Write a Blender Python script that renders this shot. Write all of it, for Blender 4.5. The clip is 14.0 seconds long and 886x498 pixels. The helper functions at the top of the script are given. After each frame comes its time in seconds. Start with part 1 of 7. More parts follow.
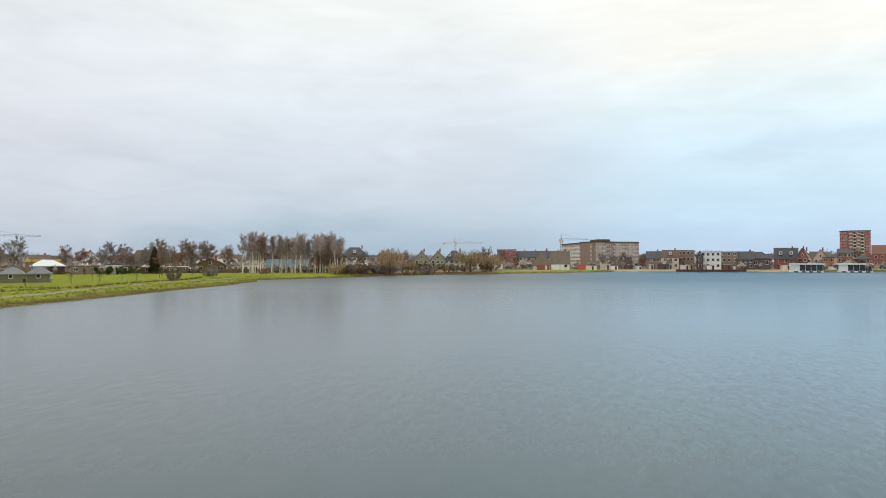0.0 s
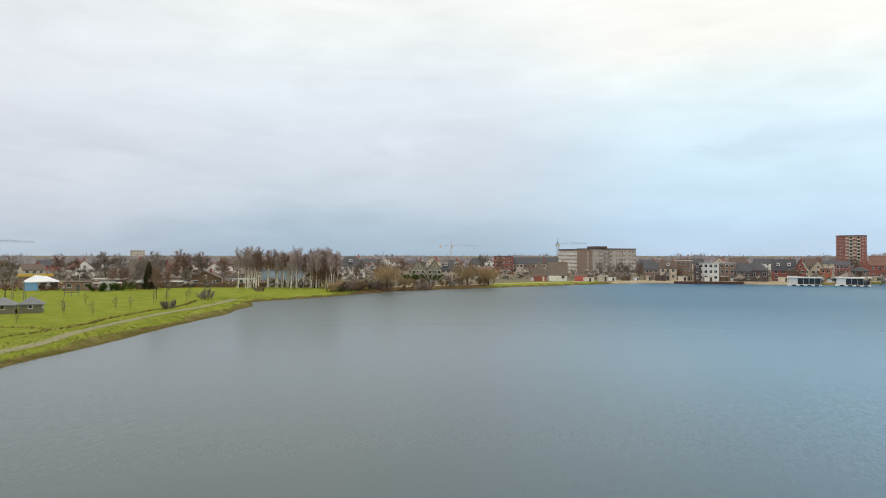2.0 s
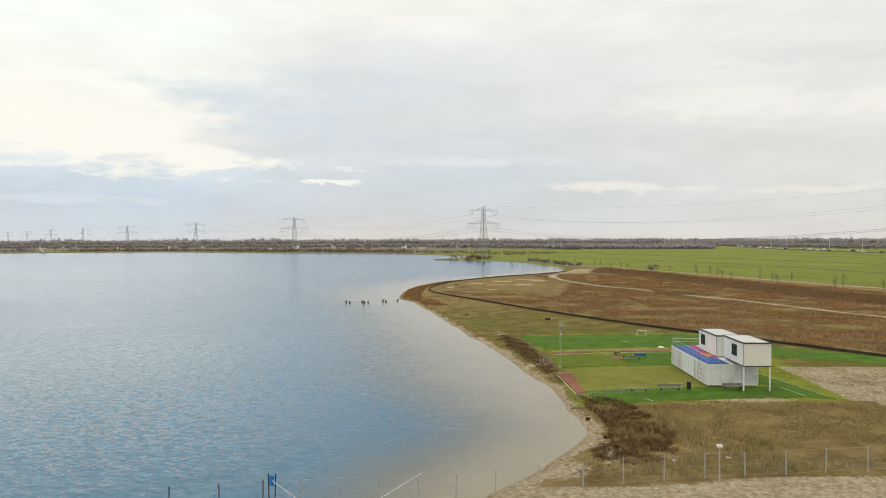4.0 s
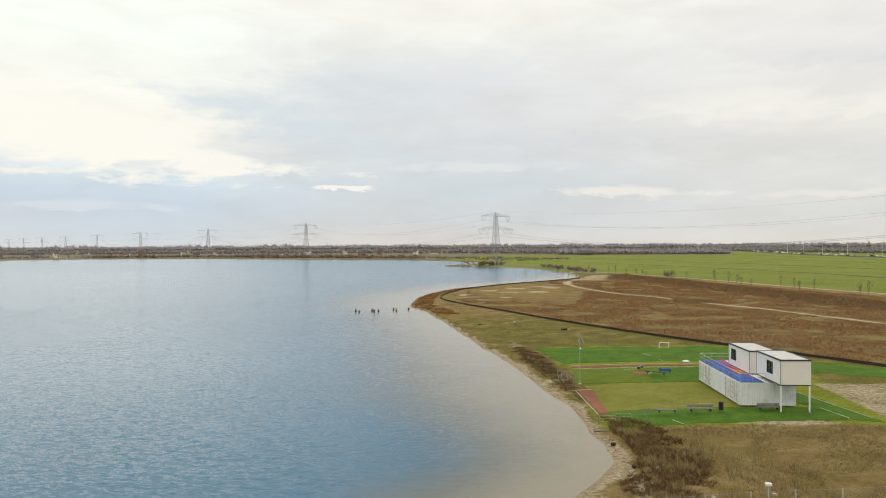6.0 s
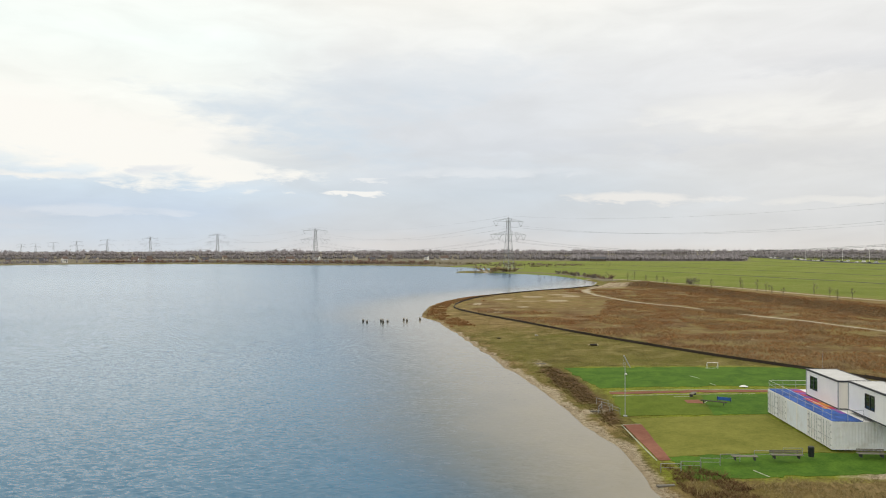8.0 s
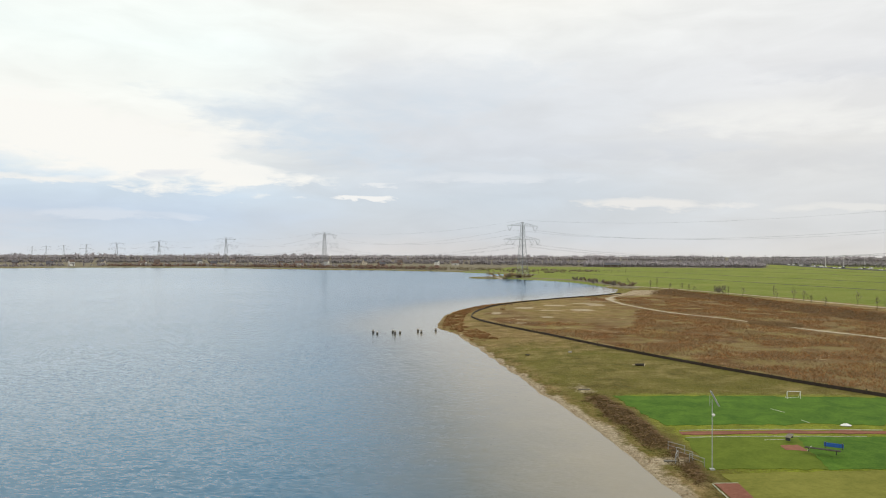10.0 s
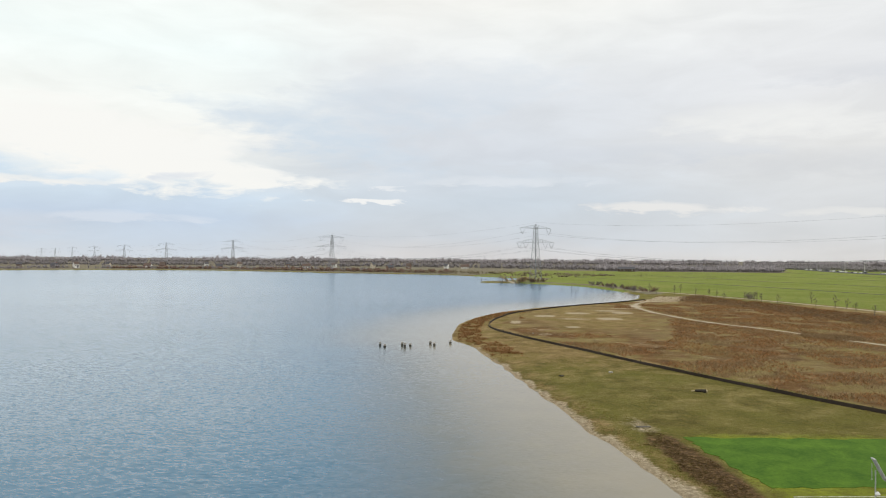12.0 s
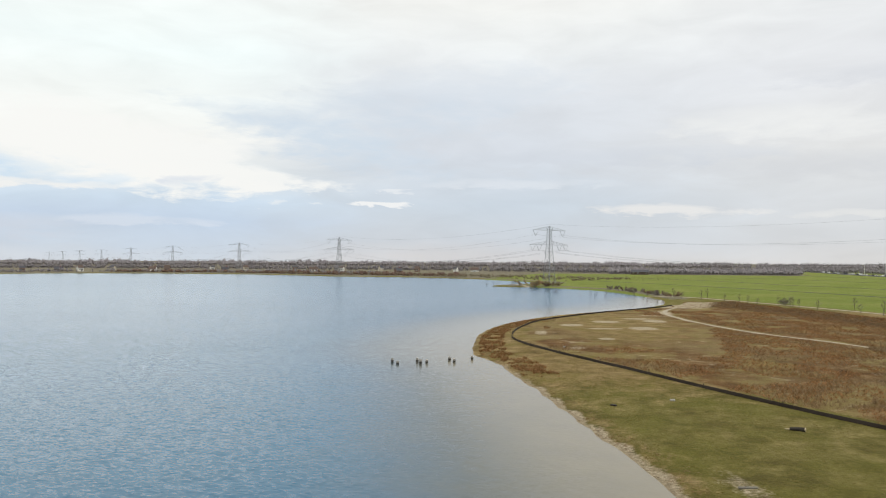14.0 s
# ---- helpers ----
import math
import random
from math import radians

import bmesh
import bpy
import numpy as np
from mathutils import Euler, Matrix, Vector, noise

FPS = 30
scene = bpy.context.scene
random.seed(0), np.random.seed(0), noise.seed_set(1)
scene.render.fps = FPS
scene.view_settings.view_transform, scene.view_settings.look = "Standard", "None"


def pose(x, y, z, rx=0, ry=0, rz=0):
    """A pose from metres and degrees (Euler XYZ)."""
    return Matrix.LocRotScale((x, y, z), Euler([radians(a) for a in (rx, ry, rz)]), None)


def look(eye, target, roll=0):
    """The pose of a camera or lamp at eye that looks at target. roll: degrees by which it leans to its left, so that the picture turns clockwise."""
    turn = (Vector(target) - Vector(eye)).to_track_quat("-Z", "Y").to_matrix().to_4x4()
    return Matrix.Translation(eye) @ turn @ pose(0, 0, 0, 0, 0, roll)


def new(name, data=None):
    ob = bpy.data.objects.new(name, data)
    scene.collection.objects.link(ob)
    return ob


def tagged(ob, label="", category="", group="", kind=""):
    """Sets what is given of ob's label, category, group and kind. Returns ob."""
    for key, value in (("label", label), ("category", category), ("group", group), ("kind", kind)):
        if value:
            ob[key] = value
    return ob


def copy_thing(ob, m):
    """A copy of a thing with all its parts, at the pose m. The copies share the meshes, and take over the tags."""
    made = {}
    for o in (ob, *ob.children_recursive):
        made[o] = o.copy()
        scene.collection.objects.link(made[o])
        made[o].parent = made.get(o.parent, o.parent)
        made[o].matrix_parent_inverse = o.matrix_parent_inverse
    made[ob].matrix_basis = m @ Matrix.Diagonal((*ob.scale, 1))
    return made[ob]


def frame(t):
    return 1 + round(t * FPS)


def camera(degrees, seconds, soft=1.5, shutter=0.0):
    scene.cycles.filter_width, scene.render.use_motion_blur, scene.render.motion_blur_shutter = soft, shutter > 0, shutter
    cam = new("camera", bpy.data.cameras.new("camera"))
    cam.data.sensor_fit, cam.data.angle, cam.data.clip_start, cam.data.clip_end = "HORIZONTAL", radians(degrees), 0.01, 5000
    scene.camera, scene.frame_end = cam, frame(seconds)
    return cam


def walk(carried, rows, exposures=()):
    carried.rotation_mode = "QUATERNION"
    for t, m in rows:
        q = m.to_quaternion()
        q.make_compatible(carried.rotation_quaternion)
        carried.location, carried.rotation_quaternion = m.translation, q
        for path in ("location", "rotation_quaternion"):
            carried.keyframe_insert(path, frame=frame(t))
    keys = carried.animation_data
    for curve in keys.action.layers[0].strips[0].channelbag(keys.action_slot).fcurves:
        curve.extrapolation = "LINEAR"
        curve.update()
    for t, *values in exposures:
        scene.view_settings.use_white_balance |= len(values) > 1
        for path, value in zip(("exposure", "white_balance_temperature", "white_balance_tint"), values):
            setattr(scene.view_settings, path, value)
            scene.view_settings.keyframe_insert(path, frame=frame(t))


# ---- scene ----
cam = camera(65.0, 14.0, soft=1.0, shutter=0.2)
PATH = [
    (0, (2.30, -39.30, 5.95), (-17.512, -42.018, 6.274), -0.13),
    (0.5, (1.75, -39.65, 7.95), (-18.068, -42.328, 8.217), -0.15),
    (1, (1.30, -39.85, 10.05), (-18.522, -42.502, 10.282), -0.12),
    (1.5, (0.80, -40.10, 12.30), (-19.029, -42.707, 12.483), -0.05),
    (2, (0.47, -40.27, 14.53), (-19.366, -42.860, 14.674), 0.02),
    (2.1, (0.48, -40.23, 14.86), (-19.393, -42.454, 15.011), 0.00),
    (2.2, (0.50, -40.18, 15.18), (-19.493, -39.612, 15.322), 0.00),
    (2.3, (0.51, -40.14, 15.51), (-19.129, -36.375, 15.592), 0.00),
    (2.4, (0.53, -40.09, 15.83), (-18.224, -33.139, 15.889), 0.00),
    (2.5, (0.55, -40.04, 16.15), (-17.135, -30.692, 16.135), 0.00),
    (2.6, (0.56, -39.99, 16.47), (-15.299, -27.807, 16.410), 0.00),
    (2.7, (0.58, -39.94, 16.79), (-13.143, -25.388, 16.667), 0.00),
    (2.8, (0.59, -39.89, 17.11), (-10.335, -23.139, 16.859), 0.00),
    (2.9, (0.61, -39.83, 17.42), (-7.537, -21.570, 17.199), 0.00),
    (3, (0.63, -39.78, 17.74), (-5.131, -20.629, 17.404), 0.00),
    (3.1, (0.64, -39.72, 18.05), (-1.897, -19.890, 17.693), 0.00),
    (3.2, (0.66, -39.67, 18.36), (-0.422, -19.702, 17.992), -0.18),
    (5.5, (0.55, -36.40, 19.46), (-0.820, -16.448, 19.259), -0.24),
    (6, (0.33, -33.87, 19.55), (-1.137, -13.923, 19.376), -0.31),
    (6.5, (-0.06, -30.83, 19.63), (-1.602, -10.887, 19.499), -0.27),
    (7, (-0.53, -27.46, 19.56), (-2.154, -7.524, 19.476), -0.26),
    (7.5, (-1.11, -23.64, 19.46), (-2.801, -3.707, 19.426), -0.20),
    (8, (-1.82, -19.52, 19.48), (-3.579, 0.403, 19.471), -0.15),
    (10.5, (-6.45, 2.33, 19.24), (-8.540, 22.220, 19.410), 0.21),
    (11, (-7.24, 7.19, 19.20), (-9.392, 27.073, 19.390), 0.25),
    (11.5, (-8.15, 11.98, 19.15), (-10.375, 31.856, 19.351), 0.30),
    (12, (-9.16, 16.73, 19.12), (-11.435, 36.602, 19.354), 0.35),
    (12.5, (-10.31, 21.44, 19.16), (-12.626, 41.302, 19.418), 0.36),
    (13, (-11.65, 26.10, 19.32), (-14.018, 45.954, 19.587), 0.41),
    (13.5, (-12.91, 30.67, 19.43), (-15.326, 50.526, 19.713), 0.27),
    (14, (-13.85, 35.15, 19.31), (-16.335, 54.993, 19.622), 0.29),
]
# seconds, stops, kelvin, tint: the picture warms as the camera swings round and cools again along the lake
EXPOSURES = [(0, 0.08, 6500, 10), (2, 0.08, 6500, 10), (3, 0.0, 6680, 9), (5.5, 0.0, 6800, 9), (8, 0.0, 6600, 10), (10.5, -0.02, 6500, 10), (14, -0.03, 6380, 10)]
walk(cam, [(t, look(eye, target, roll)) for t, eye, target, roll in PATH], EXPOSURES)

# ---------------------------------------------------------------- light
SUN_AZ, SUN_EL = 36.0, 27.0            # degrees to the left of +y, and up
SUN_DIR = Vector((-math.sin(radians(SUN_AZ)) * math.cos(radians(SUN_EL)),
                  math.cos(radians(SUN_AZ)) * math.cos(radians(SUN_EL)), math.sin(radians(SUN_EL))))
lamp = bpy.data.lights.new("sun", "SUN")
lamp.energy, lamp.angle, lamp.color = 0.16, radians(54), (1.0, 0.93, 0.80)
sun = new("sun", lamp)
sun.matrix_world = look(SUN_DIR * 500, (0, 0, 0))


def maths(tree, op, a, b=None, clamp=False):
    n = tree.nodes.new("ShaderNodeMath")
    n.operation, n.use_clamp = op, clamp
    for slot, value in ((0, a), (1, b)):
        if value is None:
            continue
        if isinstance(value, (int, float)):
            n.inputs[slot].default_value = value
        else:
            tree.links.new(value, n.inputs[slot])
    return n.outputs[0]


def ramp(tree, fac, stops):
    n = tree.nodes.new("ShaderNodeValToRGB")
    els = n.color_ramp.elements
    els[0].position, els[0].color = stops[0][0], (*stops[0][1], 1)
    els[1].position, els[1].color = stops[1][0], (*stops[1][1], 1)
    for pos, col in stops[2:]:
        e = els.new(pos)
        e.color = (*col, 1)
    tree.links.new(fac, n.inputs[0])
    return n.outputs[0]


def blend(tree, fac, a, b, mode="MIX"):
    n = tree.nodes.new("ShaderNodeMix")
    n.data_type, n.blend_type = "RGBA", mode
    for slot, value in ((0, fac), (6, a), (7, b)):
        if isinstance(value, (int, float)):
            n.inputs[slot].default_value = value
        elif isinstance(value, tuple):
            n.inputs[slot].default_value = (*value, 1)
        else:
            tree.links.new(value, n.inputs[slot])
    return n.outputs[2]


def noise_node(tree, vec, scale, detail=4, rough=0.55, distort=0.0):
    n = tree.nodes.new("ShaderNodeTexNoise")
    n.inputs["Scale"].default_value, n.inputs["Detail"].default_value = scale, detail
    n.inputs["Roughness"].default_value, n.inputs["Distortion"].default_value = rough, distort
    if vec is not None:
        tree.links.new(vec, n.inputs["Vector"])
    return n.outputs[0]


def make_world():
    world = bpy.data.worlds.new("sky")
    scene.world = world
    world.use_nodes = True
    t = world.node_tree
    t.nodes.clear()
    out, bg = t.nodes.new("ShaderNodeOutputWorld"), t.nodes.new("ShaderNodeBackground")
    t.links.new(bg.outputs[0], out.inputs[0])
    sky = t.nodes.new("ShaderNodeTexSky")
    sky.sky_type, sky.sun_disc = "NISHITA", False
    sky.sun_elevation, sky.sun_rotation = radians(SUN_EL), radians(-SUN_AZ)
    sky.air_density, sky.dust_density = 1.0, 2.0
    clear = blend(t, 1.0, sky.outputs[0], (0.10, 0.10, 0.10), "MULTIPLY")
    co = t.nodes.new("ShaderNodeTexCoord")
    sep = t.nodes.new("ShaderNodeSeparateXYZ")
    t.links.new(co.outputs["Generated"], sep.inputs[0])
    up = maths(t, "MAXIMUM", sep.outputs[2], 0.0)
    # azimuth to the left of +y and height, in degrees
    az = maths(t, "MULTIPLY", maths(t, "ARCTAN2", maths(t, "MULTIPLY", sep.outputs[0], -1.0), sep.outputs[1]), 57.2958)
    el = maths(t, "MULTIPLY", maths(t, "ARCSINE", sep.outputs[2]), 57.2958)
    # soft streaks of the cloud deck, drawn out along the horizon
    streak = t.nodes.new("ShaderNodeCombineXYZ")
    t.links.new(maths(t, "MULTIPLY", az, 0.055), streak.inputs[0])
    t.links.new(maths(t, "MULTIPLY", el, 0.19), streak.inputs[1])
    broad = noise_node(t, streak.outputs[0], 1.0, 4, 0.5, 0.3)
    wisp = noise_node(t, streak.outputs[0], 2.6, 6, 0.55, 0.5)
    fray = noise_node(t, streak.outputs[0], 6.0, 6, 0.6, 0.3)
    az_w = maths(t, "ADD", az, maths(t, "MULTIPLY", maths(t, "SUBTRACT", wisp, 0.5), 9.0))
    el_w = maths(t, "ADD", el, maths(t, "MULTIPLY", maths(t, "SUBTRACT", broad, 0.5), 2.4))
    el_w = maths(t, "ADD", el_w, maths(t, "MULTIPLY", maths(t, "SUBTRACT", fray, 0.5), 0.7))

    def tone(rgb):
        return tuple(((c / 255 + 0.055) / 1.055) ** 2.4 for c in rgb)

    def column(*rows):
        """The deck's colour by height in degrees, rising to the brighter part overhead."""
        stops = [(max(0.0, math.sin(radians(e))), tone(c)) for e, c in rows]
        return ramp(t, maths(t, "MAXIMUM", maths(t, "SINE", maths(t, "MULTIPLY", el_w, 0.0174533)), 0.0), stops + [(0.5, (1.02, 1.0, 0.94)), (1.0, (1.62, 1.54, 1.36))])

    WHITE_CLOUD = (246, 246, 241)
    south = column((0, (178, 191, 205)), (2, (190, 201, 213)), (5, (207, 214, 224)), (10, (217, 222, 230)), (18, (229, 234, 238)))
    west = column((0, (162, 182, 199)), (2.2, (174, 193, 208)), (5, (199, 211, 222)), (9, (212, 221, 231)), (13, (224, 233, 240)), (19, (241, 245, 243)))
    blue = column((0, (186, 209, 231)), (2.5, (191, 217, 239)), (5.5, (203, 228, 244)), (9, (212, 235, 247)), (12.5, (231, 244, 247)), (16, WHITE_CLOUD))
    lit = column((0, (208, 215, 222)), (1.2, (200, 213, 226)), (3, (194, 211, 230)), (4.6, (204, 221, 236)), (6.4, (238, 243, 243)), (9, WHITE_CLOUD), (16, (240, 249, 247)))
    grey = column((0, (218, 217, 217)), (1.4, (209, 215, 221)), (4.5, (207, 217, 226)), (9, (218, 223, 229)), (13, (228, 232, 236)), (17, (243, 245, 243)), (20, WHITE_CLOUD))
    east = column((0, (222, 220, 217)), (2, (217, 219, 220)), (5, (222, 224, 225)), (8, (235, 235, 233)), (14, (233, 234, 235)), (20, (242, 243, 241)))
    both = south
    for a0, a1, deck in ((-150, -70, east), (-24, 2, grey), (9, 27, lit), (50, 60, blue), (78, 96, west), (108, 128, south)):
        n = t.nodes.new("ShaderNodeMapRange")
        n.interpolation_type = "SMOOTHSTEP"
        n.inputs["From Min"].default_value, n.inputs["From Max"].default_value = a0, a1
        t.links.new(az_w, n.inputs["Value"])
        both = blend(t, n.outputs[0], both, deck)
    shade = maths(t, "ADD", maths(t, "MULTIPLY", maths(t, "SUBTRACT", wisp, 0.5), 0.22), 1.0)
    shade = maths(t, "ADD", shade, maths(t, "MULTIPLY", maths(t, "SUBTRACT", broad, 0.5), 0.16))
    both = blend(t, 1.0, both, shade, "MULTIPLY")
    wob = maths(t, "MULTIPLY", maths(t, "SUBTRACT", fray, 0.5), 2.2)

    def lobe(a, e, wa, we, tilt, hard):
        da = maths(t, "SUBTRACT", az_s, a)
        de = maths(t, "SUBTRACT", maths(t, "SUBTRACT", el_s, e), maths(t, "MULTIPLY", da, tilt))
        q = maths(t, "ADD", maths(t, "POWER", maths(t, "ABSOLUTE", maths(t, "DIVIDE", da, wa)), 2.0), maths(t, "POWER", maths(t, "ABSOLUTE", maths(t, "DIVIDE", de, we)), 2.0))
        return maths(t, "MULTIPLY", maths(t, "SUBTRACT", maths(t, "ADD", 1.0, wob), q), hard, clamp=True)

    az_s = maths(t, "ADD", az, maths(t, "MULTIPLY", maths(t, "SUBTRACT", wisp, 0.5), 14.0))
    el_s = maths(t, "ADD", el, maths(t, "MULTIPLY", maths(t, "SUBTRACT", fray, 0.5), 1.5))
    # single clouds and gaps: azimuth, height, half widths, tilt, strength, hardness and colour
    for a, e, wa, we, tilt, k, hard, c in (
            (11, 12.0, 16, 3.4, -0.16, 0.75, 0.7, (210, 221, 231)),        # grey wedge above the bright bank
            (17, 9.6, 12, 2.0, 0.22, 0.6, 0.9, (205, 220, 233)),
            (32, 8.2, 13, 2.9, 0.18, 0.95, 1.6, (247, 247, 243)),          # the bright bank
            (24, 6.4, 9, 1.1, 0.05, 0.9, 1.6, (247, 247, 243)),
            (46, 7.4, 12, 2.1, 0.12, 0.72, 0.8, (178, 211, 238)),           # blue gap
            (44, 5.3, 12, 0.5, 0.0, 0.8, 1.5, (245, 243, 238)),
            (54, 2.6, 7, 1.0, 0.0, 0.85, 1.0, (246, 240, 230)),            # low glow over the point
            (40, 2.4, 9, 0.9, 0.0, 0.5, 1.0, (205, 212, 222)), (31, 2.9, 6, 0.5, 0.0, 0.55, 1.2, (218, 226, 236)),
            (27, 6.0, 2.2, 0.5, 0.0, 0.6, 1.0, (205, 216, 230)),
            (-19, 10.2, 9, 1.5, 0.02, 0.7, 0.8, (246, 246, 242)), (-31, 9.5, 6, 1.2, -0.05, 0.6, 1.2, (246, 246, 242)),
            (-2, 14.2, 20, 1.8, 0.04, 0.35, 0.7, (234, 236, 238)), (-22, 7.0, 26, 1.2, 0.02, 0.5, 0.8, (213, 215, 218)),
            (-28, 12.8, 12, 0.9, 0.05, 0.45, 0.9, (214, 217, 222)), (-8, 8.2, 14, 0.9, 0.0, 0.5, 0.9, (212, 217, 224)),
            (-11, 4.0, 6, 0.55, 0.03, 0.8, 1.3, (240, 238, 234)), (-25, 3.4, 7, 0.4, 0.0, 0.6, 1.2, (238, 237, 233)),
            (2, 6.2, 9, 0.45, 0.0, 0.5, 1.0, (232, 236, 240)), (12.5, 4.5, 1.5, 0.28, 0.0, 0.9, 1.6, (246, 246, 244)), (12.5, 5.6, 2.0, 0.22, 0.0, 0.6, 1.4, (240, 242, 243)),
            (92, 8.0, 10, 2.6, 0.0, 0.4, 0.7, (203, 214, 227)), (70, 8.5, 8, 1.4, -0.08, 0.35, 0.8, (196, 216, 238)), (120, 12.0, 16, 3.0, 0.0, 0.35, 0.7, (226, 233, 238))):
        both = blend(t, maths(t, "MULTIPLY", lobe(a, e, wa, we, tilt, hard), k), both, tone(c))
    both = blend(t, 0.02, both, clear)
    t.links.new(both, bg.inputs[0])
    bg.inputs[1].default_value = 1.0


make_world()

# ---------------------------------------------------------------- materials
MATS = {}


def bsdf_of(name):
    m = bpy.data.materials.new(name)
    m.use_nodes = True
    return m, m.node_tree, m.node_tree.nodes["Principled BSDF"]


def surface(name, base, rough=0.7, metal=0.0, vary=0.25, scale=3.0, fine=40.0, bump=0.0, spread=0.0, spec=0.3, stain=None):
    """A plain material with two scales of variation; spread: brightness difference from object to object."""
    if name in MATS:
        return MATS[name]
    m, t, b = bsdf_of(name)
    co = t.nodes.new("ShaderNodeTexCoord").outputs["Object"]
    n1, n2 = noise_node(t, co, scale, 5, 0.6), noise_node(t, co, fine, 3, 0.6)
    v = maths(t, "ADD", maths(t, "MULTIPLY", n1, 1.3), maths(t, "MULTIPLY", n2, 0.7))
    v = maths(t, "ADD", maths(t, "MULTIPLY", maths(t, "SUBTRACT", v, 1.0), vary * 2), 1.0)
    if spread:
        info = t.nodes.new("ShaderNodeObjectInfo").outputs["Random"]
        v = maths(t, "MULTIPLY", v, maths(t, "ADD", maths(t, "MULTIPLY", info, 2 * spread), 1 - spread))
    col = blend(t, 1.0, base, v, "MULTIPLY")
    if stain:
        mask = ramp(t, noise_node(t, co, scale * 0.7, 6, 0.7), [(0.5, (0, 0, 0)), (0.68, (1, 1, 1))])
        col = blend(t, maths(t, "MULTIPLY", mask, 0.7), col, stain)
    t.links.new(col, b.inputs["Base Color"])
    b.inputs["Roughness"].default_value, b.inputs["Metallic"].default_value = rough, metal
    b.inputs["Specular IOR Level"].default_value = spec
    if bump:
        bp = t.nodes.new("ShaderNodeBump")
        bp.inputs["Strength"].default_value, bp.inputs["Distance"].default_value = 0.6, bump
        t.links.new(n2, bp.inputs["Height"])
        t.links.new(bp.outputs[0], b.inputs["Normal"])
    MATS[name] = m
    return m


def glass(name="window_glass", base=(0.03, 0.035, 0.04)):
    if name in MATS:
        return MATS[name]
    m, t, b = bsdf_of(name)
    b.inputs["Base Color"].default_value = (*base, 1)
    b.inputs["Roughness"].default_value, b.inputs["Specular IOR Level"].default_value = 0.05, 0.6
    MATS[name] = m
    return m


def attribute(t, name):
    n = t.nodes.new("ShaderNodeAttribute")
    n.attribute_name = name
    return n.outputs["Fac"]


def ground_material():
    m, t, b = bsdf_of("ground_cover")
    co = t.nodes.new("ShaderNodeTexCoord").outputs["Object"]
    broad, mid, fine = noise_node(t, co, 0.03, 6, 0.62), noise_node(t, co, 0.25, 6, 0.65), noise_node(t, co, 2.2, 5, 0.7)
    grain = noise_node(t, co, 9.0, 4, 0.7)
    # rough winter grass, straw and moss
    patchy = noise_node(t, co, 0.09, 5, 0.6, 0.3)
    grass = ramp(t, mid, [(0.25, (0.070, 0.060, 0.016)), (0.45, (0.150, 0.130, 0.036)), (0.58, (0.228, 0.192, 0.066)), (0.75, (0.34, 0.28, 0.12))])
    grass = blend(t, ramp(t, patchy, [(0.40, (0, 0, 0)), (0.62, (0.9, 0.9, 0.9))]), grass, (0.150, 0.142, 0.030))
    dry = ramp(t, mid, [(0.25, (0.13, 0.085, 0.032)), (0.5, (0.245, 0.178, 0.072)), (0.75, (0.39, 0.295, 0.15))])
    dry = blend(t, ramp(t, patchy, [(0.48, (0, 0, 0)), (0.66, (0.7, 0.7, 0.7))]), dry, (0.20, 0.165, 0.045))
    meadow = ramp(t, mid, [(0.25, (0.155, 0.200, 0.016)), (0.55, (0.240, 0.282, 0.030)), (0.8, (0.31, 0.325, 0.07))])
    field = ramp(t, broad, [(0.3, (0.150, 0.190, 0.034)), (0.5, (0.185, 0.225, 0.045)), (0.7, (0.235, 0.250, 0.066))])
    brown = ramp(t, mid, [(0.25, (0.052, 0.028, 0.011)), (0.42, (0.128, 0.069, 0.027)), (0.56, (0.185, 0.106, 0.042)), (0.74, (0.36, 0.26, 0.13))])
    brown = blend(t, ramp(t, patchy, [(0.46, (0, 0, 0)), (0.58, (0.85, 0.85, 0.85))]), brown, (0.255, 0.205, 0.078))
    brown = blend(t, ramp(t, broad, [(0.46, (0, 0, 0)), (0.6, (0.6, 0.6, 0.6))]), brown, (0.235, 0.175, 0.085))
    streak = noise_node(t, co, 0.16, 5, 0.7, 1.5)
    brown = blend(t, ramp(t, streak, [(0.58, (0, 0, 0)), (0.68, (0.8, 0.8, 0.8))]), brown, (0.40, 0.33, 0.20))
    grass = blend(t, ramp(t, streak, [(0.56, (0, 0, 0)), (0.70, (0.7, 0.7, 0.7))]), grass, (0.29, 0.235, 0.085))
    grass = blend(t, ramp(t, streak, [(0.30, (0.6, 0.6, 0.6)), (0.42, (0, 0, 0))]), grass, (0.085, 0.085, 0.018))
    sand = ramp(t, fine, [(0.3, (0.30, 0.245, 0.16)), (0.55, (0.45, 0.38, 0.265)), (0.75, (0.54, 0.465, 0.345))])
    scrub = ramp(t, fine, [(0.3, (0.05, 0.034, 0.017)), (0.55, (0.14, 0.088, 0.042)), (0.75, (0.26, 0.18, 0.085))])

    def edge(name, soft=0.35):
        a = attribute(t, name)
        a = maths(t, "ADD", a, maths(t, "MULTIPLY", maths(t, "SUBTRACT", mid, 0.5), soft))
        a = maths(t, "ADD", a, maths(t, "MULTIPLY", maths(t, "SUBTRACT", fine, 0.5), soft * 0.8))
        return ramp(t, a, [(0.4, (0, 0, 0)), (0.6, (1, 1, 1))])

    col = blend(t, edge("dry", 0.7), grass, dry)
    col = blend(t, edge("meadow"), col, meadow)
    col = blend(t, edge("field", 0.1), col, field)
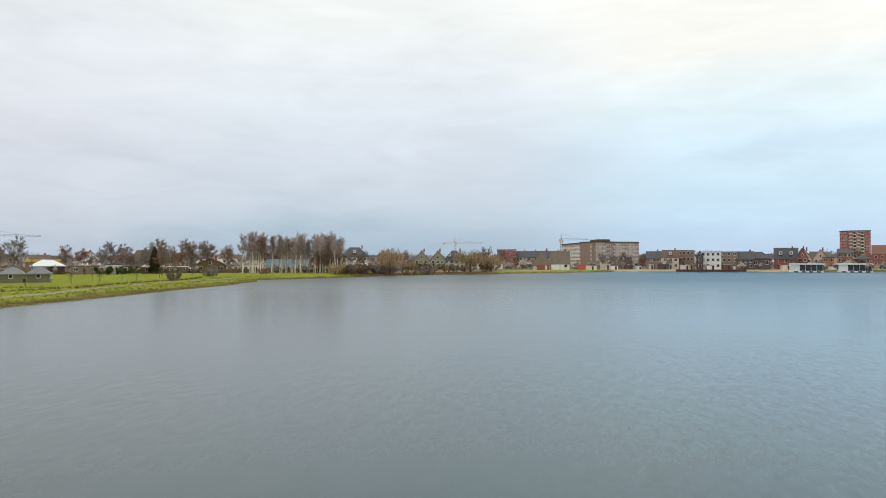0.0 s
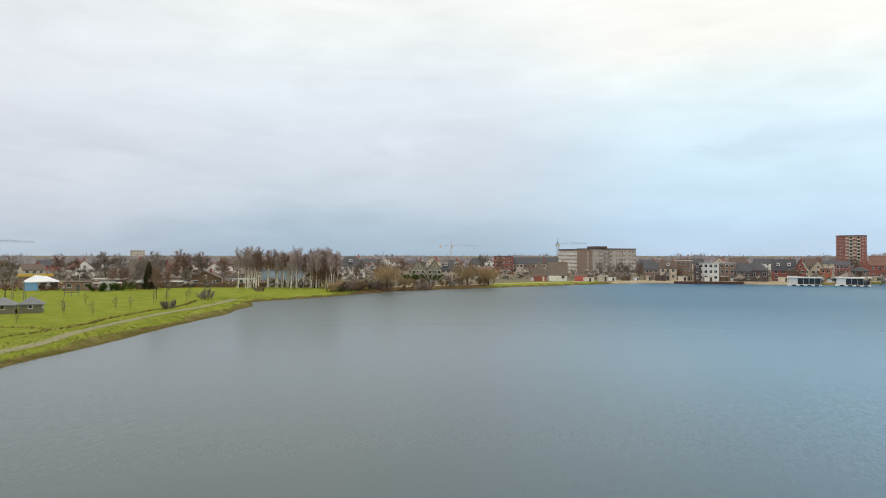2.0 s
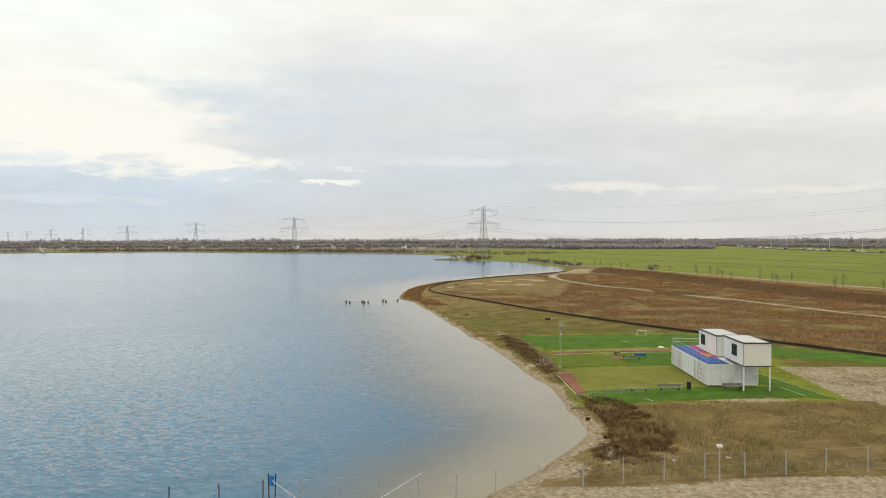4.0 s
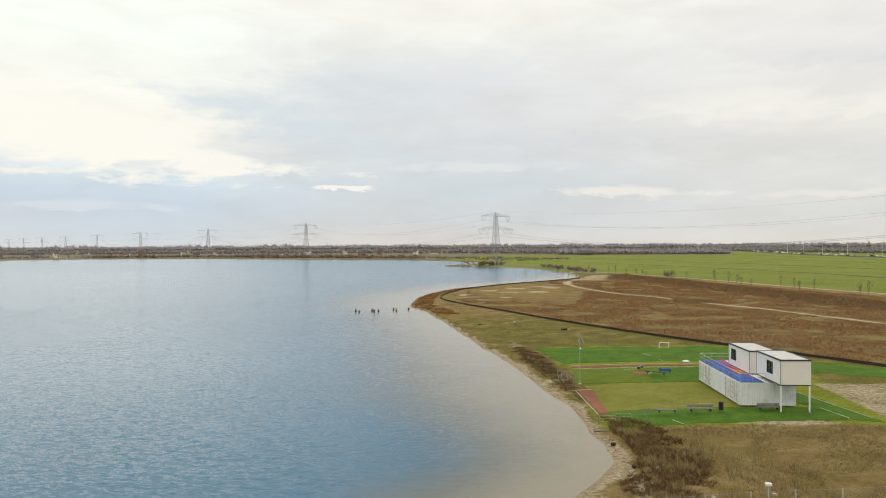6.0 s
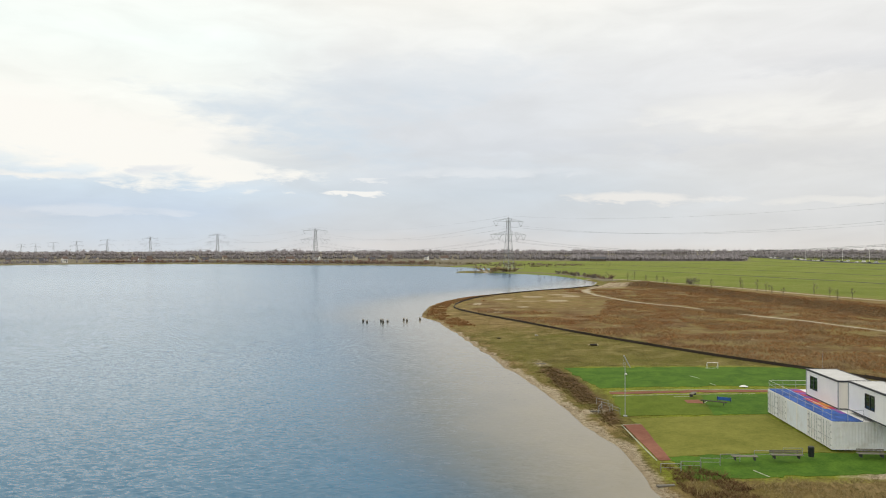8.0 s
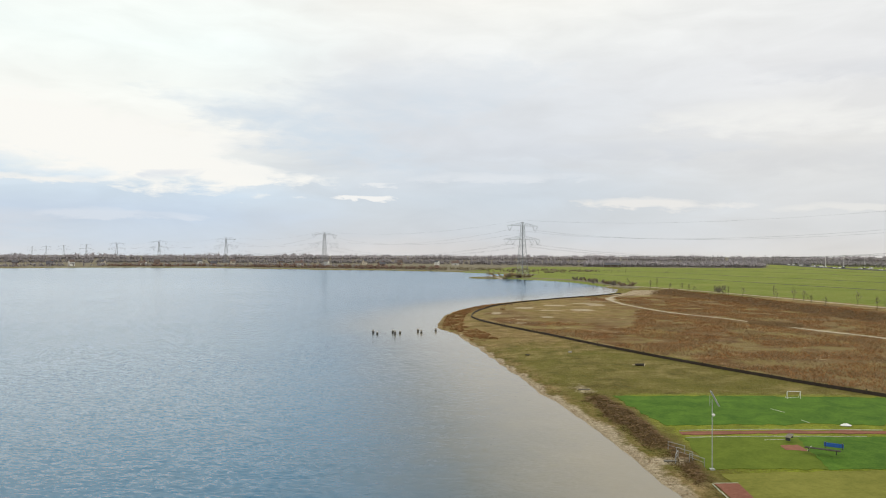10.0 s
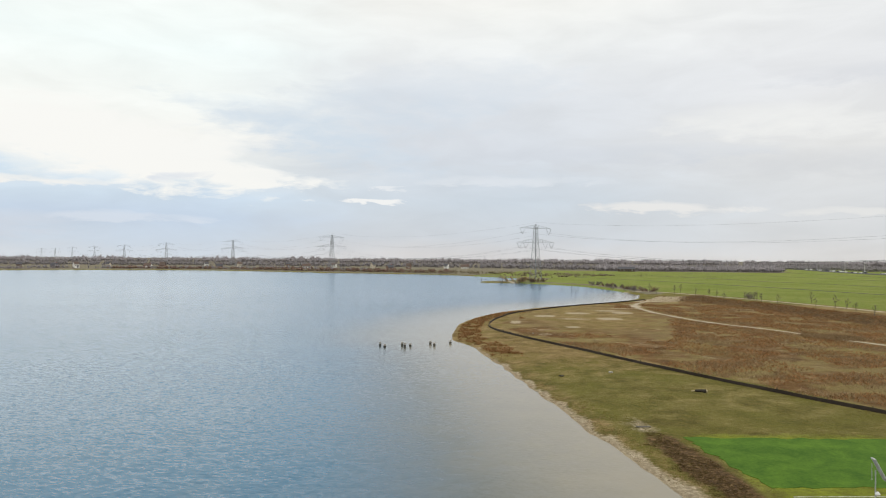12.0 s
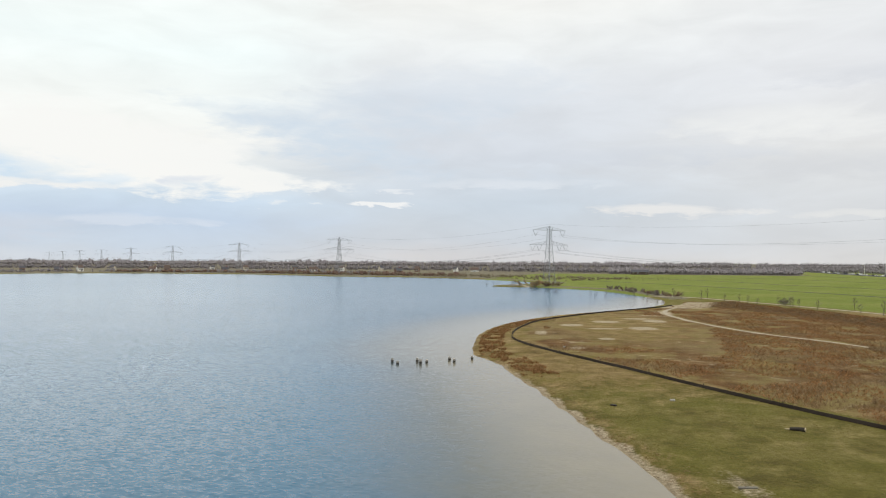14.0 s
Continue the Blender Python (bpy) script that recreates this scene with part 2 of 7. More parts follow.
    col = blend(t, edge("brown", 0.5), col, brown)
    col = blend(t, edge("scrub", 0.6), col, scrub)
    col = blend(t, edge("sand", 0.5), col, sand)
    heath = ramp(t, mid, [(0.3, (0.125, 0.112, 0.082)), (0.5, (0.19, 0.172, 0.122)), (0.7, (0.25, 0.225, 0.15))])
    col = blend(t, edge("heath", 0.9), col, heath)
    v = maths(t, "ADD", maths(t, "MULTIPLY", fine, 1.1), maths(t, "MULTIPLY", grain, 0.9))
    col = blend(t, 1.0, col, maths(t, "SUBTRACT", v, 0.02), "MULTIPLY")
    wet = ramp(t, maths(t, "ADD", attribute(t, "wet"), maths(t, "MULTIPLY", maths(t, "SUBTRACT", fine, 0.5), 0.3)), [(0.35, (1, 1, 1)), (0.7, (0.72, 0.68, 0.65))])
    col = blend(t, 1.0, col, wet, "MULTIPLY")
    t.links.new(col, b.inputs["Base Color"])
    b.inputs["Roughness"].default_value, b.inputs["Specular IOR Level"].default_value = 0.95, 0.1
    bp = t.nodes.new("ShaderNodeBump")
    bp.inputs["Strength"].default_value, bp.inputs["Distance"].default_value = 0.8, 0.35
    t.links.new(v, bp.inputs["Height"])
    t.links.new(bp.outputs[0], b.inputs["Normal"])
    return m


def water_material():
    m, t, b = bsdf_of("lake_water")
    co = t.nodes.new("ShaderNodeTexCoord").outputs["Object"]
    mp = t.nodes.new("ShaderNodeMapping")
    mp.inputs["Rotation"].default_value = (0, 0, radians(38))
    mp.inputs["Scale"].default_value = (0.45, 1.0, 1.0)
    t.links.new(co, mp.inputs[0])
    calm = ramp(t, noise_node(t, co, 0.02, 3, 0.5), [(0.3, (0.6, 0.6, 0.6)), (0.7, (1, 1, 1))])
    shallow = attribute(t, "shallow")
    still = maths(t, "MULTIPLY", maths(t, "SUBTRACT", 1.0, maths(t, "MULTIPLY", shallow, 0.72)), maths(t, "MULTIPLY", calm, attribute(t, "wind")))
    # the open water towards the town and the north is more ruffled
    t.links.new(maths(t, "ADD", maths(t, "MULTIPLY", maths(t, "MAXIMUM", attribute(t, "ruffled"), attribute(t, "southern")), 0.07), maths(t, "ADD", maths(t, "MULTIPLY", attribute(t, "breeze"), 0.23), 0.12)), b.inputs["Roughness"])
    # the slope of the ripples: long low waves, wavelets and fine wind ripple
    slope = None
    for size, detail, steep in ((0.4, 1, 0.05), (2.0, 2, 0.42), (5.5, 2, 0.54)):
        n = t.nodes.new("ShaderNodeTexNoise")
        n.inputs["Scale"].default_value, n.inputs["Detail"].default_value, n.inputs["Distortion"].default_value = size, detail, 0.5
        t.links.new(mp.outputs[0], n.inputs["Vector"])
        mid = t.nodes.new("ShaderNodeVectorMath")
        mid.operation = "SUBTRACT"
        mid.inputs[1].default_value = (0.5, 0.5, 0.5)
        t.links.new(n.outputs["Color"], mid.inputs[0])
        sc = t.nodes.new("ShaderNodeVectorMath")
        sc.operation = "SCALE"
        sc.inputs["Scale"].default_value = steep
        t.links.new(mid.outputs[0], sc.inputs[0])
        if slope is None:
            slope = sc.outputs[0]
        else:
            both = t.nodes.new("ShaderNodeVectorMath")
            t.links.new(slope, both.inputs[0])
            t.links.new(sc.outputs[0], both.inputs[1])
            slope = both.outputs[0]
    sep, up = t.nodes.new("ShaderNodeSeparateXYZ"), t.nodes.new("ShaderNodeCombineXYZ")
    t.links.new(slope, sep.inputs[0])
    t.links.new(maths(t, "MULTIPLY", sep.outputs[0], still), up.inputs[0])
    t.links.new(maths(t, "MULTIPLY", sep.outputs[1], still), up.inputs[1])
    up.inputs[2].default_value = 1.0
    unit = t.nodes.new("ShaderNodeVectorMath")
    unit.operation = "NORMALIZE"
    t.links.new(up.outputs[0], unit.inputs[0])
    t.links.new(unit.outputs[0], b.inputs["Normal"])
    sh = maths(t, "ADD", shallow, maths(t, "MULTIPLY", maths(t, "SUBTRACT", noise_node(t, co, 0.12, 4, 0.6), 0.5), 0.25), clamp=True)
    col = ramp(t, sh, [(0.0, (0.0, 0.096, 0.198)), (0.22, (0.040, 0.096, 0.150)), (0.5, (0.100, 0.116, 0.112)), (1.0, (0.235, 0.212, 0.155))])
    # body colour turns grey-green towards the south
    col = blend(t, attribute(t, "southern"), col, (0.062, 0.084, 0.086))
    t.links.new(col, b.inputs["Base Color"])
    b.inputs["IOR"].default_value = 1.33
    b.inputs["Specular IOR Level"].default_value = 0.42
    return m


# ---------------------------------------------------------------- mesh helpers
class Shape:
    """Vertices and faces of one part."""

    def __init__(self):
        self.v, self.f = [], []

    def add(self, verts, faces):
        n = len(self.v)
        self.v += [tuple(p) for p in verts]
        self.f += [tuple(i + n for i in f) for f in faces]
        return self

    def box(self, c, s, turn=0.0, chamfer=0.0):
        x, y, z = s[0] / 2, s[1] / 2, s[2] / 2
        ct, st = math.cos(turn), math.sin(turn)
        k = min(chamfer, x * 0.9, y * 0.9)
        if k:
            ring = [(-x + k, -y), (x - k, -y), (x, -y + k), (x, y - k), (x - k, y), (-x + k, y), (-x, y - k), (-x, -y + k)]
        else:
            ring = [(-x, -y), (x, -y), (x, y), (-x, y)]
        n = len(ring)
        vs = [(c[0] + px * ct - py * st, c[1] + px * st + py * ct, c[2] + h) for h in (-z, z) for px, py in ring]
        fs = [(i, (i + 1) % n, n + (i + 1) % n, n + i) for i in range(n)]
        return self.add(vs, fs + [tuple(range(n - 1, -1, -1)), tuple(range(n, 2 * n))])

    def rod(self, a, b, r0, r1=None, n=4, capped=True):
        a, b = Vector(a), Vector(b)
        d = b - a
        if d.length < 1e-6:
            return self
        side = d.orthogonal().normalized()
        other = d.normalized().cross(side)
        r1 = r0 if r1 is None else r1
        vs = []
        for p, r in ((a, r0), (b, r1)):
            for i in range(n):
                w = 2 * math.pi * i / n
                vs.append(p + side * (r * math.cos(w)) + other * (r * math.sin(w)))
        fs = [(i, (i + 1) % n, n + (i + 1) % n, n + i) for i in range(n)]
        return self.add(vs, fs + ([tuple(range(n - 1, -1, -1)), tuple(range(n, 2 * n))] if capped else []))

    def sliver(self, a, b, w):
        a, b = Vector(a), Vector(b)
        s = (b - a).orthogonal().normalized() * w
        s = Matrix.Rotation(random.uniform(0, 6.28), 3, (b - a).normalized()) @ s
        return self.add([a - s, a + s, b], [(0, 1, 2)])

    def mesh(self, name, smooth=False):
        me = bpy.data.meshes.new(name)
        me.from_pydata(self.v, [], self.f)
        me.update()
        if smooth:
            me.polygons.foreach_set("use_smooth", [True] * len(me.polygons))
        return me


def part(name, shape, material, parent=None, label="", at=None, smooth=False):
    """Links a shape (or a shared mesh) as one mesh object under a thing or a part."""
    me = shape.mesh(name, smooth) if isinstance(shape, Shape) else shape
    if material is not None and not me.materials:
        me.materials.append(material)
    ob = new(name, me)
    ob.parent = parent
    if at is not None:
        ob.matrix_basis = at if isinstance(at, Matrix) else Matrix.Translation(at)
    if label:
        tagged(ob, label)
    return ob


def thing(name, label, category, at, group="", kind=""):
    ob = new(name)
    ob.empty_display_size = 0.2
    ob.matrix_basis = at if isinstance(at, Matrix) else Matrix.Translation(at)
    return tagged(ob, label, category, group, kind)


def spline(points, step):
    """A smooth line through the points, with a vertex about every step metres."""
    p = [np.array(q, float) for q in points]
    p = [2 * p[0] - p[1]] + p + [2 * p[-1] - p[-2]]
    out = []
    for i in range(1, len(p) - 2):
        n = max(1, int(np.linalg.norm(p[i + 1] - p[i]) / step))
        for k in range(n):
            u = k / n
            out.append(0.5 * (2 * p[i] + (p[i + 1] - p[i - 1]) * u + (2 * p[i - 1] - 5 * p[i] + 4 * p[i + 1] - p[i + 2]) * u**2
                              + (3 * p[i] - p[i - 1] - 3 * p[i + 1] + p[i + 2]) * u**3))
    out.append(p[-2])
    return np.array(out)


# ---------------------------------------------------------------- the lake and its land
G = 0.94       # level of the sports ground over the water
EAST = [(0, -50), (2, -20), (0.5, 8), (2, 13), (6, 19), (10, 26), (11, 33), (10.0, 40), (8.8, 50), (6.1, 62), (1.6, 83), (-4.8, 107), (-13, 139),
        (-20, 165), (-25, 178), (-27, 199), (-26.5, 220), (-19.5, 252), (-1, 288), (26, 318), (44, 352), (51, 385)]
NORTH = [(51, 385), (45, 430), (30, 488), (-5, 533), (-42, 549), (-20, 585), (0, 630), (-45, 705), (-95, 760), (-170, 795), (-235, 800),
         (-270, 830), (-420, 880), (-560, 860), (-640, 780), (-600, 660), (-545, 480), (-440, 375), (-401, 360)]
TOWN = [(-401, 360), (-377, 277), (-363, 210), (-371, 170), (-363, 131), (-346, 98), (-350, 60), (-355, 30), (-354, 10), (-330, -24), (-296, -61), (-284, -77),
        (-270, -91), (-248, -103), (-230, -109), (-214, -117), (-203, -125)]
WEST = [(-203, -125), (-195, -123.5), (-189, -119.5), (-170, -116.5), (-154, -114), (-127, -112), (-108, -110.5), (-95, -109), (-79, -108), (-58, -107), (-28, -98), (-8, -75), (0, -50)]
SHORE = np.concatenate([spline(EAST, 1.5)[:-1], spline(NORTH, 8)[:-1], spline(TOWN, 5)[:-1], spline(WEST, 4)[:-1]])
for i in range(len(SHORE)):        # a little raggedness along the edge
    q = Vector((*SHORE[i], 0)) * 0.15
    SHORE[i] += np.array(noise.noise_vector(q))[:2] * 0.7 + np.array(noise.noise_vector(q * 5.0))[:2] * 0.35


def line_distance(x, y, line):
    best = np.full(np.shape(x), 1e9)
    for (ax, ay), (bx, by) in zip(line[:-1], line[1:]):
        dx, dy = bx - ax, by - ay
        k = np.clip(((x - ax) * dx + (y - ay) * dy) / (dx * dx + dy * dy + 1e-9), 0, 1)
        best = np.minimum(best, (x - ax - k * dx) ** 2 + (y - ay - k * dy) ** 2)
    return np.sqrt(best)


def inside(x, y, ring):
    hit = np.zeros(np.shape(x), bool)
    for (ax, ay), (bx, by) in zip(ring, np.roll(ring, -1, 0)):
        cross = (ay > y) != (by > y)
        hit ^= cross & (x < (bx - ax) * (y - ay) / (by - ay + 1e-12) + ax)
    return hit


def shore_distance(x, y):
    d = line_distance(x, y, np.vstack([SHORE, SHORE[:1]]))
    return np.where(inside(x, y, SHORE), -d, d)


def step01(a, b, v):
    k = np.clip((v - a) / (b - a), 0, 1)
    return k * k * (3 - 2 * k)


SCREEN = spline([(46, 338), (21, 306), (-7, 262), (-15, 236), (-17.5, 212), (-15.5, 198), (-9, 182), (4, 158), (14, 139), (24, 122), (36, 104), (50, 86),
                 (62, 70), (78, 48), (95, 25)], 4) - (0.8, 2.0)
BANK = spline([(50, 328), (66, 316), (80, 284), (88, 240), (96, 206), (103, 178), (114, 140), (126, 90)], 4)
PATHWAY = spline([(-40, 600), (13, 469), (36, 422), (66, 401), (88, 355.6), (106, 308.5), (118, 268), (128, 239), (138, 216), (156, 170), (178, 100)], 5)
TRACK = spline([(44, 322), (36, 302), (33, 275), (37, 246), (44, 222), (55, 203), (64, 181), (74, 163), (81, 145), (89, 126), (112, 90)], 3)


def relief(x, y):
    x, y = np.asarray(x, float), np.asarray(y, float)
    d = shore_distance(x, y)
    east = step01(-90, -50, x) * step01(450, 380, y)
    slope = 0.055 * east + 0.28 * (1 - east)
    top = G * east + 1.0 * (1 - east)
    z = np.where(d > 0, top * (1 - np.exp(-np.maximum(d, 0) * slope / top * 1.6)), np.maximum(d * 0.12, -2.0))
    z = z + 2.0 * np.exp(-(line_distance(x, y, BANK) / 3.4) ** 2)
    z = z + 0.9 * np.exp(-(((x - 64) / 6) ** 2 + ((y - 318) / 8) ** 2))
    return z


def grid_lines(spans, ends, grow=1.13):
    out = []
    for a, b, s in spans:
        out += list(np.arange(a, b, s))
    out.append(spans[-1][1])
    s, v = spans[0][2], out[0]
    low = []
    while v > ends[0]:
        s *= grow
        v -= s
        low.append(v)
    s, v = spans[-1][2], out[-1]
    while v < ends[1]:
        s *= grow
        v += s
        out.append(v)
    return np.array(low[::-1] + out)


def sheet(name, xs, ys, z, keep=None):
    nx, ny = len(xs), len(ys)
    X, Y = np.meshgrid(xs, ys)
    co = np.stack([X, Y, z(X, Y) if callable(z) else np.full(X.shape, z)], -1).reshape(-1, 3)
    i = np.arange(nx * ny).reshape(ny, nx)
    quads = np.stack([i[:-1, :-1], i[:-1, 1:], i[1:, 1:], i[1:, :-1]], -1).reshape(-1, 4)
    if keep is not None:
        k = keep(X, Y).ravel()
        quads = quads[k[quads].any(1)]
    me = bpy.data.meshes.new(name)
    me.from_pydata(co.tolist(), [], quads.tolist())
    me.update()
    me.polygons.foreach_set("use_smooth", [True] * len(me.polygons))
    return me, co[:, 0], co[:, 1]


def put_attribute(me, name, values):
    a = me.attributes.new(name, "FLOAT", "POINT")
    a.data.foreach_set("value", np.asarray(values, np.float32))


def make_ground():
    xs = grid_lines([(-460, -60, 5), (-60, 130, 2)], (-4600, 4600))
    ys = grid_lines([(-220, -10, 4), (-10, 350, 2), (350, 900, 7)], (-4600, 4600))
    me, x, y = sheet("ground", xs, ys, relief)
    d = shore_distance(x, y)
    scr = line_distance(x, y, SCREEN)
    ring = np.vstack([SCREEN, [(130, 0), (160, 100), (123, 221), (103, 275), (73, 347), (60, 360)]])
    within = inside(x, y, ring)
    brown = np.where(within, step01(0, 6, scr), 0)
    pale = np.exp(-(((x - 12) / 26) ** 2 + ((y - 240) / 70) ** 2))        # thin, sandy turf at the tip
    brown = brown * (1 - 0.75 * pale)
    beyond = inside(x, y, np.vstack([PATHWAY + (4, 2), [(3500, -400), (3500, 1800), (520, 1700), (430, 1300), (336, 960), (0, 1010), (-60, 720)]]))
    field = np.where(beyond, 1.0, 0.0)
    town = step01(-60, -80, x) * step01(420, 300, y) * step01(-700, -650, x)
    lawn = step01(-310, -285, x) * step01(-98, -108, y) * step01(-330, -300, y)
    meadow = town * np.maximum(lawn * step01(1, 4, d), 0.9 * step01(26, 16, d) * step01(-64, -56, y) * step01(0, -16, y) * step01(1, 3, d))
    built = step01(-255, -275, x) * step01(12, 22, d) * step01(380, 330, y)
    built = np.maximum(built, step01(-60, -80, x) * step01(-195, -215, y))
    brown = np.maximum(brown, 0.75 * built * (1 - meadow))
    north = step01(640, 760, y) * 0.18
    meadow = np.maximum(meadow, north)
    east = step01(-60, -40, x) * step01(330, 300, y)
    sand = east * step01(2.8, 0.5, d) * (0.46 + 0.34 * step01(190, 120, y))
    sand = np.maximum(sand, np.where(inside(x, y, np.array([(41.2, 61.5), (40.2, 52), (40.6, 46), (42, 38), (75, 33), (80, 50), (56, 62)])), 0.56, 0.0))
    sand = np.maximum(sand, 0.85 * np.exp(-(((x - 31) / 7) ** 2 + ((y - 40.6) / 1.6) ** 2)))
    sand = np.maximum(sand, 0.62 * np.exp(-(((x - 4 + 0.25 * (y - 97)) / 2.6) ** 2 + ((y - 97) / 6) ** 2)))
    sand = np.maximum(sand, 0.7 * np.exp(-(((x - 5.0 + 0.2 * (y - 76)) / 1.2) ** 2 + ((y - 76) / 6) ** 2)))
    sand = np.maximum(sand, 0.75 * np.exp(-(((x - 8.5) / 3.0) ** 2 + ((y - 63.5) / 2.0) ** 2)))
    near = 14.0 + 0.1 * (x - 16)
    sand = np.maximum(sand, np.where((x > -5) & (y > -60), step01(0.5, -1.0, y - near), 0) * step01(-60, -20, y))
    sand = np.maximum(sand, 0.95 * np.exp(-(((x - 50) / 14) ** 2 + ((y - 330) / 16) ** 2)))
    for px, py, rx, ry in ((20, 262, 6, 3), (28, 276, 7, 2.5), (6, 228, 6, 2.2), (12.2, 21.5, 1.6, 2.6), (11.3, 25, 1.4, 1.6), (11.4, 31.5, 1.0, 1.8), (7.5, 17, 3, 2), (17, 230, 4.5, 5), (-2, 238, 4, 5), (4, 203, 2.5, 3), (-11, 216, 1.5, 9), (-3.6, 185, 2.0, 3), (24, 254, 4, 6), (33, 290, 3.5, 12), (9, 250, 5, 5)):
        sand = np.maximum(sand, 0.95 * np.exp(-(((x - px) / rx) ** 2 + ((y - py) / ry) ** 2)))
    sand = np.maximum(sand, 0.72 * step01(-16, 6, y) * step01(95, 80, y) * step01(30, 18, d) * step01(-320, -335, x) * step01(-420, -405, x))
    scrub = 0.95 * np.exp(-(((x - 13) / 4.5) ** 2 + ((y - 31 - 0.3 * (13 - x)) / 10) ** 2))
    scrub = np.maximum(scrub, 1.15 * np.exp(-(((x - 9.2 + 0.13 * (y - 60)) / 2.6) ** 2 + ((y - 72) / 23) ** 4)))
    scrub = scrub * step01(2.0, 4.5, d)
    scrub = np.maximum(scrub, 0.6 * step01(-235, -245, x) * step01(-112, -104, y) * step01(-56, -62, y) * step01(16, 9, d))
    scrub = np.maximum(scrub, 1.0 * np.exp(-(line_distance(x, y, BANK + (-2.0, -1.0)) / 4.0) ** 4))
    turf = np.array([(11.5, 39), (41, 40), (46, 93), (7.5, 92.5), (10.5, 74), (11.5, 60)])
    fade = step01(3.2, 0.2, np.where(inside(x, y, turf), 0.0, line_distance(x, y, np.vstack([turf, turf[:1]]))))
    meadow = np.maximum(meadow, 0.56 * fade * (1 - 0.7 * scrub))
    dry = east * np.maximum(step01(44, 36, y) * step01(2, 8, x), 0.5 * step01(8, 2, d))
    dry = np.maximum(np.maximum(dry, 0.8 * pale), 0.66 * east * step01(95, 160, y))
    dry = np.maximum(dry, 0.35 * step01(560, 700, y) * (1 - field))
    heath = np.maximum(0.8 * step01(560, 690, y) * (1 - field), 0.8 * built * (1 - meadow)) * step01(2, 9, d)
    heath = np.maximum(heath, 0.75 * step01(24, 9, d) * step01(370, 400, y) * step01(2, 5, d))
    wet = np.maximum(0.6 * east * step01(2.2, 0.2, d), town * step01(1.6, 0.3, d))
    for name, values in (("dry", dry), ("brown", brown), ("field", field), ("meadow", meadow), ("sand", sand), ("scrub", scrub), ("wet", wet), ("heath", heath)):
        put_attribute(me, name, values)
    me.materials.append(ground_material())
    return tagged(new("ground", me), "flat lakeside land of rough grass, sand and fields", "ground", kind="structure")


def make_water():
    xs = grid_lines([(-60, 60, 2.5)], (-700, 90), 1.1)
    ys = grid_lines([(-60, 420, 3)], (-170, 950), 1.1)
    me, x, y = sheet("water", xs, ys, 0.0, keep=lambda a, b: shore_distance(a, b) < 12)
    d = -shore_distance(x, y)
    de = line_distance(x, y, spline(EAST, 4))
    wide = 20 + 16 * step01(20, 60, y) + 8 * step01(150, 190, y)
    shallow = (1 - step01(0, 1, de / wide)) ** 1.3 * step01(-30, 8, y)
    put_attribute(me, "shallow", shallow)
    put_attribute(me, "southern", step01(5, -60, y) * step01(-430, -330, x))
    ruffled = np.maximum(step01(-20, -120, x) * step01(110, 20, y), 0.9 * step01(220, 560, y)) * step01(-2, 10, d) * step01(-75, -10, y)
    put_attribute(me, "ruffled", ruffled)
    put_attribute(me, "breeze", step01(-80, -230, x) * step01(190, 120, y))
    put_attribute(me, "wind", (0.20 + 0.80 * step01(-50, 40, y)) * (1 - 0.75 * ruffled))     # sheltered under the south shore
    me.materials.append(water_material())
    return tagged(new("water", me), "rippled grey-blue lake with pale sandy shallows", "lake", kind="structure")


make_ground()
make_water()


def level(x, y):
    return float(relief(np.array([x]), np.array([y]))[0])


def ribbon(name, line, width, material, label, category, lift=0.04, ragged=0.0):
    """A flat strip laid along a line over the ground, with a rim that goes down into it."""
    d = np.gradient(line, axis=0)
    nrm = np.stack([-d[:, 1], d[:, 0]], 1) / np.linalg.norm(d, axis=1)[:, None]
    s, n = Shape(), len(line)
    for k, (off, dz) in enumerate(((-0.5, -0.25), (-0.46, lift), (0, lift + 0.02), (0.46, lift), (0.5, -0.25))):
        p = line + nrm * off * width
        if ragged:
            p = p + nrm * np.array([[noise.noise((i * 0.35, k * 7.0, 3.0)) * ragged] for i in range(n)])
        z = relief(p[:, 0], p[:, 1]) + dz
        s.v += [(float(a), float(b), float(c)) for (a, b), c in zip(p, z)]
    for k in range(4):
        s.f += [(k * n + i, (k + 1) * n + i, (k + 1) * n + i + 1, k * n + i + 1) for i in range(n - 1)]
    ob = part(name, s, material)
    return tagged(ob, label, category, kind="structure")


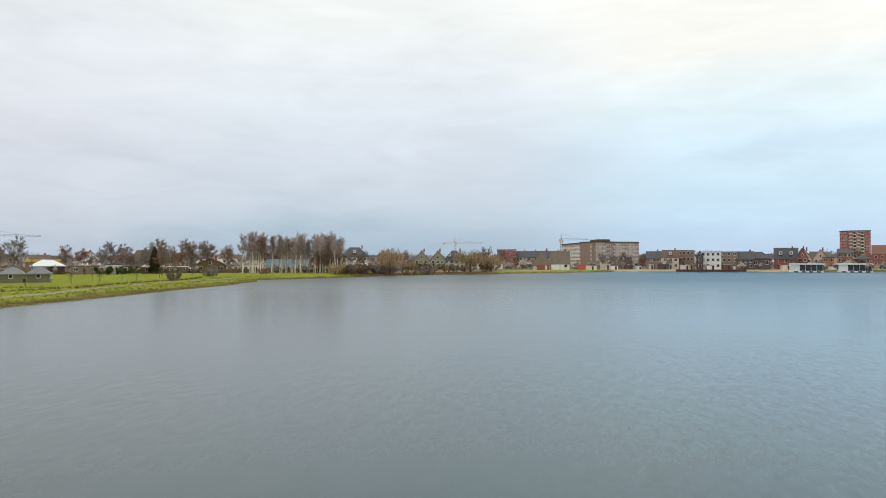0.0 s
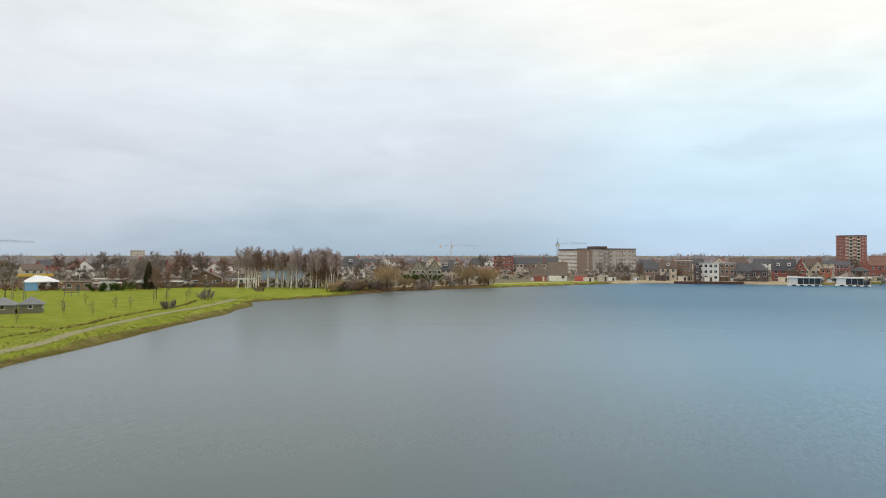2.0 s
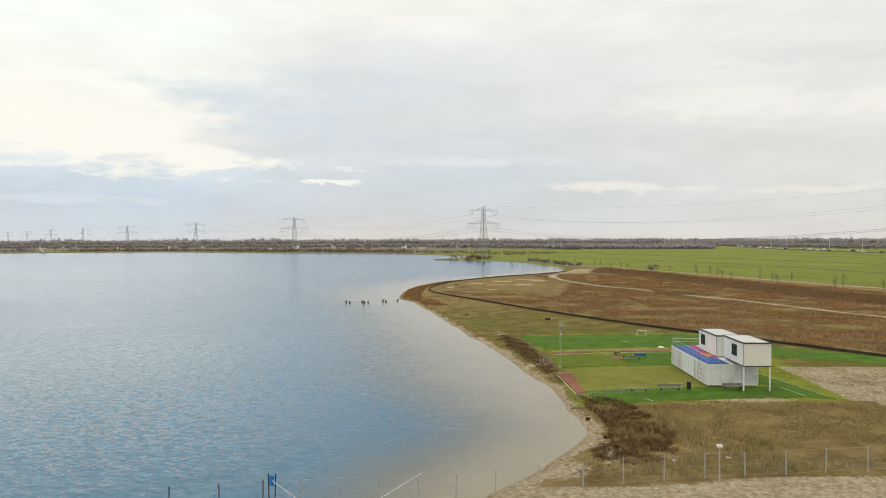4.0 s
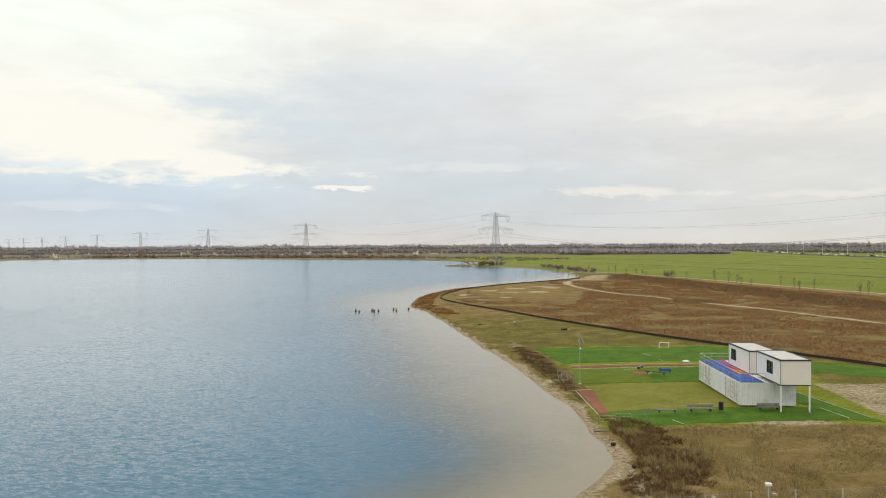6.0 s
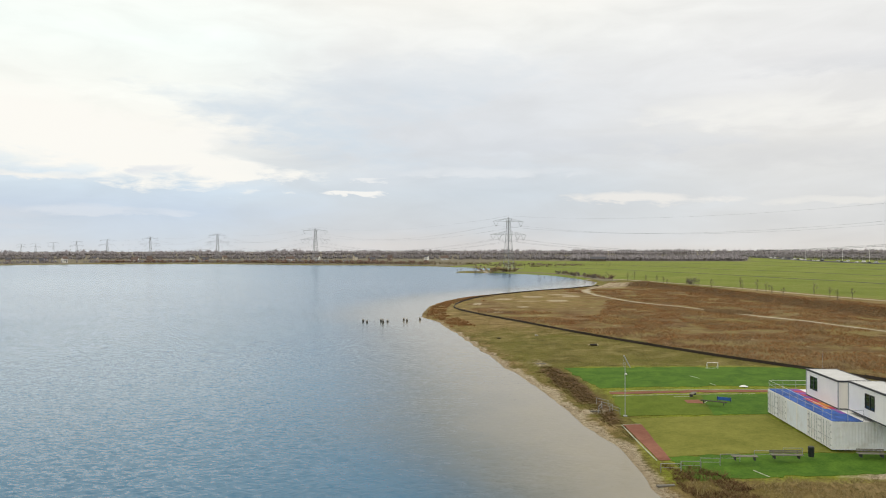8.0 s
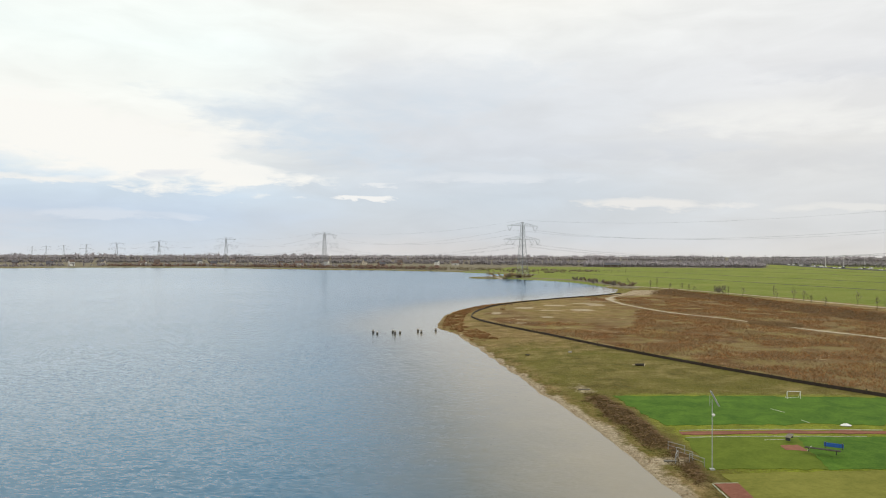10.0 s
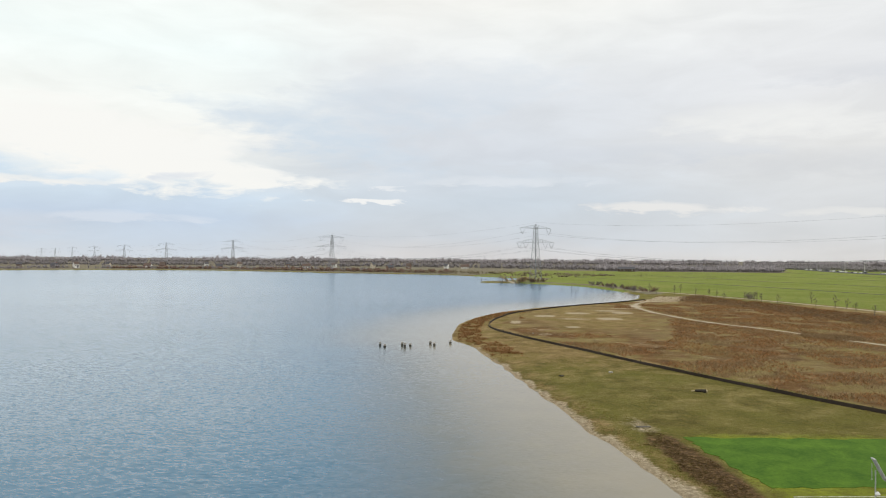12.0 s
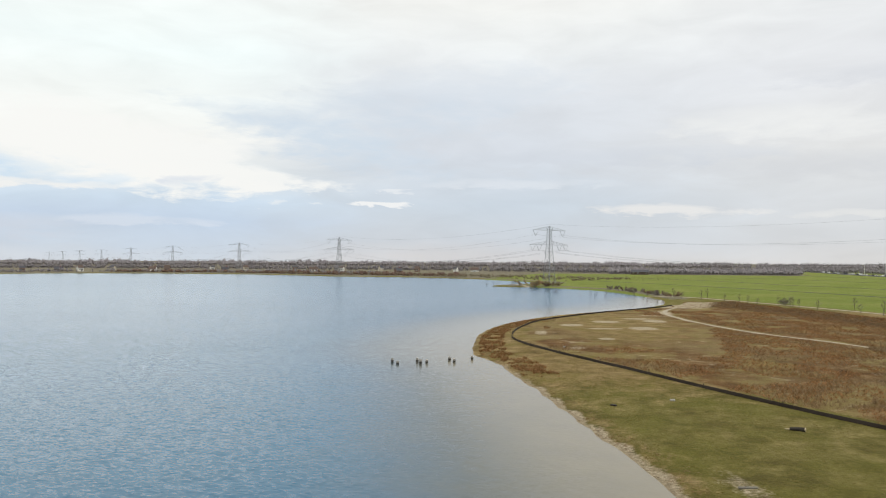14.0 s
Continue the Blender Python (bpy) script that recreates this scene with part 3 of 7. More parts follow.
def patch(name, corners, material, label, category, lift=0.03, nx=10, ny=10, ragged=0.0):
    """A mat of four corners draped over the ground."""
    a, b, c, d = [np.array(q, float) for q in corners]
    s = Shape()
    pts = [((a * (1 - u) + b * u) * (1 - v) + (d * (1 - u) + c * u) * v) for v in np.linspace(0, 1, ny + 1) for u in np.linspace(0, 1, nx + 1)]
    P = np.array(pts)
    if ragged:
        P = P + np.array([np.array(noise.noise_vector((p[0] * 0.7, p[1] * 0.7, 4.0)))[:2] * ragged + np.array(noise.noise_vector((p[0] * 2.1, p[1] * 2.1, 9.0)))[:2] * ragged * 0.6 for p in P])
        pts = [tuple(p) for p in P]
    z = relief(P[:, 0], P[:, 1])
    n = len(P)
    s.v = [(p[0], p[1], h + lift) for p, h in zip(pts, z)] + [(p[0], p[1], h - 0.1) for p, h in zip(pts, z)]
    w = nx + 1
    s.f = [(j * w + i, j * w + i + 1, (j + 1) * w + i + 1, (j + 1) * w + i) for j in range(ny) for i in range(nx)]
    rim = [i for i in range(w)] + [j * w + nx for j in range(1, ny + 1)] + [ny * w + i for i in range(nx - 1, -1, -1)] + [j * w for j in range(ny - 1, 0, -1)]
    s.f += [(rim[k], n + rim[k], n + rim[(k + 1) % len(rim)], rim[(k + 1) % len(rim)]) for k in range(len(rim))]
    ob = part(name, s, material)
    return tagged(ob, label, category, kind="structure")

# ---------------------------------------------------------------- the sports ground
def turf_material(name, dark, light, scale=1.2):
    if name in MATS:
        return MATS[name]
    m, t, b = bsdf_of(name)
    co = t.nodes.new("ShaderNodeTexCoord").outputs["Object"]
    n1, n2, n3 = noise_node(t, co, scale * 0.22, 6, 0.7, 0.4), noise_node(t, co, scale * 2.2, 5, 0.75), noise_node(t, co, 20, 2, 0.6)
    col = ramp(t, maths(t, "ADD", maths(t, "MULTIPLY", n1, 0.6), maths(t, "MULTIPLY", n2, 0.4)), [(0.38, dark), (0.62, light)])
    col = blend(t, 1.0, col, maths(t, "ADD", maths(t, "MULTIPLY", n3, 0.5), 0.75), "MULTIPLY")
    t.links.new(col, b.inputs["Base Color"])
    b.inputs["Roughness"].default_value, b.inputs["Specular IOR Level"].default_value = 0.9, 0.12
    MATS[name] = m
    return m


GREEN = turf_material("artificial_turf", (0.034, 0.090, 0.008), (0.090, 0.174, 0.017), 1.6)
OLIVE = turf_material("mossy_turf", (0.070, 0.106, 0.009), (0.124, 0.166, 0.018))
STRAW = turf_material("worn_turf", (0.118, 0.128, 0.020), (0.200, 0.202, 0.042))
RED = turf_material("red_mat", (0.17, 0.070, 0.048), (0.27, 0.125, 0.085))
patch("artificial_turf", [(14, 39.3), (36.5, 41.5), (36, 47), (13, 46)], GREEN, "green artificial turf before the containers", "artificial turf", nx=36, ny=12, ragged=0.5)
patch("artificial_turf", [(7.6, 91.5), (11, 76.2), (42, 78), (45, 92.5)], GREEN, "bright green artificial turf strip near the goal", "artificial turf", nx=24, ny=44, ragged=0.7)
patch("artificial_turf", [(21.5, 61), (33, 62), (33, 72.5), (23, 71.5)], GREEN, "green artificial turf round the blue table", "artificial turf", nx=18, ny=18, ragged=0.35)
patch("artificial_turf", [(34.4, 60), (36.3, 42), (40.5, 40.2), (36.8, 60)], GREEN, "green turf wedge beside the white containers", "artificial turf", nx=24, ny=8, ragged=0.5)
patch("artificial_turf", [(38, 72), (60, 61), (66, 68), (44, 79)], GREEN, "thin green turf band behind the containers", "artificial turf", nx=24, ny=14, ragged=1.2)
patch("mossy_turf", [(11.4, 61), (21.5, 61), (23, 71.5), (12, 71.2)], OLIVE, "olive mossy turf square", "turf", lift=0.036, nx=16, ny=16, ragged=0.3)
patch("worn_turf", [(13.2, 46), (28, 47), (27.4, 61), (12.2, 59.6)], STRAW, "yellow-green worn playing field", "turf", lift=0.036, nx=22, ny=22, ragged=0.35)
patch("red_mat", [(12.1, 45), (13.2, 45), (12.9, 57.3), (11, 57.3)], RED, "red rubber strip along the playing field", "rubber mat", lift=0.05, nx=16, ny=4, ragged=0.12)
patch("red_mat", [(12, 72.3), (33, 73.6), (33, 74.7), (11.8, 73.5)], RED, "long red rubber run between turf strips", "rubber mat", lift=0.05, nx=30, ny=4, ragged=0.3)
patch("red_mat", [(20.2, 66.8), (22.0, 66.6), (21.8, 68.6), (20.2, 68.2)], RED, "small worn red rubber patch", "rubber mat", lift=0.05, nx=6, ny=6, ragged=0.3)
WHITE_LINE = surface("line_paint", (0.50, 0.52, 0.42), 0.8, vary=0.5, fine=8, stain=(0.2, 0.24, 0.08))
for a, b in (((12, 74.1), (33, 75.1)), ((12, 71.3), (30, 72.2)), ((10.95, 57.4), (12.9, 57.4)), ((10.8, 57.3), (11.9, 45.0)), ((19.2, 41.6), (19.9, 39.9)),
             ((25.0, 84.4), (25.9, 82.6)), ((26.3, 78.9), (26.7, 77.6)), ((19.4, 70.3), (21.4, 70.5)), ((22.1, 66.7), (23.0, 68.2)),
             ((37.2, 56), (39.9, 42.2)), ((36.6, 46.5), (37.5, 42.0))):
    a, b = np.array(a), np.array(b)
    w = (b - a)[::-1] * (-1, 1)
    w = w / np.linalg.norm(w) * 0.035
    patch("line", [a - w, b - w, b + w, a + w], WHITE_LINE, "worn white painted ground line", "line", lift=0.062, nx=8, ny=1)

PANEL = surface("white_container_paint", (0.80, 0.81, 0.80), 0.5, vary=0.10, scale=0.8, fine=12, spread=0.04, stain=(0.62, 0.60, 0.55))
PANEL_BLUE = surface("pale_blue_white_paint", (0.72, 0.77, 0.82), 0.5, vary=0.10, scale=0.8, fine=12, stain=(0.6, 0.61, 0.6))
CABIN = surface("cabin_paint", (0.82, 0.82, 0.81), 0.45, vary=0.08, scale=0.6, fine=9)
CREAM = surface("cream_cabin_paint", (0.80, 0.78, 0.70), 0.5, vary=0.08, scale=0.6, fine=9)
ROOF_GREY = surface("pale_roof_membrane", (0.52, 0.53, 0.53), 0.7, vary=0.18, scale=0.9, fine=14)
DARK_TRIM = surface("dark_steel_trim", (0.05, 0.052, 0.058), 0.5, vary=0.2)
STEEL = surface("galvanised_steel", (0.34, 0.35, 0.34), 0.5, 0.4, 0.2, 4)
GREY_STEEL = surface("grey_painted_steel", (0.40, 0.42, 0.42), 0.6, 0.0, 0.2, 4)
WOOD = surface("weathered_wood", (0.19, 0.18, 0.15), 0.85, vary=0.4, scale=2, fine=30, bump=0.01)
DARK_WOOD = surface("dark_wet_wood", (0.045, 0.038, 0.03), 0.85, vary=0.45, scale=2, fine=25, bump=0.02)
BLACK = surface("black_plastic", (0.02, 0.024, 0.022), 0.5, vary=0.2)
WHITE = surface("white_plastic", (0.75, 0.75, 0.73), 0.5, vary=0.12)

CLUB = pose(28.05, 47.1, G, 0, 0, 1.0)     # near corner of the container block
LEN, WID, HIGH = 6.2, 2.48, 2.6


def corrugated(shape, a, b, z0, z1, out, pitch=0.28, deep=0.045):
    """A ribbed sheet between two plan points; out is the side it bulges to."""
    a, b, out = Vector((*a, 0)), Vector((*b, 0)), Vector((*out, 0))
    n = max(2, int((b - a).length / pitch))
    line = []
    for i in range(n):
        for f, k in ((0.0, 0), (0.32, 0), (0.5, 1), (0.82, 1)):
            line.append(a.lerp(b, (i + f) / n) + out * (deep * k))
    line.append(b)
    m = len(line)
    vs = [(p.x, p.y, z) for z in (z0, z1) for p in line] + [(p.x - out.x * 0.03, p.y - out.y * 0.03, z) for z in (z0, z1) for p in line]
    fs = [(i, i + 1, m + i + 1, m + i) for i in range(m - 1)] + [(2 * m + i, 3 * m + i, 3 * m + i + 1, 2 * m + i + 1) for i in range(m - 1)]
    fs += [(m + i, m + i + 1, 3 * m + i + 1, 3 * m + i) for i in range(m - 1)]
    shape.add(vs, fs)


def container(at, plain=False):
    """A 20-foot box whose door end looks towards -x; origin at its front left foot, length along +x, width along +y."""
    c = thing("shipping_container", "white 20-foot shipping container " + ("with a boarded flush end" if plain else "with closed double doors"),
              "shipping container", at, "containers of the clubhouse")
    fr = Shape()
    for x in (0.08, LEN - 0.08):
        for y in (0.08, WID - 0.08):
            fr.box((x, y, HIGH / 2), (0.16, 0.16, HIGH), chamfer=0.015)
    for z in (0.07, HIGH - 0.06):
        for y in (0.06, WID - 0.06):
            fr.box((LEN / 2, y, z), (LEN - 0.32, 0.1, 0.12))
        for x in (0.06, LEN - 0.06):
            fr.box((x, WID / 2, z), (0.1, WID - 0.32, 0.12))
    part("frame", fr, PANEL, c)
    for y, o in ((0.07, -1), (WID - 0.07, 1)):
        s = Shape()
        corrugated(s, (0.16, y), (LEN - 0.16, y), 0.13, HIGH - 0.12, (0, o))
        part("side_panel", s, PANEL, c)
    s = Shape()
    corrugated(s, (LEN - 0.08, 0.16), (LEN - 0.08, WID - 0.16), 0.13, HIGH - 0.12, (1, 0))
    part("end_panel", s, PANEL, c)
    part("roof", Shape().box((LEN / 2, WID / 2, HIGH - 0.05), (LEN - 0.2, WID - 0.2, 0.06)), PANEL, c)
    part("floor", Shape().box((LEN / 2, WID / 2, 0.12), (LEN - 0.2, WID - 0.2, 0.06)), DARK_TRIM, c)
    if plain:
        part("end_board", Shape().box((0.05, WID / 2, HIGH / 2), (0.06, WID - 0.34, HIGH - 0.26)), PANEL_BLUE, c, "pale blue-white flush board")
        return c
    for k in (0, 1):
        w = (WID - 0.36) / 2
        y0 = 0.18 + k * (w + 0.02)
        s = Shape()
        corrugated(s, (0.04, y0), (0.04, y0 + w), 0.16, HIGH - 0.15, (-1, 0), 0.36, 0.03)
        door = part("door", s, PANEL, c, "white steel container door")
        for j in (0.28, 0.72):
            bar = Shape().rod((-0.04, y0 + j * w, 0.15), (-0.04, y0 + j * w, HIGH - 0.14), 0.02, n=6)
            part("locking_bar", bar, GREY_STEEL, door, "grey steel locking bar")
        for j in (0.28, 0.72):
            part("handle", Shape().box((-0.06, y0 + j * w + 0.12, 1.0), (0.03, 0.34, 0.05)), GREY_STEEL, door)
        edge = y0 if k == 0 else y0 + w
        for z in (0.4, 1.0, 1.6, 2.2):
            part("hinge", Shape().box((-0.01, edge, z), (0.05, 0.1, 0.14)), GREY_STEEL, door)
    return c


def cabin(at, length, front, window_at, post=False, label=""):
    """An upper cabin: width along +x from the origin, length along +y."""
    w, h = 3.15, 2.6
    c = thing("site_cabin", label, "site cabin", at, "upper cabins of the clubhouse")
    hole = (window_at - 0.3, window_at + 1.35, 0.75, 2.15)
    s = Shape()
    y0, y1, z0, z1 = hole
    for cy, sy, cz, sz in ((y0 / 2, y0, h / 2, h), ((y1 + length) / 2, length - y1, h / 2, h), ((y0 + y1) / 2, y1 - y0, z0 / 2, z0), ((y0 + y1) / 2, y1 - y0, (z1 + h) / 2, h - z1)):
        s.box((0.04, cy, cz), (0.08, sy, sz))
    part("side_wall", s, CABIN, c)
    part("side_wall", Shape().box((w - 0.04, length / 2, h / 2), (0.08, length, h)), CABIN, c)
    part("end_wall", Shape().box((w / 2, 0.04, h / 2), (w - 0.16, 0.08, h), chamfer=0.01), front, c, "cream painted end wall")
    part("end_wall", Shape().box((w / 2, length - 0.04, h / 2), (w - 0.16, 0.08, h)), CABIN, c)
    part("floor", Shape().box((w / 2, length / 2, -0.06), (w, length, 0.12)), DARK_TRIM, c)
    roof = part("roof", Shape().box((w / 2, length / 2, h + 0.05), (w - 0.1, length - 0.1, 0.1)), ROOF_GREY, c, "flat pale grey roof")
    for cx, cy, sx, sy in ((w / 2, 0.0, w + 0.14, 0.14), (w / 2, length, w + 0.14, 0.14), (0, length / 2, 0.14, length - 0.14), (w, length / 2, 0.14, length - 0.14)):
        part("roof_edge", Shape().box((cx, cy, h + 0.06), (sx, sy, 0.16)), DARK_TRIM, roof, "dark steel roof edge")
    for cx, cy in ((0.0, 0.0), (w, 0.0), (0.0, length), (w, length)):
        part("corner_post", Shape().box((cx, cy, h / 2 - 0.01), (0.1, 0.1, h - 0.02)), GREY_STEEL if cx == 0 else CABIN, c)
    win = part("window", Shape().box((-0.005, y0 + 0.03, (z0 + z1) / 2), (0.05, 0.06, z1 - z0)).box((-0.005, y1 - 0.03, (z0 + z1) / 2), (0.05, 0.06, z1 - z0))
               .box((-0.005, (y0 + y1) / 2, z0 + 0.03), (0.05, y1 - y0 - 0.12, 0.06)).box((-0.005, (y0 + y1) / 2, z1 - 0.03), (0.05, y1 - y0 - 0.12, 0.06))
               .box((-0.005, (y0 + y1) / 2, (z0 + z1) / 2), (0.04, 0.05, z1 - z0 - 0.12)), DARK_TRIM, c, "dark framed sliding window")
    part("pane", Shape().box((0.03, (y0 + y1) / 2, (z0 + z1) / 2), (0.012, y1 - y0 - 0.02, z1 - z0 - 0.02)), glass("green_dark_glass", (0.015, 0.03, 0.022)), win)
    if post:
        for cx in (0.06, w - 0.06):
            part("support_post", Shape().box((cx, 0.06, -1.55), (0.14, 0.14, 2.86), chamfer=0.01), CABIN, c, "white square steel post")
    return c


for k in range(6):
    container(CLUB @ pose(0, k * WID + 0.004 * k, 0.0), plain=k in (2, 3))
cabin(CLUB @ pose(3.25, -3.0, 2.98), 6.6, CREAM, 2.3, True, "white site cabin with cream end on two posts")
cabin(CLUB @ pose(2.9, 4.9, 2.72), 6.9, CREAM, 4.7, False, "white site cabin set back on the containers")


def roof_deck():
    deck = thing("roof_deck", "container roof deck with coloured rubber mats and rail", "roof deck", CLUB @ pose(0, 0, HIGH + 0.003))
    blue = surface("blue_rubber", (0.030, 0.095, 0.34), 0.75, vary=0.35, scale=1.5, fine=18, spread=0.25)
    red, orange = surface("red_rubber", (0.42, 0.05, 0.09), 0.75, vary=0.3), surface("orange_rubber", (0.55, 0.22, 0.05), 0.75, vary=0.3)
    violet = surface("violet_rubber", (0.22, 0.07, 0.32), 0.75, vary=0.3)
    for j in range(15):
        for i in range(6):
            x, y = 0.32 + i * 0.54, 0.5 + j * 0.985
            m = blue
            if i >= 3 and 8 <= j <= 9:
                m = red if i < 5 else violet
            elif i >= 3 and 5 <= j <= 7:
                m = orange if (i + j) % 3 else red
            elif i >= 4 and 2 <= j <= 4:
                m = violet if j > 2 else blue
            elif i >= 4 and j > 9:
                m = red if j % 2 else violet
            if x > 2.75 and j < 12:
                continue
            part("rubber_mat", Shape().box((x, y, 0.03), (0.52, 0.96, 0.05)), m, deck)
    rail_h = 1.0
    for y in np.linspace(0.2, 14.7, 9):
        part("rail_post", Shape().rod((0.08, y, 0), (0.08, y, rail_h), 0.016, n=6), GREY_STEEL, deck)
    for x in (1.6, 3.0, 4.6, 6.1):
        part("rail_post", Shape().rod((x, 14.75, 0), (x, 14.75, rail_h), 0.022, n=6), GREY_STEEL, deck)
    for z in (rail_h, 0.55):
        part("handrail", Shape().rod((0.08, 0.2, z), (0.08, 14.75, z), 0.017, n=6), WHITE if z == rail_h else GREY_STEEL, deck, "thin white tube handrail")
        part("handrail", Shape().rod((0.08, 14.75, z), (6.1, 14.75, z), 0.020, n=6), WHITE if z == rail_h else GREY_STEEL, deck)
    part("handrail", Shape().rod((0.08, 0.2, rail_h), (2.9, 0.2, rail_h), 0.024, n=6), GREY_STEEL, deck)
    for x in (1.5, 2.9):
        part("rail_post", Shape().rod((x, 0.2, 0), (x, 0.2, rail_h), 0.022, n=6), GREY_STEEL, deck)
    part("aerial", Shape().rod((5.6, 14.0, 0), (5.6, 14.0, 4.4), 0.02, n=5), STEEL, deck, "thin whip aerial")


roof_deck()


def bench(at, label, long=2.6, backrest=True, seat=WOOD):
    b = thing("bench", label, "bench", at @ Matrix.Diagonal((0.92, 0.8, 0.82, 1)), "benches of the sports ground")
    for y in (-0.22, 0.0, 0.22):
        part("seat_slat", Shape().box((0, y, 0.42), (long, 0.19, 0.05), chamfer=0.01), seat, b)
    if backrest:
        for z in (0.60, 0.76):
            part("back_slat", Shape().box((0, 0.34, z), (long, 0.05, 0.12)), seat, b)
    for x in (-long * 0.38, long * 0.38):
        part("leg", Shape().box((x, 0, 0.20), (0.08, 0.5, 0.40)), DARK_TRIM, b)
        if backrest:
            part("back_support", Shape().box((x, 0.38, 0.41), (0.07, 0.06, 0.82)), DARK_TRIM, b)
    return b


BLUE_TOP = surface("blue_board", (0.03, 0.11, 0.42), 0.6, vary=0.25)
bench(pose(19.0, 43.2, G + 0.04, 0, 0, 2), "weathered wooden bench on the turf edge", 2.4, False)
bench(pose(22.8, 43.9, G + 0.04, 0, 0, 2), "weathered wooden bench with backrest near the bin", 3.0, True)
bench(pose(30.4, 44.9, G + 0.04, 0, 0, 2), "wooden bench against the white container wall", 2.6, True)
bench(pose(22.8, 65.2, G + 0.07, 0, 0, -24), "dark low wooden bench beside the blue board", 3.2, False, DARK_WOOD)
bench(pose(21.6, 69.8, G + 0.07, 0, 0, 60), "pale wooden bench on the red patch", 2.0, False)
board = thing("blue_board", "blue board leaning behind the low bench", "board", pose(24.4, 66.6, G + 0.07, 0, 0, -24))
part("panel", Shape().box((0, 0, 0.36), (1.6, 0.08, 0.36), chamfer=0.02), BLUE_TOP, board)
for x in (-0.7, 0.7):
    part("leg", Shape().box((x, 0.1, 0.3), (0.08, 0.3, 0.6)), DARK_TRIM, board)


def bin_thing(at):
    b = thing("litter_bin", "dark green cylindrical litter bin on the turf", "litter bin", at)
    part("body", Shape().rod((0, 0, 0), (0, 0, 0.9), 0.3, 0.34, 14), BLACK, b)
    part("lid", Shape().rod((0, 0, 0.9), (0, 0, 1.02), 0.36, 0.26, 14), BLACK, b, "black domed lid")


bin_thing(pose(25.2, 44.7, G + 0.03) @ Matrix.Diagonal((0.8, 0.8, 0.9, 1)))


def goal(at):
    g = thing("football_goal", "small white football goal with tube frame", "football goal", at)
    for x in (-1.2, 1.2):
        part("post", Shape().rod((x, 0, 0), (x, 0, 1.3), 0.06, n=8), WHITE, g)
        part("stay", Shape().rod((x, 0, 1.3), (x, 0.9, 0.05), 0.035, n=6), WHITE, g)
    part("crossbar", Shape().rod((-1.26, 0, 1.3), (1.26, 0, 1.3), 0.06, n=8), WHITE, g)
    part("ground_bar", Shape().rod((-1.2, 0.9, 0.05), (1.2, 0.9, 0.05), 0.035, n=6), WHITE, g)


goal(pose(30.0, 90.6, level(30, 90.6), 0, 0, 2) @ Matrix.Diagonal((0.68, 0.68, 0.74, 1)))


def hoop(at, long=1.7, label="low grey steel hoop rail in the grass"):
    h = thing("hoop_rail", label, "rail", at, "hoop rails of the sports ground")
    for x in (-long / 2, long / 2):
        part("post", Shape().rod((x, 0, -0.1), (x, 0, 0.75), 0.03, n=6), STEEL, h)
    part("top_bar", Shape().rod((-long / 2 - 0.02, 0, 0.75), (long / 2 + 0.02, 0, 0.75), 0.03, n=6), STEEL, h)
    part("mid_bar", Shape().rod((-long / 2, 0, 0.4), (long / 2, 0, 0.4), 0.018, n=6), STEEL, h)


for x, y, r in ((12.4, 41.8, 3), (14.2, 42.2, 3), (16.0, 42.9, 3), (18.0, 43.9, 3), (21.2, 44.8, 3), (24.0, 45.6, 3)):
    hoop(pose(x, y, level(x, y), 0, 0, r))
for x, y, r in ((10.9, 62.6, -62), (10.3, 64.6, -55), (10.0, 66.6, -50), (9.4, 63.8, 70)):
    hoop(pose(x, y, level(x, y), 0, 0, r), 1.9, "pale bent hoop rail beside the beach")


def floodlight(at):
    f = thing("floodlight_mast", "slim grey mast with round lamp and tilted panel", "lamp mast", at)
    part("pole", Shape().rod((0, 0, 0), (0, 0, 6.2), 0.045, 0.035, 8), GREY_STEEL, f)
    part("base_plate", Shape().box((0, 0, 0.05), (0.4, 0.4, 0.1), chamfer=0.03), GREY_STEEL, f)
    lampb = part("lamp", Shape().rod((0.08, -0.1, 4.72), (0.08, -0.1, 4.82), 0.09, 0.15, 10).rod((0.08, -0.1, 4.82), (0.08, -0.1, 4.95), 0.15, 0.06, 10), WHITE, f, "white round lamp")
    part("arm", Shape().rod((0, 0, 4.85), (0.08, -0.1, 4.85), 0.03, n=5), GREY_STEEL, lampb)
    part("panel", Shape().box((0, 0, 0), (0.09, 0.5, 1.45), 0, 0.02), GREY_STEEL, f, "grey tilted panel", pose(0.22, 0.0, 6.25, 0, -28, 0))
    part("strut", Shape().rod((-0.2, 0, 6.6), (-0.2, 0, 5.6), 0.02, n=5), GREY_STEEL, f)


floodlight((11.8, 61.0, level(11.8, 61.0)))

heap = thing("tarp_heap", "low heap under a white tarpaulin", "tarpaulin", (30.0, 76.6, G))
hs = Shape()
rng = random.Random(5)
ringp = [[(math.cos(a) * r * 0.6, math.sin(a) * r * 0.35, 0.4 * h * rng.uniform(0.7, 1.2)) for a in np.linspace(0, 2 * math.pi, 14, endpoint=False)] for r, h in ((1, 0.0), (0.8, 0.2), (0.45, 0.42))]
hs.add([p for rg in ringp for p in rg] + [(0, 0, 0.2)], [(k * 14 + i, k * 14 + (i + 1) % 14, (k + 1) * 14 + (i + 1) % 14, (k + 1) * 14 + i) for k in range(2) for i in range(14)] + [(28 + i, 28 + (i + 1) % 14, 42) for i in range(14)])
part("sheet", hs, WHITE, heap, smooth=True)


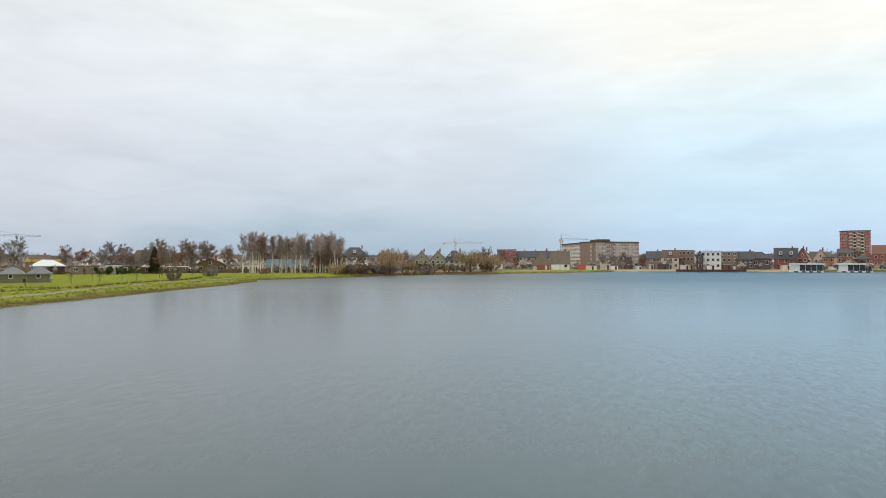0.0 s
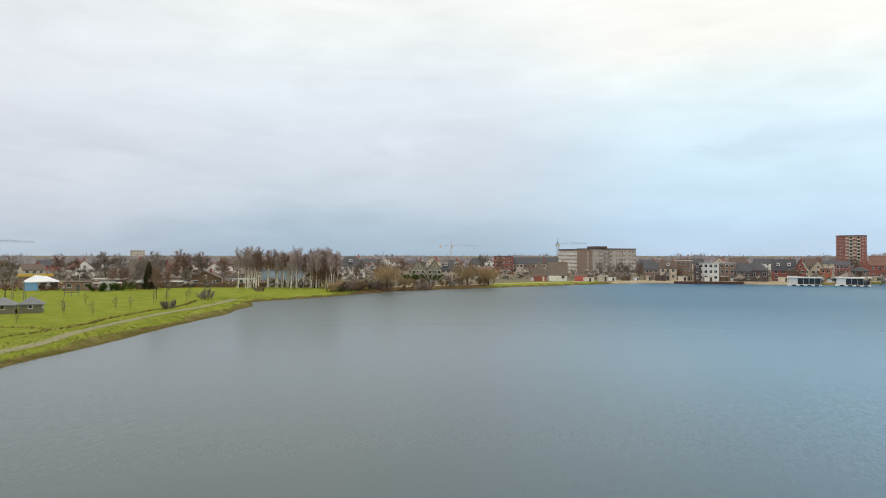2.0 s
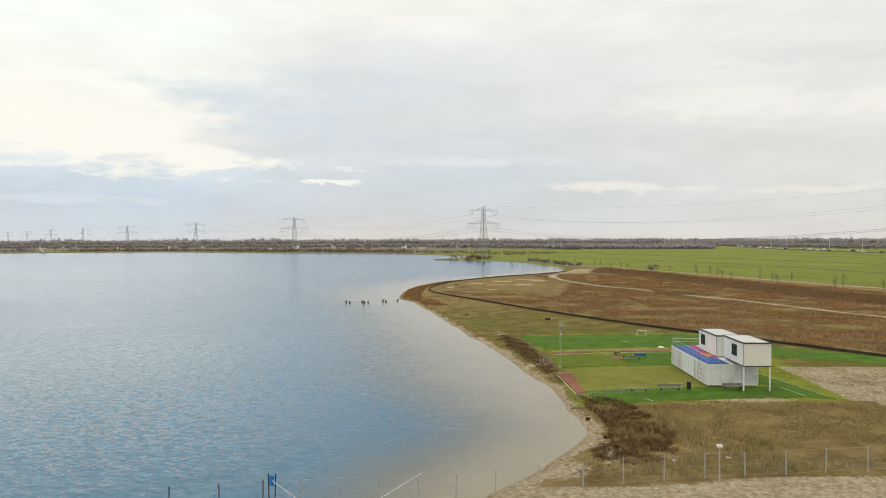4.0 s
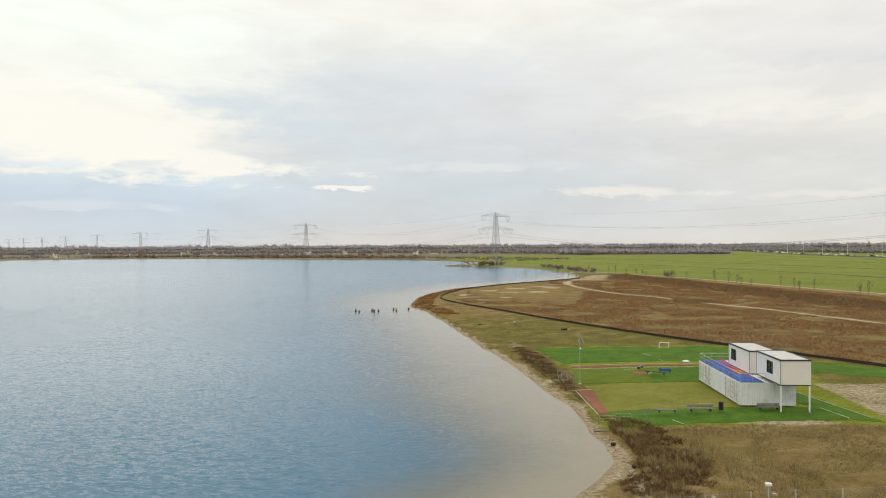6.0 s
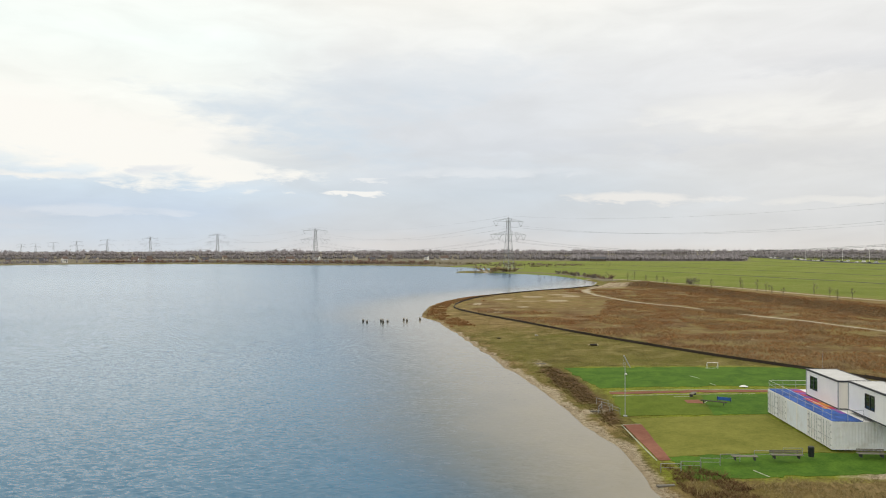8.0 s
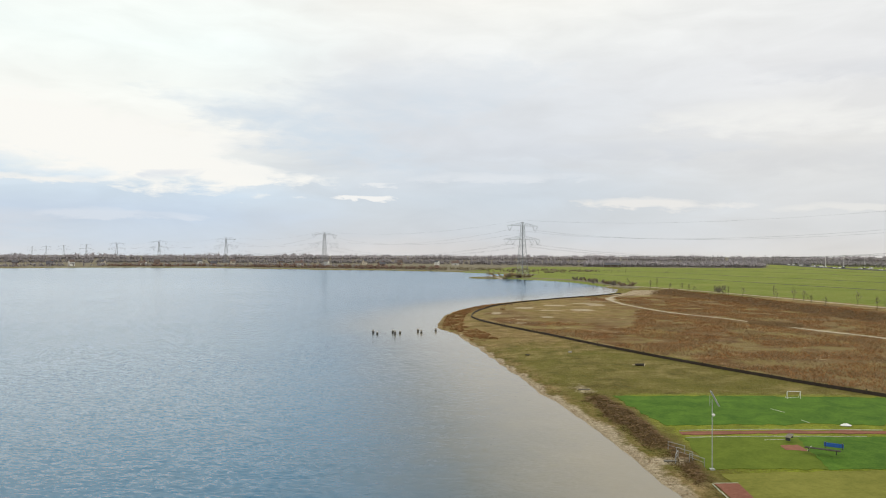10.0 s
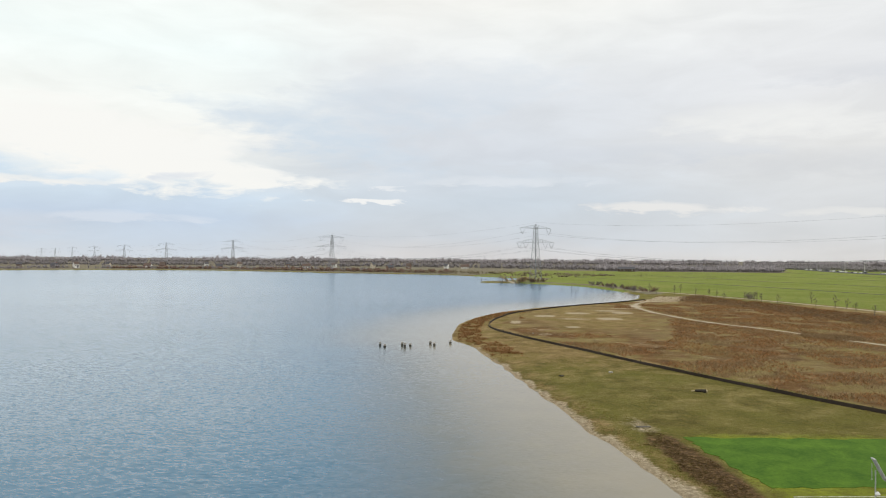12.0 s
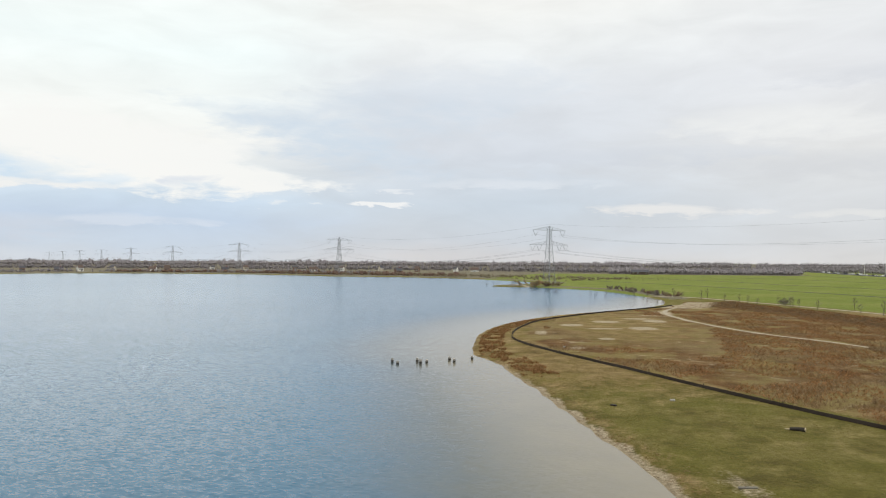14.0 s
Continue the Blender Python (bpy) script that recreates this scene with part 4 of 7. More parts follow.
def fallen_log(at):
    g = thing("fallen_log", "dark barkless log with a pale sawn end", "log", at)
    part("trunk", Shape().rod((-1.6, 0, 0.25), (-0.3, 0.1, 0.3), 0.24, 0.3, 9).rod((-0.3, 0.1, 0.3), (1.1, 0, 0.34), 0.3, 0.36, 9), DARK_WOOD, g)
    part("sawn_end", Shape().rod((1.1, 0, 0.34), (1.3, -0.02, 0.34), 0.34, 0.3, 9), surface("pale_cut_wood", (0.55, 0.46, 0.3), 0.8, vary=0.2), g, "pale cut wood end")
    part("branch_stub", Shape().rod((-2.5, 0.1, 0.08), (-1.4, 0, 0.22), 0.06, 0.14, 6), surface("pale_cut_wood", (0.5, 0.4, 0.26)), g)


fallen_log(pose(15.3, 115.6, level(15.3, 115.6), 0, 0, -24) @ Matrix.Diagonal((0.55, 0.66, 0.66, 1)))


# ---------------------------------------------------------------- the wire fence by the beach
def wire_fence():
    f = thing("wire_fence", "grey wire fence with thin steel posts running into the lake", "fence", (0, 0, 0))
    line = [(-21, 7.4), (-17.8, 8.4), (-14.9, 9.0), (-12.3, 9.4), (-9.6, 9.8), (-6.8, 10.3), (-4.0, 10.8), (-1.3, 11.3), (1.6, 12.2), (4.9, 12.9), (8.2, 13.3), (11.3, 13.8),
            (14.4, 14.2), (17.6, 14.7), (20.8, 15.2), (24.0, 15.5), (27.2, 16.0), (30.6, 16.4), (34, 16.9), (37.4, 17.3), (40.8, 17.8)]
    line = [(x, y - 0.2, max(-0.8, level(x, y) - 0.1), max(level(x, y), 0.0)) for x, y in line]
    rust = surface("dark_rusted_post", (0.085, 0.065, 0.05), 0.8, vary=0.4)
    tops = []
    rnd = random.Random(2)
    for k, (x, y, z, s) in enumerate(line):
        top = s + 1.95 + rnd.uniform(-0.08, 0.06)
        dx = rnd.uniform(-0.05, 0.05)
        part("post", Shape().rod((x, y, z), (x + dx, y, top), 0.045, n=6), rust if k < 3 else GREY_STEEL, f)
        tops.append(Vector((x + dx, y, top)))
    for a, b in zip(tops[3:-1], tops[4:]):
        for dz in (0.05, 0.95, 1.8):
            part("wire", Shape().rod(a - Vector((0, 0, dz)), b - Vector((0, 0, dz)), 0.008, n=3), STEEL, f)
    net = Shape()
    for a, b in zip(tops[8:-1], tops[9:]):
        for k in range(26):
            u = k / 26
            for sgn in (1, -1):
                p = a.lerp(b, u) - Vector((0, 0, 0.05 if sgn > 0 else 1.8))
                w = min(1.0, u + 0.22)
                q = a.lerp(b, w) - Vector((0, 0, 1.8 if sgn > 0 else 0.05))
                net.sliver(p, q, 0.004)
    part("mesh", net, STEEL, f, "fine wire netting")
    for (x, y), (x2, y2), z in (((-14.3, 9.0), (-11.9, 9.3), 1.9), ((-3.8, 10.7), (-7.2, 10.2), 2.0)):
        part("stay", Shape().rod((x, y, z), (x2, y2, 0.0), 0.025, n=5), WHITE, f, "pale slanting stay")
    return f


wire_fence()
sign = thing("sign_board", "narrow bright blue sign on two posts in shallow water", "sign", (-14.35, 9.1, 0))
for x in (-0.16, 0.2):
    part("post", Shape().rod((x, 0, -0.7), (x * 1.5, 0, 2.35), 0.045, n=6), DARK_WOOD, sign)
part("board", Shape().box((0.02, -0.03, 1.85), (0.34, 0.05, 0.75), chamfer=0.01), surface("bright_blue_board", (0.02, 0.22, 0.62), 0.5, vary=0.15), sign, "bright blue board")
pile_short = thing("mooring_stake", "short dark stake standing in the water", "stake", (-15.7, 9.2, 0))
part("stake", Shape().rod((0, 0, -0.6), (0, 0, 0.45), 0.08, n=7), DARK_WOOD, pile_short)
notice = thing("sign_post", "slim post with a small white box on top", "sign post", (18.3, 13.3, level(18.3, 13.3)))
part("post", Shape().rod((0, 0, -0.2), (0, 0, 2.8), 0.05, n=6), GREY_STEEL, notice)
part("head", Shape().box((0, 0, 2.85), (0.4, 0.26, 0.15), chamfer=0.03), WHITE, notice, "small white box")


# ---------------------------------------------------------------- piles at the tip, black screen, track and paths
def pile(x, y, high, tilt):
    p = thing("timber_pile", "dark round timber pile with pale top in water", "timber pile", pose(x, y, 0, tilt, tilt * 0.6, 0), "row of piles off the tip")
    part("trunk", Shape().rod((0, 0, -1.5), (0, 0, high * 0.4), 0.27, 0.26, 10), DARK_WOOD, p)
    part("cap", Shape().rod((0, 0, high * 0.4), (0, 0, high * 0.8), 0.26, 0.24, 10), surface("pale_bleached_wood", (0.42, 0.40, 0.36), 0.8, vary=0.3), p, "bleached upper end")


for k, (x, y, h) in enumerate(((-39.6, 164.5, 0.9), (-38.1, 162.0, 0.75), (-35.0, 165.6, 0.9), (-34.0, 163.2, 1.0), (-33.0, 164.4, 0.75), (-29.2, 168.5, 0.9), (-28.0, 166.0, 0.85), (-25.0, 170.6, 0.85))):
    pile(x, y, h, (-2, 1, 2, -1, 3, 0, 2, -3)[k])


def silt_screen():
    f = thing("ground_screen", "long low black plastic ground screen on stakes", "screen fence", (0, 0, 0))
    line = SCREEN[: len(SCREEN)]
    h = [level(x, y) for x, y in line]
    sheet_mat = surface("black_sheeting", (0.034, 0.024, 0.017), 0.7, vary=0.4, scale=0.6, fine=9)
    n = len(line)
    for a in range(0, n - 1, 6):
        b = min(n - 1, a + 6)
        s = Shape()
        m = b - a + 1
        for off, dz in ((-0.03, -0.15), (-0.06, 0.0), (-0.03, 0.46), (0.03, 0.46), (0.06, 0.0), (0.03, -0.15)):
            for i in range(a, b + 1):
                t = line[min(i + 1, n - 1)] - line[max(i - 1, 0)]
                t = t / np.linalg.norm(t)
                wob = 0.12 * noise.noise((i * 0.9, dz, 1.0))
                s.v.append((line[i][0] - t[1] * (off + wob), line[i][1] + t[0] * (off + wob), h[i] + dz + 0.1 * noise.noise((i * 0.7, 9.0, 2.0))))
        for k in range(5):
            s.f += [(k * m + i, (k + 1) * m + i, (k + 1) * m + i + 1, k * m + i + 1) for i in range(m - 1)]
        part("sheet_length", s, sheet_mat, f)
    for i in range(1, n, 3):
        x, y = line[i]
        part("stake", Shape().box((x, y, h[i] + 0.28), (0.1, 0.1, 0.8), i * 0.3), DARK_WOOD, f)


silt_screen()
PALE = surface("pale_gravel", (0.37, 0.32, 0.235), 0.9, vary=0.35, scale=0.5, fine=5, bump=0.02)
ribbon("track", TRACK, 1.7, PALE, "pale sandy vehicle track through brown scrub", "track", 0.05, 0.9)
ribbon("footpath", PATHWAY, 2.8, PALE, "pale gravel path along the green field", "path", 0.06, 0.2)

# ---------------------------------------------------------------- plants
def twig_material(name, dark, light, rough=0.9):
    if name in MATS:
        return MATS[name]
    m, t, b = bsdf_of(name)
    geo = t.nodes.new("ShaderNodeNewGeometry").outputs["Random Per Island"]
    info = t.nodes.new("ShaderNodeObjectInfo").outputs["Random"]
    col = ramp(t, geo, [(0.0, dark), (1.0, light)])
    col = blend(t, 1.0, col, maths(t, "ADD", maths(t, "MULTIPLY", info, 0.4), 0.8), "MULTIPLY")
    t.links.new(col, b.inputs["Base Color"])
    b.inputs["Roughness"].default_value, b.inputs["Specular IOR Level"].default_value = rough, 0.1
    MATS[name] = m
    return m


BARK = surface("grey_brown_bark", (0.115, 0.09, 0.068), 0.9, vary=0.4, scale=2, fine=14, bump=0.02)
BIRCH_BARK = surface("white_birch_bark", (0.72, 0.69, 0.61), 0.8, vary=0.25, scale=1.2, fine=6, stain=(0.30, 0.26, 0.22))
TWIG = twig_material("bare_twigs", (0.13, 0.112, 0.098), (0.30, 0.262, 0.232))
TWIG_RED = twig_material("reddish_twigs", (0.135, 0.088, 0.068), (0.31, 0.21, 0.165))
TWIG_BIRCH = twig_material("birch_twigs", (0.29, 0.235, 0.225), (0.52, 0.43, 0.41))
TWIG_WILLOW = twig_material("willow_twigs", (0.25, 0.180, 0.098), (0.46, 0.345, 0.195))
TWIG_DARK = twig_material("dark_conifer_needles", (0.034, 0.034, 0.016), (0.080, 0.075, 0.034))
EVERGREEN = twig_material("evergreen_leaves", (0.035, 0.06, 0.015), (0.09, 0.13, 0.035))
# pale grey of little contrast: the haze of distance is put into this colour
WOODS = twig_material("hazy_far_woodland", (0.265, 0.246, 0.255), (0.325, 0.303, 0.315))
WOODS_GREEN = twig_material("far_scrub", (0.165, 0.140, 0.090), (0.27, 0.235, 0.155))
REED = twig_material("dead_reed", (0.21, 0.14, 0.07), (0.46, 0.335, 0.19))
REED_RED = twig_material("russet_weeds", (0.135, 0.070, 0.030), (0.42, 0.235, 0.105))
STRAW_GRASS = twig_material("straw_grass", (0.19, 0.15, 0.06), (0.42, 0.34, 0.17))
BRUSH = twig_material("dark_brush", (0.06, 0.038, 0.018), (0.30, 0.19, 0.095))
MOSS = twig_material("green_tussock", (0.15, 0.130, 0.038), (0.35, 0.29, 0.105))


def grow(trunk, twigs, rng, p, d, length, r, depth, spread, twig_w, twig_n, droop):
    """One limb and all that springs from it."""
    segs = 3
    pts = [Vector(p)]
    for k in range(segs):
        d = (d + Vector((rng.gauss(0, 0.10), rng.gauss(0, 0.10), rng.gauss(0.05 - droop * 0.3, 0.06)))).normalized()
        pts.append(pts[-1] + d * (length / segs))
    for k in range(segs):
        ra, rb = r * (1 - 0.28 * k), r * (1 - 0.28 * (k + 1))
        trunk.rod(pts[k], pts[k + 1], ra, max(rb, 0.008), 4 if depth > 1 else 3, depth > 1)
    if depth == 0:
        for k in range(twig_n):
            q = pts[rng.randint(1, 3)].lerp(pts[rng.randint(0, 2)], rng.random() * 0.5)
            e = (d + Vector((rng.gauss(0, spread), rng.gauss(0, spread), rng.gauss(0.1 - droop, spread * 0.7)))).normalized()
            twigs.sliver(q, q + e * length * rng.uniform(0.7, 1.7), twig_w)
        return
    for k in range(4):
        at = pts[1].lerp(pts[3], rng.uniform(0.1, 1.0)) if k else pts[3]
        e = (d + Vector((rng.gauss(0, spread), rng.gauss(0, spread), rng.gauss(0.12 - droop * 0.5, spread * 0.6)))).normalized()
        grow(trunk, twigs, rng, at, e, length * rng.uniform(0.55, 0.75), r * 0.5, depth - 1, spread, twig_w, twig_n, droop)


def bare_tree(name, label, category, seed, high, spread=0.55, bark=BARK, twig=TWIG, clear=0.3, limbs=9, twig_n=9, twig_w=0.05, droop=0.0, slim=1.0, at=(0, 0, -50), group="", taper=0.13):
    rng = random.Random(seed)
    trunk, limb, twigs = Shape(), Shape(), Shape()
    r = high * 0.016
    p, d, pts = Vector((0, 0, -0.3)), Vector((0, 0, 1)), [Vector((0, 0, -0.3))]
    for k in range(6):
        d = (d + Vector((rng.gauss(0, 0.04), rng.gauss(0, 0.04), 0))).normalized()
        pts.append(pts[-1] + d * (high * 0.8 / 6))
    ring = [(math.cos(w), math.sin(w)) for w in np.linspace(0, 2 * math.pi, 7, endpoint=False)]
    trunk.v = [(p.x + cx * r * (1 - 0.14 * k), p.y + cy * r * (1 - 0.14 * k), p.z) for k, p in enumerate(pts) for cx, cy in ring]
    trunk.f = [(k * 7 + i, k * 7 + (i + 1) % 7, k * 7 + 7 + (i + 1) % 7, k * 7 + 7 + i) for k in range(6) for i in range(7)] + [tuple(range(42, 49))]
    for k in range(limbs):
        u = clear + (0.97 - clear) * (k + rng.random() * 0.6) / limbs
        i = min(5, int(u * 6))
        q = pts[i].lerp(pts[i + 1], u * 6 - i)
        a = k * 2.4 + rng.uniform(-0.4, 0.4)
        tilt = rng.uniform(0.6, 1.1) * slim
        e = Vector((math.cos(a) * tilt, math.sin(a) * tilt, 0.85 - droop)).normalized()
        grow(limb, twigs, rng, q, e, high * (0.30 - taper * u) * (0.6 + 0.4 * slim), r * (0.6 - 0.35 * u), 2, spread, twig_w, twig_n, droop)
    t = thing(name, label, category, at, group)
    part("trunk", trunk, bark, t)
    part("branchwork", limb, bark if bark is BARK else twig, t)
    part("crown", twigs, twig, t)
    return t


def bush(name, label, seed, wide, high, twig, at, n=420, droop=0.2, w=0.05, group=""):
    rng = random.Random(seed)
    stems, twigs = Shape(), Shape()
    for k in range(14):
        a, f = rng.uniform(0, 6.28), rng.random() ** 0.5 * 0.3
        p = Vector((math.cos(a) * f * wide, math.sin(a) * f * wide, -0.2))
        e = Vector((math.cos(a) * rng.uniform(0.1, 0.5) * wide, math.sin(a) * rng.uniform(0.1, 0.5) * wide, high * rng.uniform(0.55, 0.95)))
        stems.rod(p, p + e, high * 0.014, high * 0.005, 4)
        for j in range(n // 14):
            u = rng.uniform(0.25, 1.0)
            q = p + e * u
            g = Vector((rng.gauss(0, 0.6), rng.gauss(0, 0.6), rng.gauss(0.45 - droop, 0.5))).normalized()
            twigs.sliver(q, q + g * high * rng.uniform(0.15, 0.4), w)
    t = thing(name, label, "bush", at, group)
    part("woody_base", stems, BARK, t)
    part("crown", twigs, twig, t)
    return t


def slivers(name, a, b, w, rng, extra=None):
    """Many thin three-cornered blades from feet a to tips b, as one mesh, with extra triangles."""
    d = b - a
    side = np.cross(d, rng.normal(size=d.shape))
    side *= (w / np.maximum(np.linalg.norm(side, axis=1), 1e-9))[:, None]
    co = np.stack([a - side, a + side, b], 1)
    if extra is not None:
        co = np.concatenate([co, extra])
    n = len(co)
    co = co.reshape(-1, 3)
    me = bpy.data.meshes.new(name)
    me.vertices.add(3 * n)
    me.vertices.foreach_set("co", co.astype(np.float32).ravel())
    me.loops.add(3 * n)
    me.loops.foreach_set("vertex_index", np.arange(3 * n, dtype=np.int32))
    me.polygons.add(n)
    me.polygons.foreach_set("loop_start", np.arange(0, 3 * n, 3, dtype=np.int32))
    me.update(calc_edges=True)
    me.validate()
    return me


def scatter_tufts(name, label, category, spots, twig, high, blades=7, w=0.03, lean=0.35, seed=1):
    """Loose tufts of blades, as one mass."""
    rng = np.random.default_rng(seed)
    P = np.array(spots)
    z = relief(P[:, 0], P[:, 1])
    n = len(P)
    k = np.repeat(rng.uniform(0.5, 1.3, n) * high, blades)
    ang, o = rng.uniform(0, 6.28, n * blades), rng.uniform(0, 0.35, n * blades) * high
    base = np.stack([np.repeat(P[:, 0], blades) + np.cos(ang) * o, np.repeat(P[:, 1], blades) + np.sin(ang) * o, np.repeat(z, blades) - 0.05], 1)
    tip = base + np.stack([rng.normal(0, lean, n * blades), rng.normal(0, lean, n * blades), np.ones(n * blades)], 1) * (k * rng.uniform(0.6, 1.1, n * blades))[:, None]
    ob = part(name, slivers(name, base, tip, w * rng.uniform(0.6, 1.5, n * blades), rng), twig)
    return tagged(ob, label, category, kind="stuff")


def spots_in(x0, x1, y0, y1, n, test, seed):
    rng = np.random.default_rng(seed)
    x, y = rng.uniform(x0, x1, n), rng.uniform(y0, y1, n)
    k = test(x, y)
    return list(zip(x[k].tolist(), y[k].tolist()))


FIELD_RING = np.vstack([SCREEN, [(130, 0), (160, 100), (123, 221), (103, 275), (73, 347), (60, 360)]])


def clumped(x, y, size, seed, cut):
    v = np.array([noise.noise((a / size, b / size, seed)) for a, b in zip(x, y)])
    return v > cut


def in_scrub(x, y, seed, cut):
    k = inside(x, y, FIELD_RING) & (line_distance(x, y, SCREEN) > 2) & (line_distance(x, y, TRACK) > 2.2)
    pale = np.exp(-(((x - 12) / 26) ** 2 + ((y - 240) / 70) ** 2))
    k[k] &= pale[k] + 0.55 * np.array([noise.noise((a / 13, b / 13, 6.0)) for a, b in zip(x[k], y[k])]) < 0.42
    k &= (((x - 50) / 17) ** 2 + ((y - 326) / 24) ** 2 > 1)
    k[k] &= clumped(x[k], y[k], 9.0, seed, cut)
    return k


scatter_tufts("dead_weeds", "russet dead weeds covering the rough field", "weeds", spots_in(-10, 130, 20, 330, 150000, lambda x, y: in_scrub(x, y, 1.0, -0.12), 11), REED_RED, 0.46, 4, 0.036, 0.6, 3)
scatter_tufts("dead_reed", "straw-brown dead reed patches on the field", "reeds", spots_in(-10, 130, 20, 330, 90000, lambda x, y: in_scrub(x, y, 5.0, 0.10), 12), REED, 0.60, 5, 0.035, 0.45, 4)


def on_beach_grass(x, y, cut, seed):
    d = shore_distance(x, y)
    k = (d > 3.0) & ~inside(x, y, FIELD_RING) & ~((y > 39.5) & (y < 93.5) & (x > 6.5 + 0.0 * y)) & (y > 15.5 + 0.1 * (x - 16))
    k[k] &= clumped(x[k], y[k], 5.0, seed, cut)
    return k


scatter_tufts("rough_grass", "straw-coloured rough grass tussocks near the fence", "grass", spots_in(2, 75, 14, 41, 22000, lambda x, y: on_beach_grass(x, y, -0.1, 2.0), 13), STRAW_GRASS, 0.30, 7, 0.018, 0.6, 5)
scatter_tufts("mossy_grass", "olive grass tussocks on the shore meadow", "grass", spots_in(-30, 60, 14, 250, 45000, lambda x, y: on_beach_grass(x, y, 0.0, 7.0), 14), MOSS, 0.16, 6, 0.025, 0.9, 6)


def in_brush(x, y):
    d = shore_distance(x, y)
    a = np.exp(-(((x - 13) / 4.5) ** 2 + ((y - 31 - 0.3 * (13 - x)) / 10) ** 2)) > 0.2
    k = a & (d > 2.2) & (y > 17)
    k[k] &= clumped(x[k], y[k], 2.2, 3.0, -0.15)
    return k


scatter_tufts("brushwood", "dark tangled dead brush beside the beach", "brushwood", spots_in(2, 22, 17, 95, 17000, in_brush, 15), BRUSH, 0.52, 8, 0.022, 0.8, 7)
scatter_tufts("tall_straw", "pale standing straw grass by the brush", "grass", spots_in(13, 26, 15.5, 36, 900, lambda x, y: clumped(x, y, 3.0, 9.0, 0.05), 16), STRAW_GRASS, 0.85, 8, 0.025, 0.2, 8)
scatter_tufts("bank_weeds", "dark dead weeds on the earth bank", "weeds",
              spots_in(40, 130, 90, 335, 30000, lambda x, y: line_distance(x, y, BANK + (-2, -1)) < 5.0, 17), REED_RED, 0.4, 5, 0.05, 0.7, 9)


def tide_line(x, y, near, far, seed, cut):
    d = shore_distance(x, y)
    k = (d > near) & (d < far)
    k[k] &= clumped(x[k], y[k], 3.0, seed, cut)
    return k


scatter_tufts("shore_debris", "dark washed-up plant debris along the water's edge", "debris", spots_in(-30, 16, 16, 215, 60000, lambda x, y: tide_line(x, y, 0.3, 3.2, 21.0, 0.0), 18), BRUSH, 0.13, 5, 0.022, 1.2, 10)
scatter_tufts("dead_stalks", "pale dead stalks washed up on the beach", "debris", spots_in(-30, 16, 16, 215, 40000, lambda x, y: tide_line(x, y, 1.0, 4.5, 23.0, 0.1), 19), REED, 0.16, 5, 0.02, 1.2, 11)


def turf_margin(x, y):
    """A dark strip between the beach and the turf, thinning out at its ends and sides."""
    off = np.abs(x - 9.2 + 0.13 * (y - 60)) / 2.6 + ((y - 72) / 25) ** 4
    k = (shore_distance(x, y) > 2.5) & (off < 1.3)
    k[k] &= np.array([noise.noise((a / 1.8, b / 1.8, 8.0)) for a, b in zip(x[k], y[k])]) > 1.4 * off[k] - 0.9
    return k


scatter_tufts("dark_weeds", "dark dead weeds along the edge of the turf", "weeds",
              spots_in(0, 16, 46, 98, 26000, turf_margin, 20), twig_material("dark_soil_weeds", (0.055, 0.042, 0.016), (0.185, 0.135, 0.055)), 0.16, 5, 0.02, 1.1, 12)

scatter_tufts("tip_weeds", "russet dead weeds round the tip of the land", "weeds", spots_in(-34, 6, 150, 262, 30000, lambda x, y: tide_line(x, y, 1.5, 7.0, 31.0, -0.05), 25), REED_RED, 0.5, 5, 0.05, 0.6, 14)
scatter_tufts("tall_reed", "tan clump of tall dead reed over the track", "reeds", spots_in(48, 78, 174, 200, 5200, lambda x, y: ((x - 62 + 0.5 * (y - 187)) / 5) ** 2 + ((y - 187) / 6) ** 2 < 1, 24), REED, 0.9, 7, 0.035, 0.4, 13)

# litter and debris on the beach
rng = random.Random(8)
STONE = surface("pale_rubble", (0.42, 0.40, 0.36), 0.9, vary=0.3, scale=3)
for k, (x, y) in enumerate(((11.6, 33.4), (14.0, 25.8), (16.4, 18.6), (-3.0, 128), (5.0, 131), (-6.5, 186), (12.2, 26.6), (21.0, 19.2))):
    z = max(level(x, y), 0.0)
    p = thing("rubble_piece", "pale broken rubble piece on the beach", "rubble", pose(x, y, z, 0, 0, k * 47), "rubble on the beach")
    w, h = rng.uniform(0.35, 0.8), rng.uniform(0.15, 0.3)
    part("block", Shape().box((0, 0, h / 2), (w, w * 0.6, h), 0.0, 0.08), STONE if k % 3 else DARK_WOOD, p)

# driftwood plank at the water's edge
for x, y, l, r in ((11.2, 38.4, 1.5, 12), (8.8, 63.6, 1.2, 4), (4.2, 96.0, 1.6, 8)):
    p = thing("plank", "weathered grey plank lying at the water's edge", "plank", pose(x, y, max(level(x, y), 0) + 0.02, 0, 0, r))
    part("board", Shape().box((0, 0, 0.05), (l, 0.3, 0.1), 0, 0.02), WOOD, p)

